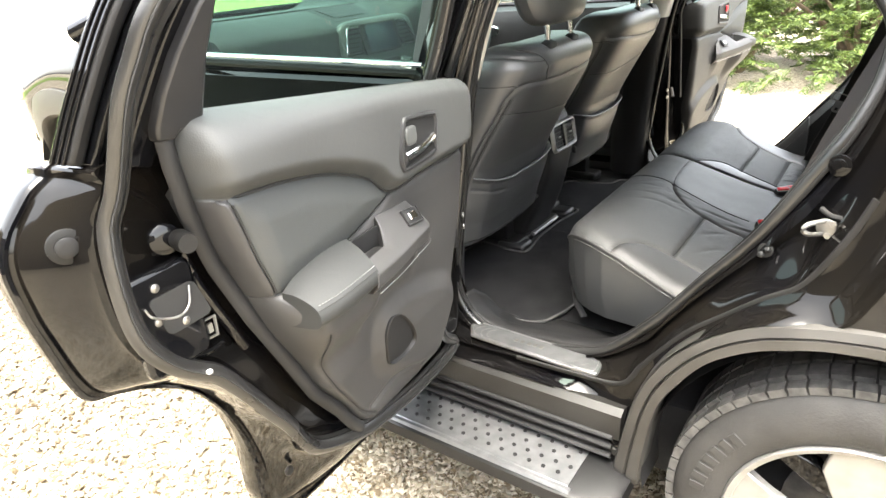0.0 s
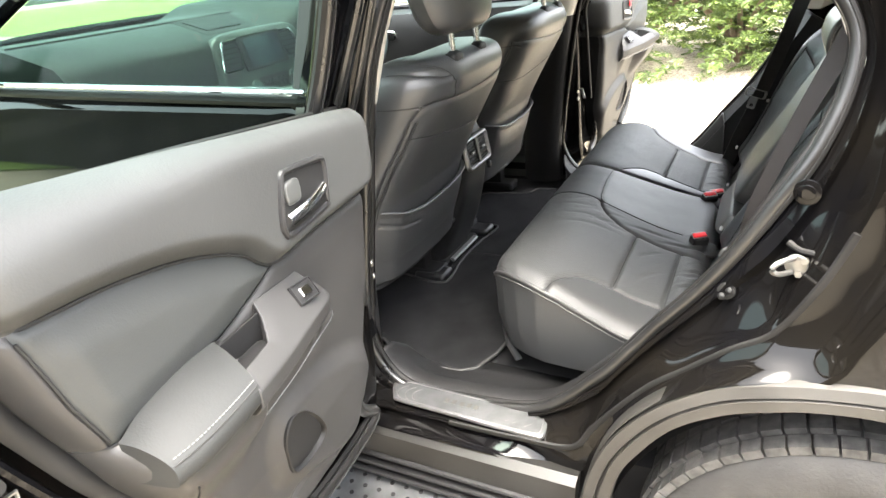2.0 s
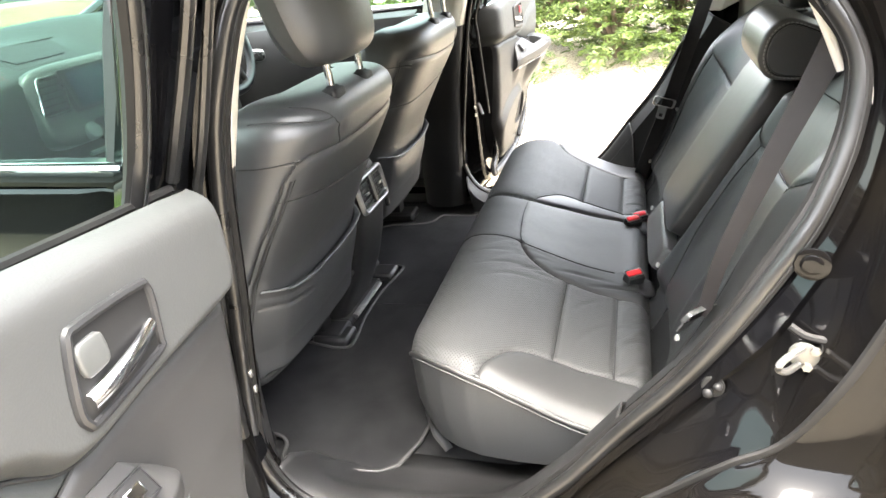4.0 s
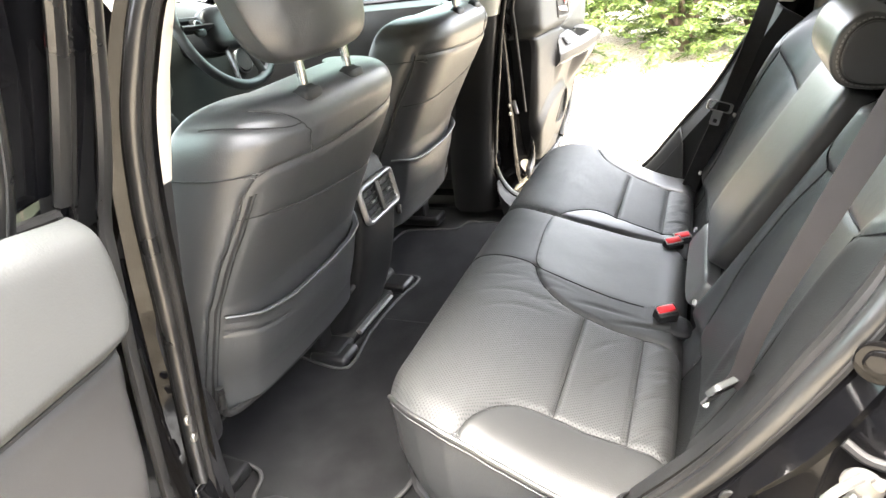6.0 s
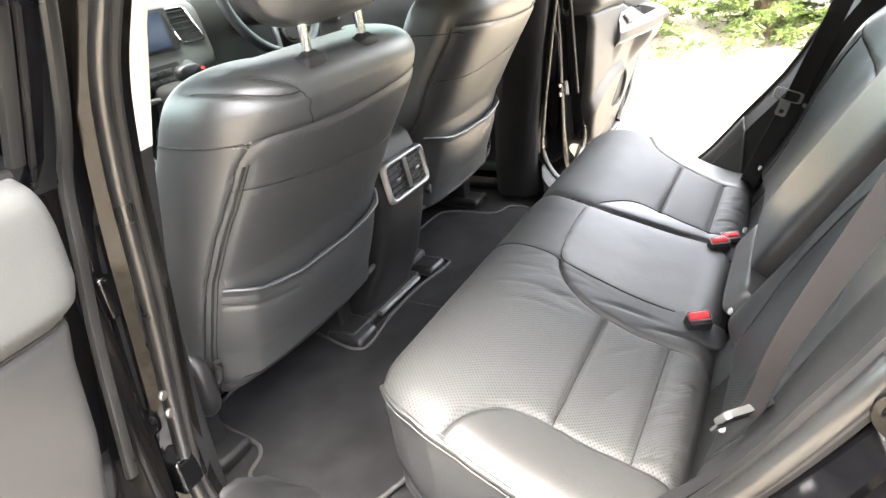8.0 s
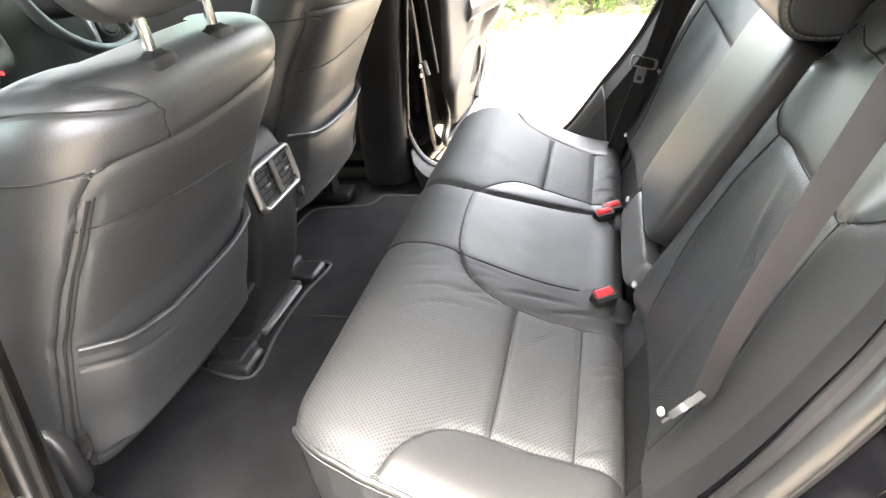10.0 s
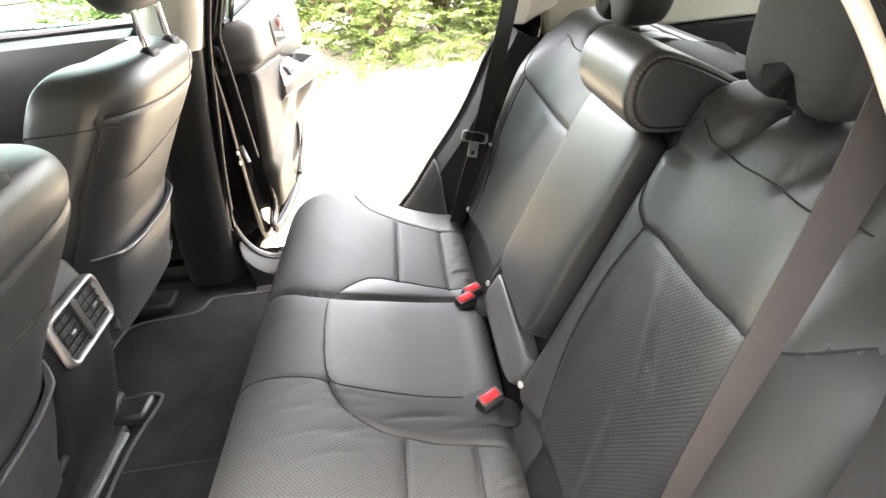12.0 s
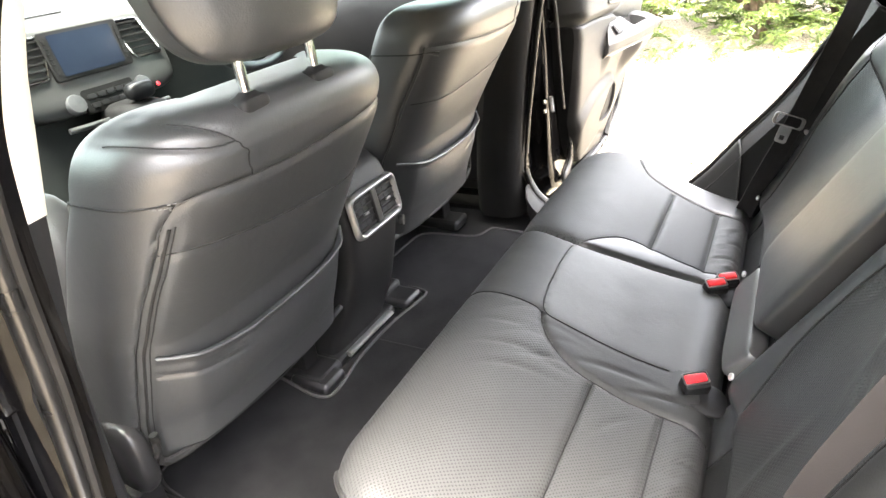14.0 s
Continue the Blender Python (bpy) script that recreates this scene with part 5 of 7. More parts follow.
def front_seat(yc, sgn, label, lift=-.003):
    """yc: middle of the seat; sgn: +1 where the door is on the small-y side."""
    seat = thing("front_seat", (-1.1, yc, .5), label, "car seat", "front seats")
    na, nz = 132, 110
    zs = np.r_[np.linspace(.675, 1.16, 76), 1.16 + .092 * np.sin(np.linspace(.03, math.pi / 2, nz - 76))]
    a = np.linspace(0, 2 * math.pi, na, endpoint=False)
    co, si = np.cos(a), np.sin(a)
    rows, q2, back = [], [], []
    for z in zs:
        k = 1.0 if z < 1.16 else (1 - ((z - 1.16) / .0922) ** 3.2) ** (1 / 3.2)
        hw = np.interp(z, [.55, .75, .95, 1.1, 1.2, 1.3], [.235, .262, .268, .262, .255, .25]) * (.45 + .55 * k if k < 1 else 1)
        dp = np.interp(z, [.55, .8, 1.1, 1.2, 1.28], [.16, .17, .185, .18, .17]) * (.15 + .85 * k)
        xc = np.interp(z, XBZ, XBX) - np.interp(z, [.55, .8, 1.1, 1.2, 1.28], [.16, .17, .185, .18, .17]) / 2
        ex = np.sign(co) * np.abs(co) ** .5
        ey = np.sign(si) * np.abs(si) ** .42
        x = xc + dp / 2 * ex - .045 * np.abs(ey) ** 4 * (ex > -.9)
        y = hw * ey
        rows.append(np.stack([x, yc + sgn * y, np.full(na, z)], 1))
        q2.append(np.stack([y, np.full(na, z)], 1))
        back.append(ex > -.15)
    V, Q, B = np.vstack(rows), np.vstack(q2), np.concatenate(back)
    # seam lines measured from the seat's middle, door side negative
    top = [(-.218, 1.153), (-.194, 1.161), (-.12, 1.159), (-.007, 1.155), (.112, 1.165), (.195, 1.17), (.238, 1.172)]
    left = [(-.218, 1.153), (-.228, 1.125), (-.229, 1.087), (-.238, 1.0), (-.243, .89), (-.246, .78), (-.246, .68)]
    right = [(.238, 1.172), (.243, 1.0), (.245, .85), (.242, .68)]
    t1 = [(-.245, 1.240), (-.228, 1.231), (-.20, 1.222), (-.167, 1.214), (-.141, 1.213)]
    t2 = [(-.185, 1.244), (-.162, 1.232), (-.141, 1.213), (-.127, 1.19), (-.12, 1.159)]
    mouth = [(-.228, 1.087), (-.137, 1.074), (-.015, 1.055), (.14, 1.041), (.235, 1.048)]
    Qs = snapped(Q, [top, left, right], .0042)
    Q = np.where((B & (np.abs(Q[:, 0]) < .25))[:, None], Qs, Q)
    V[:, 1], V[:, 2] = yc + sgn * Q[:, 0], Q[:, 1]
    d = seam_gap(Q, [top, left, [(a + .013, b) for a, b in left[1:]], right, t1, t2])
    dm = seam_gap(Q, [mouth])
    dent = (.0030 * np.exp(-(d / .004) ** 2) + .0022 * np.exp(-d / .014) + .003 * np.exp(-(dm / .004) ** 2)) * B
    V[:, 0] -= dent
    V[:, 2] -= dent * .5 * (V[:, 2] > 1.2)
    for i in range(len(V)):
        V[i, 0] += .002 * noise.noise((Q[i, 0] * 9, Q[i, 1] * 9, 2.0)) * B[i]
    v, f = grid(V.reshape(nz, na, 3), wrap_v=True)
    fc = Q[f].mean(1)
    bk = B[f].all(1)
    pan = inside(fc, top + right[1:] + left[::-1]) & bk
    body = part("backrest", faces_where(v, f, ~pan), LEATHER, seat, "smooth black leather backrest", smooth=70)
    part("back_panel", faces_where(v, f, pan), LEATHER, seat, "black leather back panel", smooth=70)
    cap = [V[(nz - 1) * na + i] for i in range(na)]
    part("backrest_top", (np.array(cap), [list(range(na))]), LEATHER, seat)
    part("backrest_underside", (np.array([V[i] for i in range(na)]), [list(range(na))[::-1]]), PLASTIC, seat, "black plastic underside")
    okb = B & (np.abs(Q[:, 0]) < .262)
    left2 = [(a + .013, b) for a, b in left[1:]]
    for ln in (top, left, left2, right, t1, t2, mouth):
        seam_on(Q[okb], V[okb], [p for p in curve(ln, 70) if abs(p[0]) < .255], seat, .0010, (.0010, 0, .0004))
    # the pocket across the lower back
    us = np.linspace(-.226, .224, 50)
    ztop = np.interp(us, [-.245, -.226, -.163, -.08, .057, .135, .22, .245], [.905, .90, .880, .866, .868, .876, .897, .905])
    rows = []
    for t in np.r_[np.linspace(0, .94, 48), .965, 1.0, 1.01, .97]:
        row = []
        for u, zt in zip(us, ztop):
            z = .692 + (zt - .692) * t
            e = 1 - abs(u / .245) ** 6
            bulge = (.006 + .010 * math.sin(math.pi * min(t, 1) ** 1.2) * (1 - (u / .26) ** 2)) * max(e, 0) + .002 - .022 * max(0, abs(u) - .18) / .045
            bulge -= .0035 * math.exp(-((z - zt + .036) / .0045) ** 2) * smooth01((-.07 - u) / .07)
            if t > .955:
                bulge += .003
            x = np.interp(z, XBZ, XBX) - .045 * abs(u / .265) ** 4 + bulge + (.004 if t <= 1 else -.004)
            row.append((x - (.012 if t == .97 else 0), yc + sgn * u, z))
        rows.append(row)
        if t == 1.0:
            hem = [(a_ + .001, b_, c_) for a_, b_, c_ in row]
    pocket = part("map_pocket", grid(np.array(rows)), LEATHER, seat, "black leather map pocket with a rolled edge", smooth=70)
    part("pocket_hem", tube(hem, .0034, 8), LEATHER, pocket)
    # seam and stitches on both shoulders, carried round the sides on the skin
    VG, QG = V.reshape(nz, na, 3), Q.reshape(nz, na, 2)
    for sd in (-1, 1):
        cols = [k for k in range(na) if sd * si[k] > .25 and co[k] > -.75]
        cols.sort(key=lambda k: -co[k])
        for dz, kind_ in ((0, 0), (.0058, 1), (-.0058, 1)):
            path = []
            for k in cols:
                u = sd * QG[nz // 2, k, 0]
                if u < .217:
                    continue
                zt = np.interp(u, [.218, .25, .262], [1.155, 1.168, 1.175]) - .05 * max(0, -co[k]) + dz
                path.append([np.interp(zt, QG[:76, k, 1], VG[:76, k, c_]) for c_ in range(3)])
            path = curve(np.array(path)[::2], 60)
            out = path - np.array((np.interp(1.15, XBZ, XBX) - .10, yc, 1.15))
            out[:, 2] = 0
            path = path + .0012 * out / np.linalg.norm(out, axis=1)[:, None]
            if kind_:
                stitches(path, THREAD, seat, r=.0010, length=.0042, gap=.0022)
            else:
                part("seam", tube(path, .0012, 6), SEAM, seat)
    # dark closing strip down the door side of the panel
    zp_ = [np.array(p) + np.array((.0065, 0)) for p in curve(left[1:], 50)]
    okz = okb & (np.abs(Q[:, 0]) < .25)
    seam_on(Q[okz], V[okz], zp_, seat, .0028, (-.0012, 0, 0))
    # edge strip that closes the lower back
    part("lower_edge", tube(curve([(np.interp(.76, XBZ, XBX) - .03, yc + sgn * -.25, .76), (np.interp(.69, XBZ, XBX) - .018, yc + sgn * -.232, .69), (np.interp(.68, XBZ, XBX) - .003, yc, .679), (np.interp(.69, XBZ, XBX) - .018, yc + sgn * .232, .69)], 40), .007, 8), PLASTIC, seat, "black plastic lower edge")
    # recliner cover
    part("recliner_cover", pad((-.985, yc - sgn * .262, .70), (.10, .045, .14), 3, 3, 14, 30), GREYPLASTIC, seat, "grey plastic recliner cover")
    # bolsters along the sides of the backrest
    for dy in (-.222, .222):
        part("side_bolster", pad((-1.025, yc + sgn * dy, .93), (.16, .085, .42), 3.5, 3.5, 14, 36), LEATHER, seat, "padded black leather side bolster")
    # cushion and base
    part("cushion", pad((-1.27, yc, .70), (.42, .52, .17), 5, 4, 18, 48), LEATHER, seat, "black leather seat cushion")
    part("seat_base", box((-1.30, yc, .57), (.34, .42, .12)), PLASTIC, seat, bevel=0.01)
    # headrest with its posts
    rr_post = [(.024 * np.sign(math.cos(t)) * abs(math.cos(t)) ** .45, .016 * np.sign(math.sin(t)) * abs(math.sin(t)) ** .45) for t in np.linspace(.05, 2 * math.pi + .05, 28, endpoint=False)]
    h = pad((0, 0, 0), (.125, .335, .225), 3.4, 3.6, 26, 56)
    hv = np.array(h[0])
    hv[:, 1] *= 1 + .10 * np.clip(hv[:, 2] / .11, -1, 1)
    hv[:, 0] -= .05 * (hv[:, 1] / .17) ** 2 * (hv[:, 0] > 0) + .02 * np.clip(hv[:, 2] / .11, -1, 1) * 0
    dh = np.minimum(np.abs(hv[:, 1] + .095 + .25 * (hv[:, 2] + .05) ** 2), np.abs(hv[:, 1] - .125))
    hv[:, 0] -= .004 * np.exp(-(dh / .005) ** 2) * (hv[:, 0] > 0)
    hr = part("headrest", moved((hv, h[1]), pose(-.725, yc - sgn * .015, 1.402 + lift, 0, -10, 0)), LEATHER, seat, "padded black leather headrest", smooth=60)
    for dy in (-.090, .046):
        y = yc + sgn * dy
        part("headrest_post", tube([(-.704, y, 1.215), (-.710, y, 1.37 + lift)], .0072, 14), CHROME, hr, "chrome post")
        part("post_collar", loft([[(-.704 + q * s_, y + p * s_, z) for p, q in rr_post] for s_, z in ((.95, 1.222), (1.05, 1.240), (1.02, 1.246), (.90, 1.250), (.62, 1.252), (.42, 1.256))]), PLASTIC, hr, "black plastic collar")
    # runner covers
    for dy in (-.245, .200):
        rc = part("runner_cover", box((-1.03, yc + sgn * dy, .512), (.15, .085, .034)), PLASTIC, seat, "black plastic runner cover", bevel=0.010)
        part("runner", box((-1.12, yc + sgn * dy, .56), (.22, .05, .07)), PLASTIC, rc, bevel=0.004)
    return seat


front_seat(.525, 1, "black leather front passenger seat with map pocket, beside the open door")
driver_seat = front_seat(2 * YC - .505, -1, "black leather driver's seat with a map pocket, on the far side", .030)
driver_seat.location += Vector((-.045, 0, .012))

# ---- floor mat ----
mat = thing("floor_mat", (-.8, YC, .497), "black carpet mat across the rear floor with a bound edge", "floor mat")
half = [(-.60, .25), (-.84, .25), (-.893, .246), (-.905, .258), (-.915, .30), (-.94, .322), (-1.07, .334), (-1.12, .36), (-1.12, .66), (-1.09, .682), (-.955, .652), (-.918, .662), (-.916, .70), (-.934, .80)]
outl = half + [(-.937, YC)] + [(a, 2 * YC - b) for a, b in half[::-1]]
ol = []
for (a, b), (c, d2) in zip(outl, outl[1:] + outl[:1]):
    for t in np.linspace(0, 1, 6, endpoint=False):
        ol.append((a + (c - a) * t, b + (d2 - b) * t))
sm = np.array(ol)
for _ in range(3):
    sm = .25 * np.roll(sm, 1, 0) + .5 * sm + .25 * np.roll(sm, -1, 0)
part("carpet", prism([tuple(p) for p in sm], lambda p, q, r: (p, q, r), .500, .510), CARPET, mat)
part("binding", tube([(p[0], p[1], .5105) for p in sm], .0042, 8, True), BINDING, mat, "stitched edge binding")
part("join", tube([(-.931, .885, .5095), (-.60, .89, .5095)], .002, 6), SEAM, mat)

# ---- centre console ----
con = thing("centre_console", (-1.2, YC, .5), "black centre console with rear air vents in a silver frame", "console")
rows = []
for z, xr, hw in ((.50, -.985, .125), (.53, -.975, .115), (.56, -.962, .118), (.64, -.925, .108), (.74, -.893, .095), (.82, -.878, .097), (.86, -.880, .099), (.92, -.892, .099), (.955, -.905, .096), (.978, -.93, .088), (.985, -.97, .08)):
    ring = []
    for a in np.linspace(-math.pi / 2, math.pi / 2, 24):
        ring.append((xr - .05 + .05 * max(0, math.cos(a)) ** .35, YC - .002 + hw * np.sign(math.sin(a)) * abs(math.sin(a)) ** .35, z))
    ring += [(-1.62, YC + hw, z), (-1.62, YC - hw, z)]
    rows.append(ring)
part("console_body", loft(rows), PLASTIC, con, smooth=50)
vm = Matrix.Translation((-.876, .889, .881)) @ Matrix.Rotation(math.radians(-9), 4, 'Y')

vent = part("vent_backing", moved(prism(rr(.078, .040, .014), lambda p, q, r: (r, p, q), -.01, -.002), vm), SEAM, con, "black vent recess")
rings = [[(x, p, q) for p, q in rr(w, h, r)] for x, w, h, r in ((-.004, .0905, .0505, .020), (.006, .0885, .0485, .019), (.009, .083, .0435, .016), (.006, .0785, .0395, .013), (-.004, .077, .038, .012))]
part("vent_frame", moved(loft(rings, False), vm), SATIN, con, "satin silver vent frame", smooth=60)
part("vent_divider", moved(box((.001, 0, 0), (.012, .018, .078)), vm), GREYPLASTIC, vent, bevel=0.002)
for s in (-1, 1):
    for k in range(5):
        part("vent_slat", moved(box((.0, s * .0435, -.030 + k * .015), (.007, .064, .0022)), vm), PLASTIC, vent)
    for k in range(3):
        part("vent_fin", moved(box((-.004, s * (.022 + k * .02), 0), (.006, .0012, .074)), vm), PLASTIC, vent)
    part("vent_tab", moved(box((.006, s * .043, 0), (.006, .016, .005)), vm), SATIN, vent, "silver vane tab", bevel=0.001)
part("foot_duct", box((-1.01, YC, .512), (.10, .25, .028)), PLASTIC, con, "black foot duct cover", bevel=0.008)
part("duct_edge", tube([(-.957, YC - .095, .522), (-.955, YC + .095, .522)], .010, 8, flat=.7), SATIN, con, "pale satin duct edge")
for y in (.708, 2 * YC - .708):
    part("foot_vent", box((-.985, y, .511), (.108, .076, .03)), GREYPLASTIC, con, "rounded dark plastic foot vent", bevel=0.010)
part("power_socket", disc((-.885, .985, .80), (1, .3, 0), .013, .012, 18), PLASTIC, con)

# ---- rear doors ----


def rear_door(m, sgn, label, near):
    """Built in its own metres: u from the hinge to the latch edge, n towards the cabin, z up from the ground."""
    door = thing("rear_door", m=m, label=label, category="car door", group="rear doors")
    W = lambda u, n, z: (u, sgn * n, z)
    lean = lambda z: .45 * max(0.0, z - 1.20)
    # matching points of the skin's edge and of the seal's line: u, z and u, z
    keys = [((.80, 1.262), (.803, 1.268)), ((.845, 1.250), (.826, 1.245)), ((.874, 1.228), (.838, 1.21)), ((.913, 1.17), (.847, 1.168)), ((.914, 1.10), (.851, 1.10)), ((.905, 1.04), (.845, 1.045)),
            ((.893, .975), (.825, 1.003)), ((.878, .943), (.80, .972)), ((.844, .93), (.775, .95)), ((.795, .907), (.748, .925)), ((.735, .862), (.70, .85)), ((.702, .816), (.672, .80)),
            ((.679, .769), (.645, .755)), ((.662, .712), (.62, .70)), ((.652, .65), (.595, .665)), ((.651, .59), (.54, .632)), ((.652, .53), (.465, .60)), ((.63, .48), (.40, .585)), ((.50, .455), (.25, .566)),
            ((.06, .46), (.08, .578)), ((-.03, .52), (.025, .64)), ((-.055, .80), (.01, .80)), ((-.06, 1.1), (0, 1.10)), ((-.05, 1.165), (0, 1.205)), ((.2, 1.150), (.2, 1.20)), ((.5, 1.190), (.5, 1.230))]
    kk = np.array([(*a, *b) for a, b in keys])
    q = np.vstack([kk[-1], kk, kk[0], kk[1]])
    pts = []
    for i in range(len(kk)):
        t = np.linspace(0, 1, 8, endpoint=False)[:, None]
        a, b, c, d = q[i:i + 4]
        pts.append(0.5 * (2 * b + (c - a) * t + (2 * a - 5 * b + 4 * c - d) * t ** 2 + (3 * b - a - 3 * c + d) * t ** 3))
    pts = np.vstack(pts)
    O, S = pts[:, :2], pts[:, 2:]
    cen = np.array((.42, .95))

    def row(t, n, shrink=0.0):
        p = O + (S - O) * t
        p = p + (cen - p) * shrink
        return [W(a, n + .5 * lean(b), b) for a, b in p]
    rows = [row(0, -.125, .12), row(0, -.126, .05), row(0, -.112, .012), row(0, -.082, 0), row(0, -.066, .001), row(.03, -.058, .004), row(.14, -.056), row(.20, -.044), row(.40, -.022), row(.62, .004), row(.74, .014), row(.80, .026), row(.9, .030), row(1.0, .032), row(1.0, .030, .05), row(1.0, .020, .09), row(1.0, .018, .2)]
    rows = np.array(rows)
    for r_ in rows[3:]:
        for p_ in r_:
            p_[1] += sgn * (.006 * noise.noise((p_[0] * 8, p_[2] * 5, 1.0)) + .001 * noise.noise((p_[0] * 22, p_[2] * 12, 7.0)))
    part("door_shell", loft(rows), JAMB, door, "glossy black door shell and inner frame", smooth=32)
    part("skin_hem", tube([W(a, -.060 + .5 * lean(b), b) for a, b in O], .005, 6, True, up=(0, 1, 0)), PAINT, door)
    # main seal on the door, running up round the window
    sp = curve([tuple(S[i * 8]) for i in range(1, 20)] + [(.14, .66), (.12, .90), (.12, 1.15), (.10, 1.30), (.11, 1.45), (.15, 1.555), (.30, 1.585), (.56, 1.575), (.67, 1.53), (.763, 1.438), (.794, 1.38), (.811, 1.335)], 200, True)
    part("door_seal", tube([W(a, .050 + .8 * lean(b), b) for a, b in sp], .0135, 10, True, up=(0, 1, 0), flat=.6), DOORSEAL, door, "black rubber door seal")
    part("seal_crease", tube([W(a + .001, .0595 + .8 * lean(b), b) for a, b in sp], .0014, 5, True), SEAM, door)
    part("seal_foot", tube([W(a + (.42 - a) * .03, .040 + .8 * lean(b), b + (.95 - b) * .03) for a, b in sp], .008, 6, True, up=(0, 1, 0)), RUBBER, door)
    # window frame, glass and sail
    wf = [(.838, 1.27), (.815, 1.34), (.772, 1.44), (.705, 1.525), (.61, 1.59), (.46, 1.62), (.25, 1.615), (.10, 1.58), (.045, 1.50), (.02, 1.38), (.0, 1.25)]
    wp = curve(wf, 70)
    t = np.gradient(wp, axis=0)
    t /= np.linalg.norm(t, axis=1)[:, None]
    wn_ = np.stack([t[:, 1], -t[:, 0]], 1)

    def bar(off, n, hw, hn):
        rr_ = []
        for p, k in zip(wp, wn_):
            c = p - k * off
            rr_.append([W(e[0], n + dn + lean(e[1]), e[1]) for e, dn in ((c - k * hw, -hn), (c + k * hw, -hn), (c + k * hw, hn), (c - k * hw, hn))])
        return loft(rr_)
    side = 1 if np.dot(wn_[0], np.array((1, 0))) > 0 else -1
    part("window_frame", bar(side * .002, -.030, .009, .020), PLASTIC, door, "black painted window frame", bevel=0.005)
    for n_ in (-.046, -.034, -.022):
        part("frame_ridge", bar(side * -.0085, n_, .0025, .0026), PAINT, door, bevel=0.001)
    part("front_upright", loft([[W(a, b + lean(z_), z_) for a, b in ((-.035, -.04), (.035, -.04), (.055, -.01), (.050, .030), (-.02, .034), (-.035, .0))] for z_ in np.linspace(1.19, 1.60, 8)]), PAINT, door, "gloss black front upright of the window frame", smooth=30)
    for pa, r_ in (([(.036, .046, 1.235), (.034, .046, 1.40), (.05, .046, 1.56)], .010), ([(.06, .058, .84), (.032, .058, 1.02), (.004, .060, 1.16), (-.012, .056, 1.25), (-.012, .046, 1.40), (.01, .046, 1.56)], .0085), ([(.012, .036, 1.20), (.008, .034, 1.40), (.03, .034, 1.57)], .004)):
        part("upright_seal", tube([W(a, b + lean(c), c) for a, b, c in curve(pa, 30)], r_, 8, up=(0, 1, 0), flat=.75), DOORSEAL if near else RUBBER, door, "grey rubber strip")
    part("frame_step", bar(side * .017, -.016, .005, .018), PAINT, door, bevel=0.003)
    part("frame_channel", bar(side * .025, -.020, .006, .014), RUBBER, door, bevel=0.002)
    part("frame_rabbet", bar(side * .034, .000, .004, .018), PAINT, door, bevel=0.003)
    part("frame_trim", bar(side * .058, .016, .022, .012), PAINT, door, "black inner frame", bevel=0.005)
    gl = [(.70, 1.36), (.655, 1.44), (.59, 1.52), (.46, 1.565), (.25, 1.56), (.12, 1.52), (.075, 1.38), (.045, 1.16), (.40, 1.20), (.715, 1.235)]
    glass = part("window_glass", sheet(gl, lambda p, q, r: W(p, r + lean(q) * .9, q)), GLASS, door, "faintly green window glass")
    glass.visible_shadow = False
    sail = [(.702, 1.288), (.736, 1.290), (.744, 1.280), (.768, 1.284), (.771, 1.30), (.764, 1.336), (.747, 1.381), (.722, 1.427), (.68, 1.485), (.63, 1.54), (.62, 1.53), (.67, 1.47), (.695, 1.433), (.703, 1.372)]
    part("corner_sail", prism(sail, lambda p, q, r: W(p, r + lean(q), q), .012, .046), GREYPLASTIC, door, "dark plastic corner panel", bevel=0.004)
    # --- trim: one skin, split by its seams
    zrow = np.r_[.575, np.linspace(.577, 1.298, 178), 1.30]
    ucol = np.r_[0, np.linspace(.003, .997, 160), 1]
    zk = [.575, .585, .60, .625, .646, .70, .78, .86, .986, 1.09, 1.15, 1.19, 1.25, 1.30]
    ul = [.30, .25, .215, .170, .150, .128, .108, .098, .078, .070, .055, .043, .040, .042]
    ur = [.385, .42, .445, .475, .49, .52, .575, .61, .668, .708, .724, .735, .746, .748]
    TOPU, TOPZ = [.04, .07, .135, .48, .70, .73, .77], [1.222, 1.236, 1.246, 1.285, 1.308, 1.308, 1.298]
    lo_, hi_ = np.interp(zrow, zk, ul), np.interp(zrow, zk, ur)
    U = lo_[:, None] + ucol[None] * (hi_ - lo_)[:, None]
    ZT = np.interp(U, TOPU, TOPZ)
    Zg = .575 + (zrow[:, None] - .575) * (ZT - .575) / (1.30 - .575)
    T_UP = [(.06, 1.088), (.10, 1.088), (.24, 1.087), (.354, 1.084), (.410, 1.126), (.482, 1.157), (.555, 1.176), (.66, 1.190), (.80, 1.192)]
    T_INS = [(.354, 1.084), (.40, 1.067), (.474, 1.046), (.52, 1.04), (.675, 1.022)]
    T_EDGE = [(.625, .95), (.59, .86), (.55, .78), (.50, .705), (.465, .655), (.42, .615)]
    Q = np.stack([U.ravel(), Zg.ravel()], 1)
    rim = np.zeros(U.shape, bool)
    rim[0] = rim[-1] = True
    rim[:, 0] = rim[:, -1] = True
    Q2 = snapped(Q, [T_UP, T_INS], .0027)
    Q2[rim.ravel()] = Q[rim.ravel()]
    u, z = Q2[:, 0], Q2[:, 1]
    tup = curve(T_UP, 120)
    zup = np.interp(u, tup[:, 0], tup[:, 1])
    d = seam_gap(Q2, [T_UP, T_INS])
    de = seam_gap(Q2, [T_EDGE])
    el = (np.minimum(ucol, 1 - ucol)[None] * (hi_ - lo_)[:, None]).ravel()
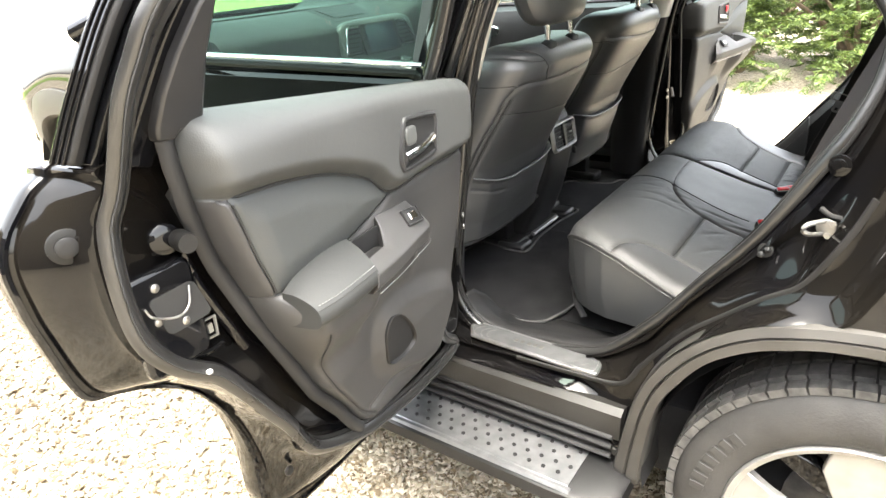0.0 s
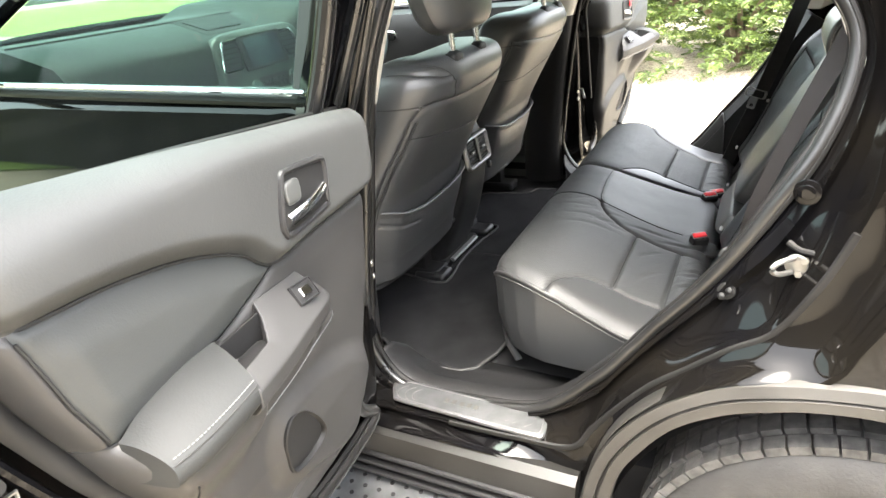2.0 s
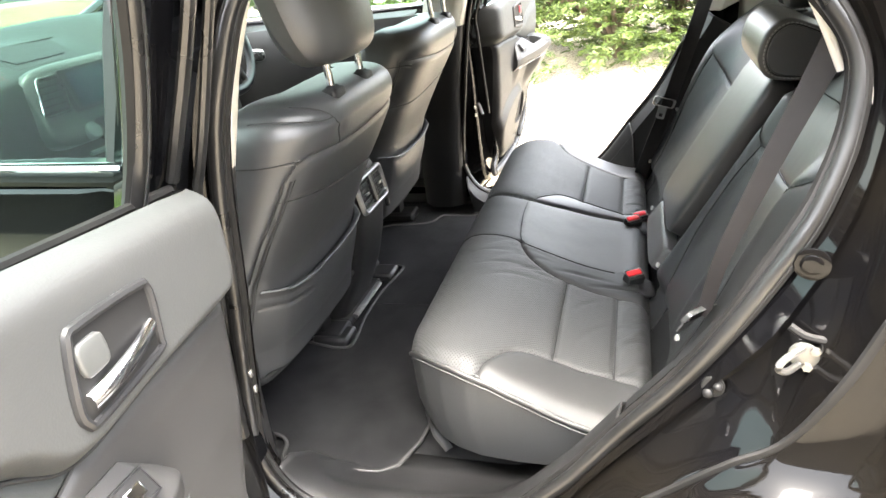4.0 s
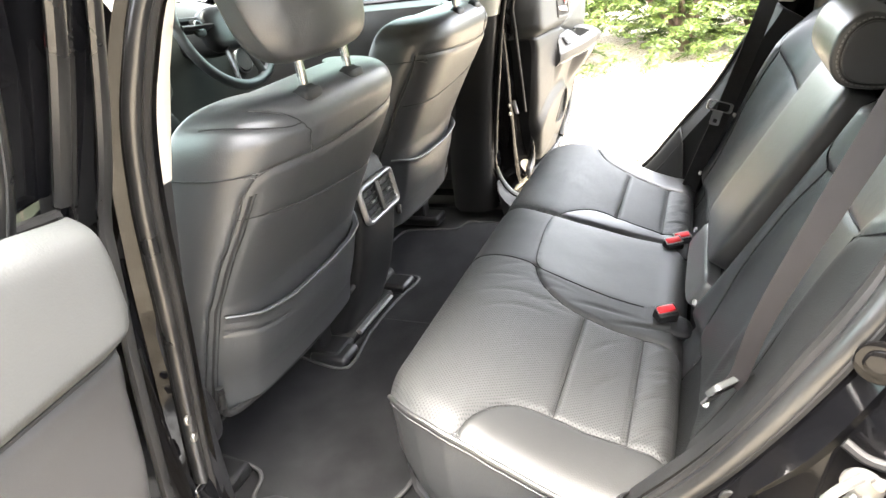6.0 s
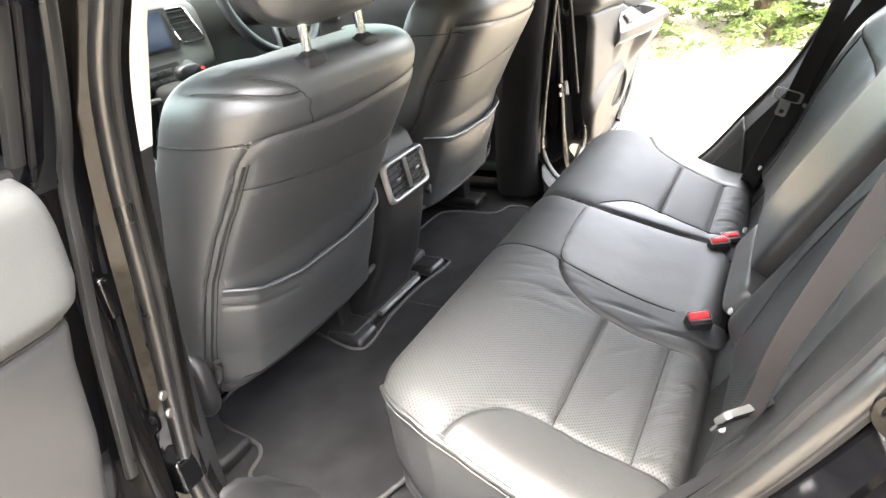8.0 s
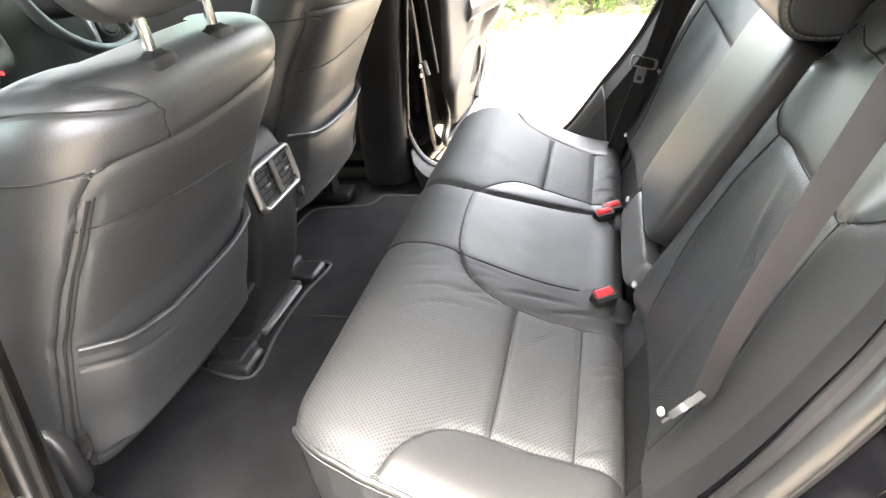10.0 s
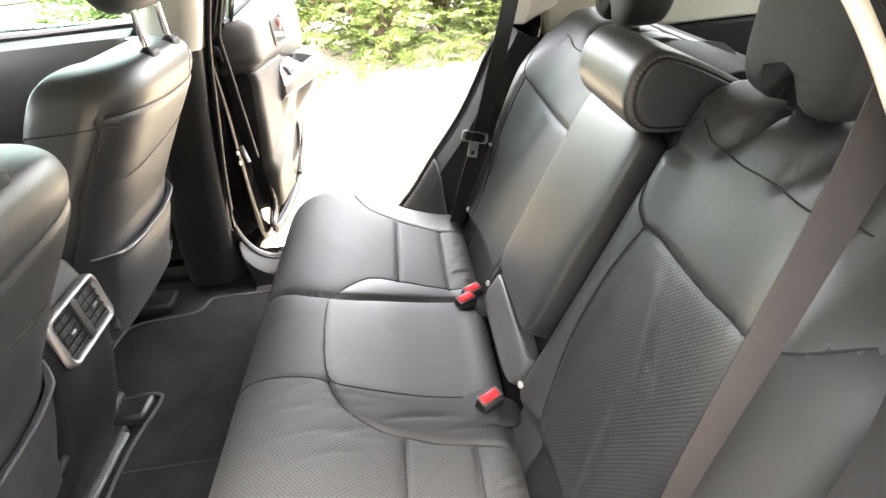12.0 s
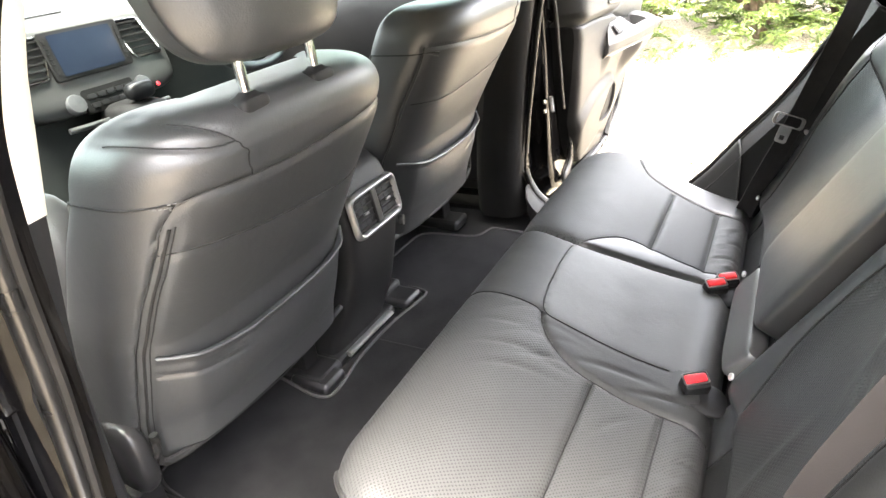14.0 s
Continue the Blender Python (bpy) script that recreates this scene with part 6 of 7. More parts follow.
    nn = .112 + .024 * smooth01((z - zup) / .03) - .035 * smooth01((z - 1.235) / .09) ** 1.5
    inspoly = T_INS + [(.80, 1.02), (.80, 1.192)] + T_UP[4:8][::-1]
    kband = int(np.argmin(np.abs(ucol - .962)))
    colno = np.tile(np.arange(len(ucol)), len(zrow))
    insr = inside(Q2, inspoly) & (colno < kband)
    nn += np.where(insr, .008 * smooth01(d / .05) * smooth01((kband - colno) / 9), 0)
    nn -= .005 * np.exp(-((colno - kband) / .8) ** 2) * inside(Q2, inspoly)
    nn -= .005 * np.exp(-(d / .004) ** 2) + .004 * np.exp(-d / .012) + .003 * np.exp(-(de / .0035) ** 2)
    # raised pocket shell and the bottle hole in it
    pock = curve([(.12, .80), (.19, .852), (.30, .885), (.38, .890), (.432, .862), (.452, .80), (.440, .735), (.405, .69), (.34, .645), (.26, .605), (.15, .60), (.08, .70)], 90, True)
    pin = inside(Q2, pock)
    pd = seam_gap(Q2, [[tuple(p) for p in pock[::3]] + [tuple(pock[0])]])
    nn += np.where(pin, .018 * smooth01(pd / .050), 0)
    hole = curve([(.414, .802), (.399, .838), (.367, .832), (.335, .798), (.308, .750), (.314, .728), (.357, .722), (.399, .738)], 70, True)
    nn -= .005 * np.exp(-(seam_gap(Q2, [[(.25, .635), (.33, .662), (.43, .64)]]) / .007) ** 2)
    # fairing under the armrest
    nn += .064 * smooth01((z - .83) / .14) * smooth01((1.03 - z) / .035) * smooth01((u - .45) / .06) * smooth01((.672 - u) / .03)
    nn += .022 * smooth01((z - .87) / .11) * smooth01((1.02 - z) / .03) * smooth01((u - .27) / .05) * smooth01((.52 - u) / .06)
    nn -= .095 * np.exp(-(np.maximum(np.minimum(el, (Zg - .575).ravel()), 0) / np.where(z > zup, .011, .0075)) ** 1.1)
    nn -= np.minimum(.030, np.maximum(nn - .012, 0)) * np.exp(-(np.maximum(ZT - Zg, 0).ravel() / .010) ** 1.1)
    foot = lambda c: np.interp(c, [.575, .66, .78, .93, 1.05], [-.070, -.056, -.030, -.010, 0])
    nn += foot(z)
    V = np.array([W(a, b, c) for a, b, c in zip(u, nn, z)])
    v, f = grid(V.reshape(len(zrow), len(ucol), 3))
    cz = Q2[f].mean(1)
    fu = cz[:, 1] > np.interp(cz[:, 0], tup[:, 0], tup[:, 1])
    fi = inside(cz, inspoly) & ~fu & (colno[f].max(1) <= kband)
    hf = inside(cz, [(.363 + (a - .363) * 1.04, .781 + (b - .781) * 1.04) for a, b in hole])
    up = part("upper_trim", faces_where(v, f, fu), DOOR_SKIN, door, "soft dark grey upper trim", smooth=60)
    part("leather_panel", faces_where(v, f, fi), DOOR_LEATHER, door, "black leather insert", smooth=60)
    fe = ~fu & (colno[f].max(1) <= 3)
    low = part("lower_trim", faces_where(v, f, ~fu & ~fi & ~hf & ~fe), DOOR_PLASTIC, door, "dark grey plastic lower trim", smooth=60)
    part("trim_edge", faces_where(v, f, fe), PLASTIC, door, "black return edge of the trim", smooth=60)
    hr_ = [W(.363 + (a - .363) * k, n_ + foot(b), .781 + (b - .781) * k) for k, n_ in ((1.09, .122), (1.08, .1298), (1.04, .1312), (.99, .1285), (.95, .110), (.90, .075), (.6, .068)) for a, b in hole]
    part("bottle_pocket", loft(np.array(hr_).reshape(7, -1, 3)), PLASTIC, door, "black bottle pocket", smooth=50)
    gr_ = [[W(.212 + r_ * math.cos(t_), n_ + foot(.702 + r_ * math.sin(t_)), .702 + 1.05 * r_ * math.sin(t_)) for t_ in np.linspace(0, 2 * math.pi, 48, endpoint=False)] for r_, n_ in ((.070, .105), (.070, .1195), (.0685, .1225), (.066, .1215), (.064, .1225), (.045, .1245), (.02, .1255))]
    part("speaker_grille", loft(gr_), DOOR_PLASTIC, door, "round dark grey loudspeaker grille", smooth=35)
    for ln, r in ((T_UP, .0021), (T_INS, .0018), (T_EDGE, .0013)):
        keep = [p for p in curve(ln, 90) if np.interp(p[1], zk, ul) + .004 < p[0] < np.interp(p[1], zk, ur) - .004]
        seam_on(Q2, V, keep, low, r, (0, sgn * .0026, 0))
    fin = [W(np.interp(a, zk, ur) + .006, .052 + .02 * smooth01((a - 1.1) / .18), a) for a in np.linspace(1.283, .62, 60)]
    part("edge_finisher", tube(fin, .013, 8, up=(0, 1, 0), flat=.7), PLASTIC, door, "black plastic edge finisher", smooth=50)
    kk_ = [i for i in range(len(zrow)) if 1.028 < Q2[i * len(ucol) + kband, 1] < 1.186]
    part("seam", tube(np.array([V[i * len(ucol) + kband] for i in kk_]) + np.array((0, sgn * .003, 0)), .0017, 6), SEAM, low)
    # armrest: wall edge, front edge, underside
    rows = []
    for t in np.linspace(0, 1, 22):
        wall = curve([(.500, .112, 1.052), (.56, .112, 1.055), (.62, .112, 1.046), (.657, .112, 1.030)], 22)[int(round(t * 21))]
        fr_ = curve([(.530, .193, 1.026), (.57, .194, 1.024), (.62, .189, 1.019), (.656, .176, 1.013)], 22)[int(round(t * 21))]
        sec = [wall, wall * .6 + fr_ * .4 + np.array((0, 0, .006)), wall * .2 + fr_ * .8 + np.array((0, 0, .004)), fr_ + np.array((0, 0, -.002)), fr_ + np.array((0, .003, -.010)), fr_ + np.array((0, .001, -.026)), fr_ + np.array((-.004, -.020, -.038)), np.array((wall[0] - .004, .105, wall[2] - .060))]
        rows.append([W(*p) for p in curve(sec, 26)])
    arm = part("armrest", loft(rows), DOOR_PAD, door, "padded black leather armrest", smooth=55)
    edge = [W(p[0], p[1] - .004, p[2] + .0035) for p in curve([(.531, .193, 1.026), (.57, .194, 1.024), (.62, .189, 1.019), (.654, .177, 1.0135)], 30)]
    stitches(np.array(edge), THREAD, arm)
    part("armrest_seam", tube(np.array(edge) + np.array((0, .004 * sgn, -.006)), .0013, 5), SEAM, arm)
    # switch panel: a block that runs on as a bar in front of the pull cup
    F_ = curve([(.270, .128, .998), (.30, .143, 1.003), (.36, .156, 1.006), (.44, .174, 1.010), (.535, .196, 1.022)], 40)
    B_ = np.array([(np.interp(s, [0, .1, .56, .60, 1], [.300, .318, .425, .452, .522]), np.interp(s, [0, .1, .54, .60, 1], [.112, .112, .114, .152, .172]), np.interp(s, [0, .1, .54, .60, 1], [1.035, 1.056, 1.062, 1.026, 1.036])) for s in np.linspace(0, 1, 40)])
    rows = []
    for a, b in zip(F_, B_):
        sec = [b, b * .5 + a * .5 + np.array((0, .0, .003)), a + np.array((0, -.001, .0)), a + np.array((0, .003, -.006)), a + np.array((0, .0, -.030)), a + np.array((0, -.014, -.044)), np.array((a[0] * .5 + b[0] * .5, .105, a[2] - .055)), b + np.array((0, -.006, -.035))]
        rows.append([W(*p) for p in sec])
    pan = part("switch_panel", loft(rows), DOOR_PLASTIC, door, "dark grey switch panel", smooth=32, bevel=0.002)
    part("pull_cup", moved(pad((0, 0, 0), (.080, .050, .040), 6, 6, 10, 30), Matrix.Translation(W(.468, .142, .995))), PLASTIC, pan, "black pull cup")
    part("cup_wall", moved(box((0, 0, 0), (.085, .004, .060)), Matrix.Translation(W(.465, .121, 1.018))), PLASTIC, pan)
    sw = Matrix.Translation(W(.336, .1345, 1.0325)) @ Matrix.Rotation(radians(sgn * -54), 4, 'X') @ Matrix.Rotation(radians(-6), 4, 'Z')
    part("switch_bezel", moved(box((0, 0, .001), (.046, .032, .005)), sw), PLASTIC, pan, bevel=0.001)
    part("switch_frame", moved(tube([(-.0215, -.0145, .0035), (.0215, -.0145, .0035), (.0215, .0145, .0035), (-.0215, .0145, .0035)], .0016, 6, True), sw), GREYPLASTIC, pan)
    part("window_switch", moved(box((.002, 0, .005), (.022, .015, .007)), sw), CHROME, pan, "window switch with a bright edge", bevel=0.002)
    part("trim_line", tube([W(*(p + np.array((0, .002, -.038)))) for p in F_], .0009, 6), ALLOY, pan, "thin bright edge line")
    # inside handle
    hm = Matrix.Translation(W(.288, .137, 1.170))
    hb = [(.060, -.040), (.062, -.020), (.046, .034), (.034, .040), (-.048, .032), (-.060, .020), (-.052, -.030), (-.044, -.040), (.046, -.046)]
    hc = curve(hb, 60, True)
    han = part("handle_bowl", moved(prism([tuple(p) for p in hc * .94], lambda p, q, r: (p, sgn * r, q), -.02, .0008), hm), PLASTIC, door, "black handle bowl")
    part("handle_surround", moved(tube([(p[0], 0, p[1]) for p in hc], .0050, 8, True, up=(0, 1, 0)), hm), GREYPLASTIC, han, "grey handle surround")
    part("handle_lever", moved(loft([[(.050 - t * .098, sgn * (.002 + .007 * math.sin(math.pi * t) + b), -.027 + .016 * t + a * (1 - .25 * t)) for a, b in ((-.009, -.003), (-.007, .003), (.0, .005), (.008, .003), (.010, -.003))] for t in np.linspace(0, 1, 16)]), hm), CHROME, han, "bright chrome release lever", smooth=60)
    part("lock_tab", moved(pad((.030, sgn * .002, .010), (.034, .008, .034), 5, 4, 10, 24), hm), BEZEL, han, "dull silver lock tab")
    if not near:
        part("lock_mark", moved(box((.014, sgn * .008, .016), (.016, .004, .022)), hm), RED, han, "red unlocked mark", bevel=0.001)
    # latch end
    part("latch_plate", prism(rr(.050, .075, .014), lambda p, q, r: W(.792 + p, r, 1.045 + q), .024, .044), PAINT, door, "black latch cover", bevel=0.006)
    part("latch_recess", prism(rr(.036, .030, .01), lambda p, q, r: W(.775 + p + q * .3, r, 1.055 + q), .040, .046), SEAM, door)
    part("latch_catch", tube(curve([W(.826, .046, 1.078), W(.820, .050, 1.064), W(.790, .054, 1.050), W(.768, .052, 1.056), W(.756, .046, 1.080)], 24), .0017, 8), STEEL, door, "bent steel latch edge")
    for a, b in ((.804, 1.098), (.812, 1.052), (.774, 1.034)):
        part("latch_bolt", disc(W(a, .044, b), (0, sgn, 0), .0062, .003, 16, .001), STEEL, door, "zinc-plated screw")
    part("child_lock", moved(joined(tube([(-.010, 0, -.016), (.012, 0, -.014), (.010, 0, .016), (-.012, 0, .014)], .0026, 6, True, up=(0, 1, 0)), box((0, 0, 0), (.008, .005, .014))), Matrix.Translation(W(.738, .040, 1.0))), STEEL, door, "child lock surround")
    part("bump_stop", disc(W(.752, .045, 1.147), (.25, sgn, 0), .0145, .030, 24), RUBBER, door, "dark rubber bump stop")
    part("stop_bracket", disc(W(.764, .030, 1.150), (.2, sgn, 0), .022, .010, 24, .003), PAINT, door)
    part("stiffener", tube(curve([W(.742, .030, 1.12), W(.735, .034, 1.07), W(.705, .034, .99), W(.680, .030, .93)], 24), .007, 8), PAINT, door, "pressed stiffening rib")
    part("stiffener", tube(curve([W(.835, .022, 1.10), W(.832, .026, 1.04), W(.800, .028, .992), W(.755, .026, .962), W(.71, .02, .955)], 24), .006, 8), PAINT, door)
    part("grommet", disc(W(.870, .002, 1.18), (.3, sgn, 0), .022, .006, 24), RUBBER, door, "round black grommet")
    part("grommet_centre", disc(W(.872, .008, 1.18), (.3, sgn, 0), .013, .004, 20), PLASTIC, door)
    part("trim_clip", pad(W(.772, .062, .952), (.008, .008, .006), 4, 4, 8, 16), WHITE, door, "small white clip")
    part("drain_plug", disc(W(.862, -.050, .965), (0, sgn, 0), .008, .003, 12), RUBBER, door)
    part("lower_plug", disc(W(.615, -.02, .60), (0, sgn, 0), .010, .006, 14), RUBBER, door)
    part("outer_handle", tube(curve([W(.62, -.122, 1.12), W(.65, -.155, 1.125), W(.76, -.155, 1.13), W(.79, -.120, 1.13)], 24), .012, 8), PAINT, door)
    for zz in (.70, 1.02):
        part("hinge", box(W(-.062, -.035, zz), (.05, .05, .06)), PAINT, door, bevel=0.006)
    for zz in (.855, .885):
        part("hinge_bolt", disc(W(-.030, .034, zz), (-.3, sgn, 0), .007, .005, 12), STEEL, door)
    if not near:
        part("check_arm", tube([W(.03, .03, .885), W(-.06, .075, .865)], .006, 6, flat=.5), STEEL, door, "steel check arm")
    part("belt_seal", tube([W(.045, .060, 1.226), W(.40, .060, 1.266), W(.70, .060, 1.296)], .007, 8), RUBBER, door, "black window wiper seal")
    return door


OPEN = 84.4
rear_door(pose(-.80, .05, 0, 0, 0, -OPEN), 1, "open rear door with dark grey and black leather trim, seen from inside", True)
rear_door(pose(-.80, 2 * YC - .05, 0, 0, 0, OPEN), -1, "open rear door on the far side with black trim", False)

# ---- front doors, shut ----
for sgn, lab in ((1, "shut black front passenger door with a chrome waistline strip"), (-1, "shut black driver's door with dark inner trim")):
    f = (lambda q: q) if sgn > 0 else mirror
    fd = thing("front_door", (-1.4, .03 if sgn > 0 else 2 * YC - .03, .5), lab, "car door", "front doors")
    sk = []
    for x in np.linspace(-2.02, -.80 if sgn > 0 else -.925, 14):
        sk.append([(x, .012 - .03 * math.sin(math.pi * t) + .03 * t, .50 + (1.262 - .50 + .012 * (-x - .9)) * t) for t in np.linspace(0, 1, 12)])
    part("door_skin", f(grid(np.array(sk))), PAINT, fd, "glossy black door skin", solid=0.02)
    part("belt_chrome", f(tube([(-2.0, .0, 1.292), (-1.5, .0, 1.278), (-.79, .010, 1.258)], .010, 8, flat=.6)), CHROME, fd, "chrome waistline strip")
    part("belt_seal", f(tube([(-2.0, .012, 1.272), (-1.5, .012, 1.256), (-.79, .024, 1.236)], .010, 8)), RUBBER, fd)
    gl = [(-2.0, 1.285), (-.835, 1.258), (-.815, 1.50), (-1.0, 1.57), (-1.45, 1.55)]
    g = part("window_glass", f(sheet(gl, lambda p, q, r: (p, .03 + (q - 1.26) * .45 + r, q))), GLASS, fd, "faintly green window glass")
    g.visible_shadow = False
    part("window_frame", f(tube(curve([(-2.05, .03, 1.28), (-1.45, .16, 1.565), (-1.0, .18, 1.585), (-.79, .15, 1.52)], 40), .022, 8)), PAINT, fd, "black window frame")
    part("rear_sash", f(prism([(-.842, 1.225), (-.782, 1.225), (-.768, 1.36), (-.745, 1.55), (-.815, 1.55), (-.828, 1.40)], lambda p, q, r: (p, .030 + max(0, q - 1.26) * .45 + r, q), -.012, .012)), PLASTIC, fd, "black panel at the rear of the window frame", bevel=0.004)
    # inner trim
    tr = []
    for x in np.linspace(-2.0, -.95, 20):
        tr.append([(x, y, z) for y, z in ((.06, .56), (.115, .62), (.12, .80), (.125, .90), (.14, .96), (.135, 1.06), (.135, 1.18), (.115, 1.235), (.07, 1.25))])
    part("inner_trim", f(grid(np.array(tr))), GREYPLASTIC, fd, "dark inner door trim", smooth=40, solid=0.004)
    part("armrest", f(pad((-1.38, .165, .965), (.50, .09, .06), 5, 3, 12, 32)), GREYPLASTIC, fd)
    part("door_handle", f(moved(pad((0, 0, 0), (.10, .02, .05), 3, 3, 10, 28), pose(-1.62, .135, 1.15))), CHROME, fd, "chrome inside handle")
    for k in range(4):
        part("window_switch", f(box((-1.52 + k * .045, .175, .998), (.026, .018, .010))), PLASTIC, fd, bevel=0.002)
    part("outer_handle", f(tube(curve([(-1.20, -.005, 1.08), (-1.17, -.045, 1.085), (-1.02, -.045, 1.09), (-.99, -.0, 1.09)], 20), .012, 8)), PAINT, fd)
    mr = part("door_mirror", f(pad((-1.78, -.085, 1.37), (.12, .18, .14), 3.2, 3.2, 14, 36)), PAINT, fd, "black door mirror")
    part("mirror_glass", f(prism(rr(.075, .052, .025), lambda p, q, r: (-1.722 + r, -.085 + p, 1.37 + q), 0, .004)), CHROME, mr)
    part("mirror_foot", f(tube([(-1.79, -.03, 1.32), (-1.80, .02, 1.30)], .03, 8)), PLASTIC, mr)

# ---- dashboard ----
dash = thing("dashboard", (-1.9, YC, .8), "dark dashboard with a central screen, vents and chrome-edged controls", "dashboard")
ds = [(-1.60, .78), (-1.70, .95), (-1.71, 1.06), (-1.70, 1.17), (-1.70, 1.255), (-1.73, 1.286), (-1.92, 1.336), (-2.15, 1.340), (-2.36, 1.33), (-2.36, .78)]
rows = []
for y in np.linspace(.17, 2 * YC - .17, 40):
    k = math.exp(-((y - 1.27) / .17) ** 4)
    rows.append([(x + .02 * math.cos((y - YC) * 3), y, z + .05 * k * (1 if 1.2 < z else 0)) for x, z in ds])
part("dash_body", loft(rows), DASHGREY, dash, "soft dark grey dash", smooth=50)
cm = pose(-1.665, .885, 1.20, 0, -14, 0)
part("control_panel", moved(pad((-.035, 0, -.01), (.09, .44, .22), 7, 6, 14, 48), cm), BEZEL, dash, "silver-grey centre stack", smooth=60)
part("screen_frame", moved(prism(rr(.108, .058, .008), lambda p, q, r: (r, -.012 + p, .018 + q), .008, .018), cm), PLASTIC, dash, bevel=0.002)
part("screen", moved(prism(rr(.084, .048, .003), lambda p, q, r: (r, -.012 + p, .018 + q), .018, .020), cm), SCREEN, dash, "dark glossy screen")
for s in (-1, 1):
    part("vent_surround", moved(tube([(.012, -.012 + s * .155 + p - s * .35 * (q + .02), .02 + q) for p, q in rr(.042, .048, .012)], .004, 8, True, up=(1, 0, 0)), cm), CHROME, dash, "silver vent surround")
    for k in range(6):
        part("vent_slat", moved(box((.010, -.012 + s * .155 - s * .35 * (-.02 + k * .016), -.02 + k * .016), (.014, .078, .004)), cm), PLASTIC, dash)
    part("climate_knob", moved(disc((.0, -.005 + s * .098, -.098), (1, 0, .15), .024, .02, 28), cm), ALLOY, dash, "silver climate knob")
    for k in range(7):
        part("screen_button", moved(box((.019, -.012 + s * .097, -.018 + k * .012), (.003, .008, .008)), cm), GREYPLASTIC, dash)
part("climate_panel", moved(prism(rr(.075, .030, .008), lambda p, q, r: (r, -.005 + p, -.098 + q), -.004, .010), cm), PLASTIC, dash, bevel=0.002)
for r in range(2):
    for k in range(5):
        part("climate_button", moved(box((.012, -.055 + k * .026, -.088 - r * .022), (.004, .021, .012)), cm), GREYPLASTIC, dash, bevel=0.001)
part("lower_trim", moved(tube([(.012, -.15, -.15), (.022, 0, -.155), (.012, .15, -.15)], .007, 8), cm), ALLOY, dash, "silver trim strip")
rec = [(-1.914, .735), (-1.926, .87), (-1.914, 1.02), (-1.742, .938), (-1.738, .72)]
dz = lambda p: 1.286 + .263 * (-1.73 - p)
hood = part("display_recess", prism(rec, lambda p, q, r: (p, q, dz(p) + r), -.004, .006), PLASTIC, dash, "dark display recess in the dash top", bevel=0.003)
part("display_glass", prism([(-1.89, .76), (-1.90, .87), (-1.89, .985), (-1.775, .92), (-1.772, .755)], lambda p, q, r: (p, q, dz(p) + r), .006, .009), PLASTIC, hood)
part("dash_break", tube([(-1.96 + .02 * math.cos((y - YC) * 3), y, 1.340) for y in np.linspace(.2, 1.58, 30)], .003, 6), SEAM, dash)
for y in (.36, 1.50):
    part("side_vent", disc((-1.70, y, 1.13), (1, 0, .2), .045, .02, 28), PLASTIC, dash)
    part("side_vent_ring", tube([(-1.682, y + .045 * math.cos(a), 1.133 + .045 * math.sin(a)) for a in np.linspace(0, 2 * math.pi, 32, endpoint=False)], .005, 8, True, up=(1, 0, 0)), ALLOY, dash, "silver vent ring")

lever = thing("gear_lever", (-1.58, .92, 1.0), "grey gear lever on the centre console", "gear lever")
part("lever_base", pad((-1.58, .90, 1.03), (.16, .13, .12), 5, 4, 12, 36), PLASTIC, lever, "black gear console")
part("lever_knob", pad((-1.55, .905, 1.115), (.045, .075, .045), 3, 3, 12, 30), GREYPLASTIC, lever, "smooth grey knob")
part("lever_stem", tube([(-1.57, .90, 1.06), (-1.555, .905, 1.11)], .014, 10), PLASTIC, lever)
part("hazard_button", disc((-1.60, 1.0, 1.105), (1, 0, .5), .006, .004, 16), RED, lever, "red start button")

# ---- steering wheel ----
swm = pose(-1.53, 1.258, 1.268, 0, -22, 0)
stw = thing("steering_wheel", (-1.55, 1.275, 1.1), "dark leather steering wheel with silver spokes", "steering wheel")
part("rim", moved(tube([(0, .185 * math.cos(a), .185 * math.sin(a)) for a in np.linspace(0, 2 * math.pi, 72, endpoint=False)], .0155, 12, True, up=(1, 0, 0)), swm), LEATHER, stw, "dark leather rim")
part("hub_pad", moved(pad((-.01, 0, .0), (.07, .17, .14), 3.2, 3, 14, 40), swm), GREYPLASTIC, stw, "grey airbag pad")
for s in (-1, 1):
    part("spoke", moved(tube(curve([(0, s * .06, .01), (.006, s * .12, .012), (0, s * .178, .02)], 12), [.024] * 12, 10, flat=.45), swm), GREYPLASTIC, stw)
    part("button_pod", moved(pad((.014, s * .118, .012), (.014, .050, .055), 3, 3, 10, 28), swm), PLASTIC, stw, "black button pod")
    part("button_ring", moved(tube([(.022, s * .118 + .014 * math.cos(a), .016 + .014 * math.sin(a)) for a in np.linspace(0, 6.283, 20, endpoint=False)], .0028, 6, True, up=(1, 0, 0)), swm), ALLOY, stw)
    part("lower_spoke", moved(tube(curve([(.002, s * .035, -.05), (.004, s * .05, -.11), (0, s * .062, -.172)], 12), .012, 10, flat=.5), swm), ALLOY, stw, "silver lower spoke")
part("column_stalk", tube(curve([(-1.56, 1.20, 1.30), (-1.55, 1.09, 1.31), (-1.54, 1.03, 1.32)], 12), .011, 8), PLASTIC, stw, "wiper stalk")
part("column_shroud", pad((-1.62, 1.275, 1.24), (.22, .12, .12), 3, 3, 12, 30), PLASTIC, stw)

# ---- shrubs beyond the drive ----


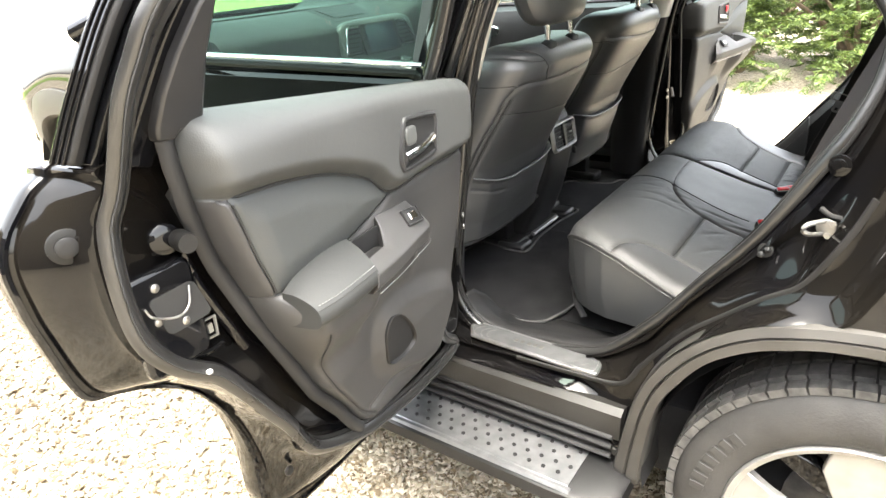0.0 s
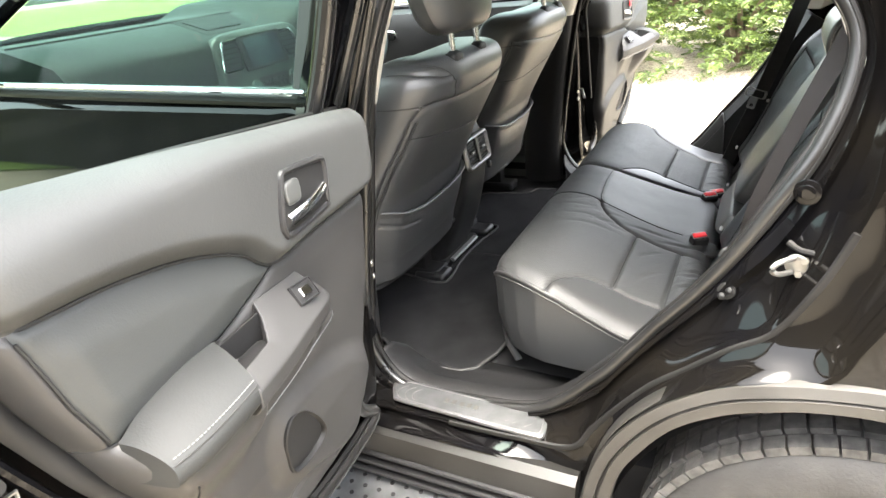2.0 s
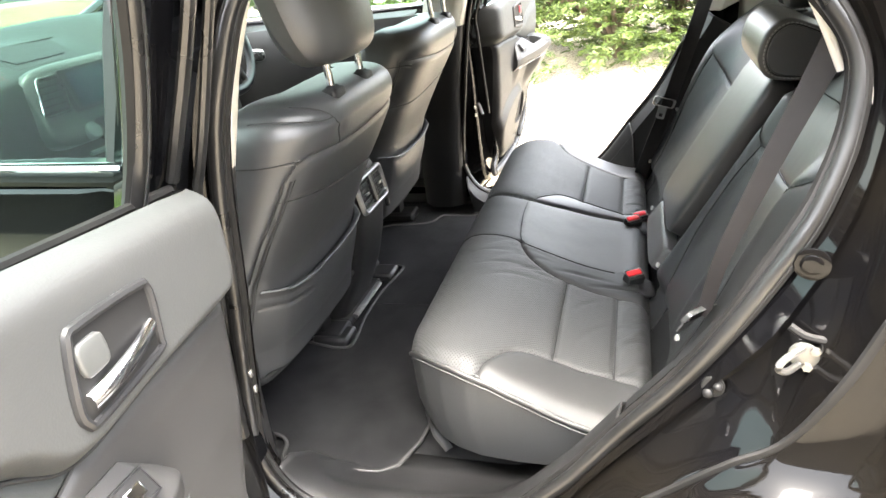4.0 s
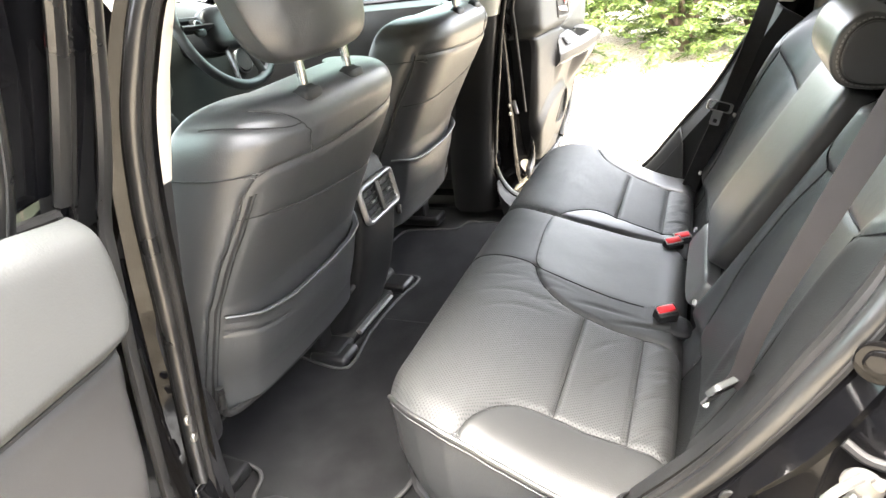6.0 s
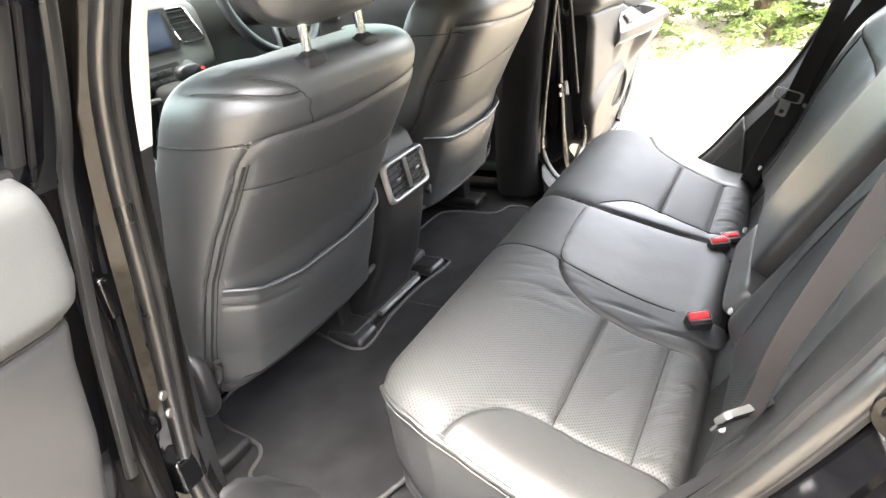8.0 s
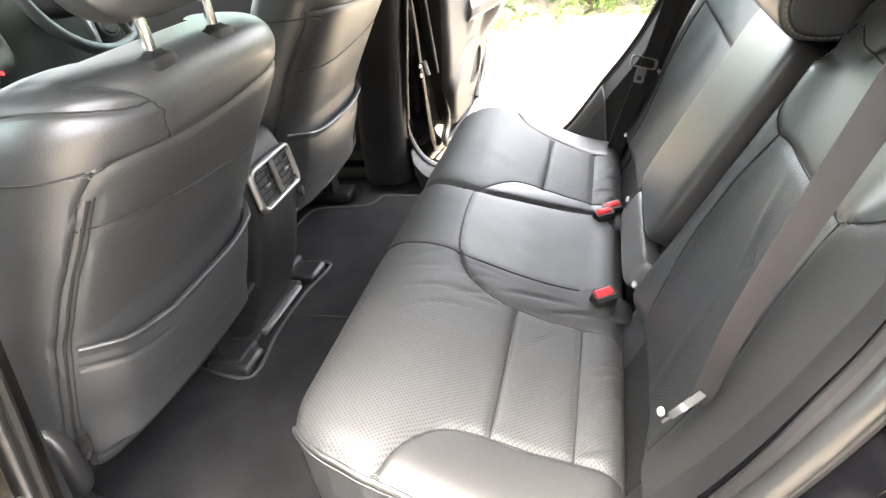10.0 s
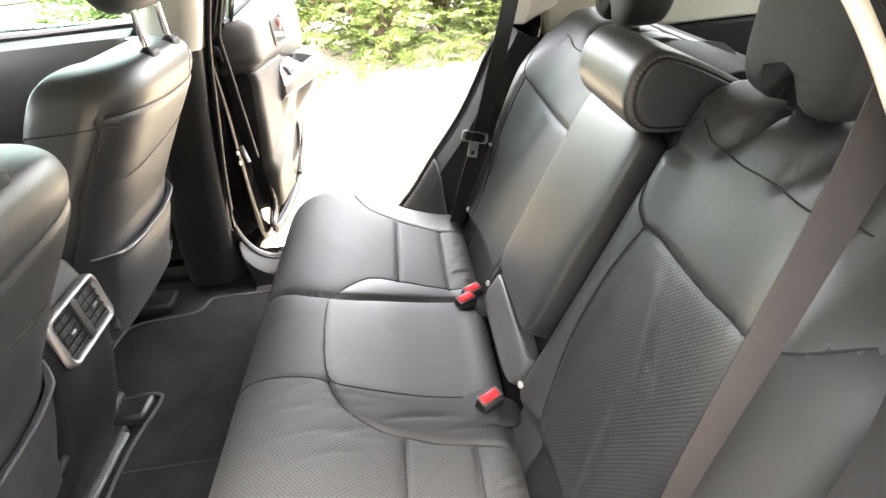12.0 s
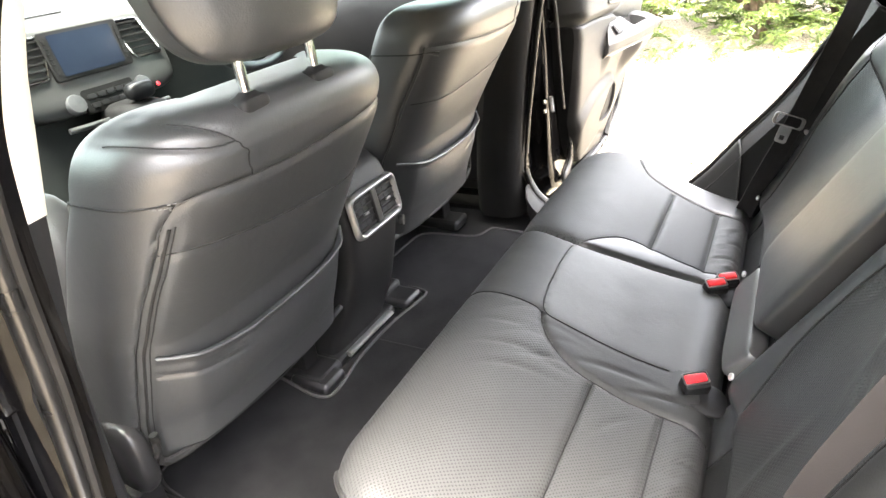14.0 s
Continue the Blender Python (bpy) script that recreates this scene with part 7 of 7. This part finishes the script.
def juniper(name, m, seed, sx, sy, h, label):
    """A spreading conifer: limbs, and sprays of small pointed leaves in drooping tiers."""
    rng = np.random.default_rng(seed)
    sh = thing(name, m=m, label=label, category="shrub", group="junipers along the drive")
    for k in range(7):
        a = rng.uniform(0, 6.28)
        r = rng.uniform(.4, .8)
        part("limb", tube(curve([(0, 0, .0), (.3 * r * sx * math.cos(a), .3 * r * sy * math.sin(a), .35 * h), (r * sx * math.cos(a), r * sy * math.sin(a), .72 * h)], 12), np.linspace(.045, .008, 12), 7), BARK, sh)
    verts, faces = [], []
    for c in range(560):
        a = rng.uniform(0, 2 * math.pi)
        e = rng.uniform(0, 1) ** .8
        rad = math.sqrt(max(0.0, 1 - e ** 2.2)) * rng.uniform(.55, 1.05)
        at = np.array((sx * rad * math.cos(a), sy * rad * math.sin(a), h * e * rng.uniform(.85, 1.08) + .06))
        out = np.array((math.cos(a + rng.normal(0, .5)), math.sin(a + rng.normal(0, .5)), .10 + .45 * e + rng.normal(0, .18)))
        out /= np.linalg.norm(out)
        wide = np.cross(out, (rng.normal(0, .35), rng.normal(0, .35), 1.0))
        wide /= np.linalg.norm(wide)
        reach = rng.uniform(.22, .42)
        twigs = 15
        for k in range(twigs):
            w_ = k / (twigs - 1)
            for sd in (-1, 1):
                root = at + out * reach * w_ - np.array((0, 0, .16 * reach * w_ * w_))
                d = out * rng.uniform(.7, 1.0) + wide * sd * rng.uniform(.35, .75)
                d[2] -= .18 + rng.normal(0, .12)
                d /= np.linalg.norm(d)
                ln = (.13 - .07 * w_) * rng.uniform(.7, 1.2)
                for q in (0, 1):
                    base = root + d * ln * .45 * q
                    dd_ = d + rng.normal(0, .22, 3)
                    dd_ /= np.linalg.norm(dd_)
                    side = np.cross(dd_, rng.normal(0, 1, 3))
                    side /= np.linalg.norm(side) + 1e-9
                    w = rng.uniform(.005, .0095)
                    l2 = ln * rng.uniform(.5, .75)
                    i = len(verts)
                    verts += [base - side * w * .4, base + side * w * .4, base + dd_ * l2 * .55 + side * w, base + dd_ * l2, base + dd_ * l2 * .55 - side * w]
                    faces += [(i, i + 1, i + 2, i + 3, i + 4)]
    part("foliage", (np.array(verts), faces), FOLIAGE, sh, "bright yellow-green sprays", kind="stuff")
    return sh


jA = juniper("juniper", pose(-1.6, 7.35, 0), 11, 1.5, 1.15, 1.25, "spreading bright green juniper at the edge of the gravel")
jB = juniper("juniper", pose(.9, 7.55, 0), 12, 1.6, 1.3, 1.45, "spreading bright green juniper at the edge of the gravel")
for ob, m in ((jA, pose(2.9, 7.6, 0, 0, 0, 140)), (jA, pose(-.4, 9.3, .1, 0, 0, 220)), (jB, pose(2.2, 9.6, .1, 0, 0, 20)), (jB, pose(4.2, 10.4, .1, 0, 0, 80)), (jA, pose(4.9, 8.8, 0, 0, 0, 10)), (jB, pose(-.4, 7.2, 0, 0, 0, 200)), (jB, pose(-2.9, 7.9, 0, 0, 0, 100)), (jA, pose(.3, 8.4, .05, 0, 0, 60)), (jA, pose(1.9, 8.1, 0, 0, 0, 300))):
    copy_thing(ob, m)

# ---- other parked cars ----


def parked_car(m, paint, label):
    c = thing("parked_car", m=m, label=label, category="car", group="other parked cars")
    st = [(-2.15, .45, .70, .62), (-2.05, .35, .84, .78), (-1.75, .28, .95, .86), (-1.0, .25, 1.02, .89), (-.4, .25, 1.04, .90), (.6, .25, 1.06, .90), (1.6, .25, 1.04, .88), (2.0, .32, .98, .82), (2.15, .5, .9, .70)]
    rows = []
    for x, z0, z1, w in st:
        rows.append([(x, w * s * (1 - .12 * max(0, t) ** 3), (z0 + z1) / 2 + (z1 - z0) / 2 * t) for s, t in [(math.cos(a) and np.sign(math.cos(a)) * abs(math.cos(a)) ** .4, np.sign(math.sin(a)) * abs(math.sin(a)) ** .4) for a in np.linspace(.01, 2 * math.pi + .01, 40, endpoint=False)]])
    part("body", loft(rows), paint, c, smooth=50)
    ca = [(-.50, 1.03, .80), (.1, 1.46, .64), (.7, 1.56, .64), (1.4, 1.53, .62), (1.98, 1.05, .74)]
    rows = [[(x, YC * 0 + w * s, 1.0 + (z - 1.0) * (1 - .05 * abs(s) ** 4)) for s in np.linspace(-1, 1, 14)] for x, z, w in ca]
    part("cabin_roof", grid(np.array(rows)), paint, c, solid=0.03)
    for s in (-1, 1):
        win = [(-.38, 1.05), (.12, 1.42), (.7, 1.50), (1.38, 1.47), (1.82, 1.08)]
        part("side_window", prism(win, lambda p, q, r: (p, s * (.84 - (q - 1.0) * .42 + r), q), 0, .01), SCREEN, c, "dark side windows")
        for x in (-1.32, 1.32):
            w = part("wheel", disc((x, s * .80, .34), (0, s, 0), .335, .10, 40), TYRE, c)
            part("rim", disc((x, s * .885, .34), (0, s, 0), .225, .025, 32), ALLOY, w)
            for k in range(5):
                a = 2 * math.pi * k / 5
                part("spoke_gap", moved(prism([(.06, -.02), (.19, -.05), (.19, .05), (.06, .02)], lambda p, q, r: (p, s * r, q), 0, .006), Matrix.Translation((x, s * .908, .34)) @ Matrix.Rotation(a, 4, 'Y')), PLASTIC, w)
            part("arch_trim", tube([(x + .40 * math.cos(a), s * .885, .36 + .40 * math.sin(a)) for a in np.linspace(-.1, math.pi + .1, 28)], .035, 8, flat=.5, up=(0, 1, 0)), CLADDING, c, "grey wheel arch trim")
    return c


SILVER = surface("silver_car_paint", (0.42, 0.42, 0.43), (0.48, 0.48, 0.49), 0.25, metal=0.6, coat=0.5, bump=0.0)
parked_car(pose(-13.2, 23.6, 0, 0, 0, 15), SILVER, "silver car parked at the far end of the drive")
parked_car(pose(-8.4, 21.4, 0, 0, 0, 20), SILVER, "silver car parked at the far end of the drive")
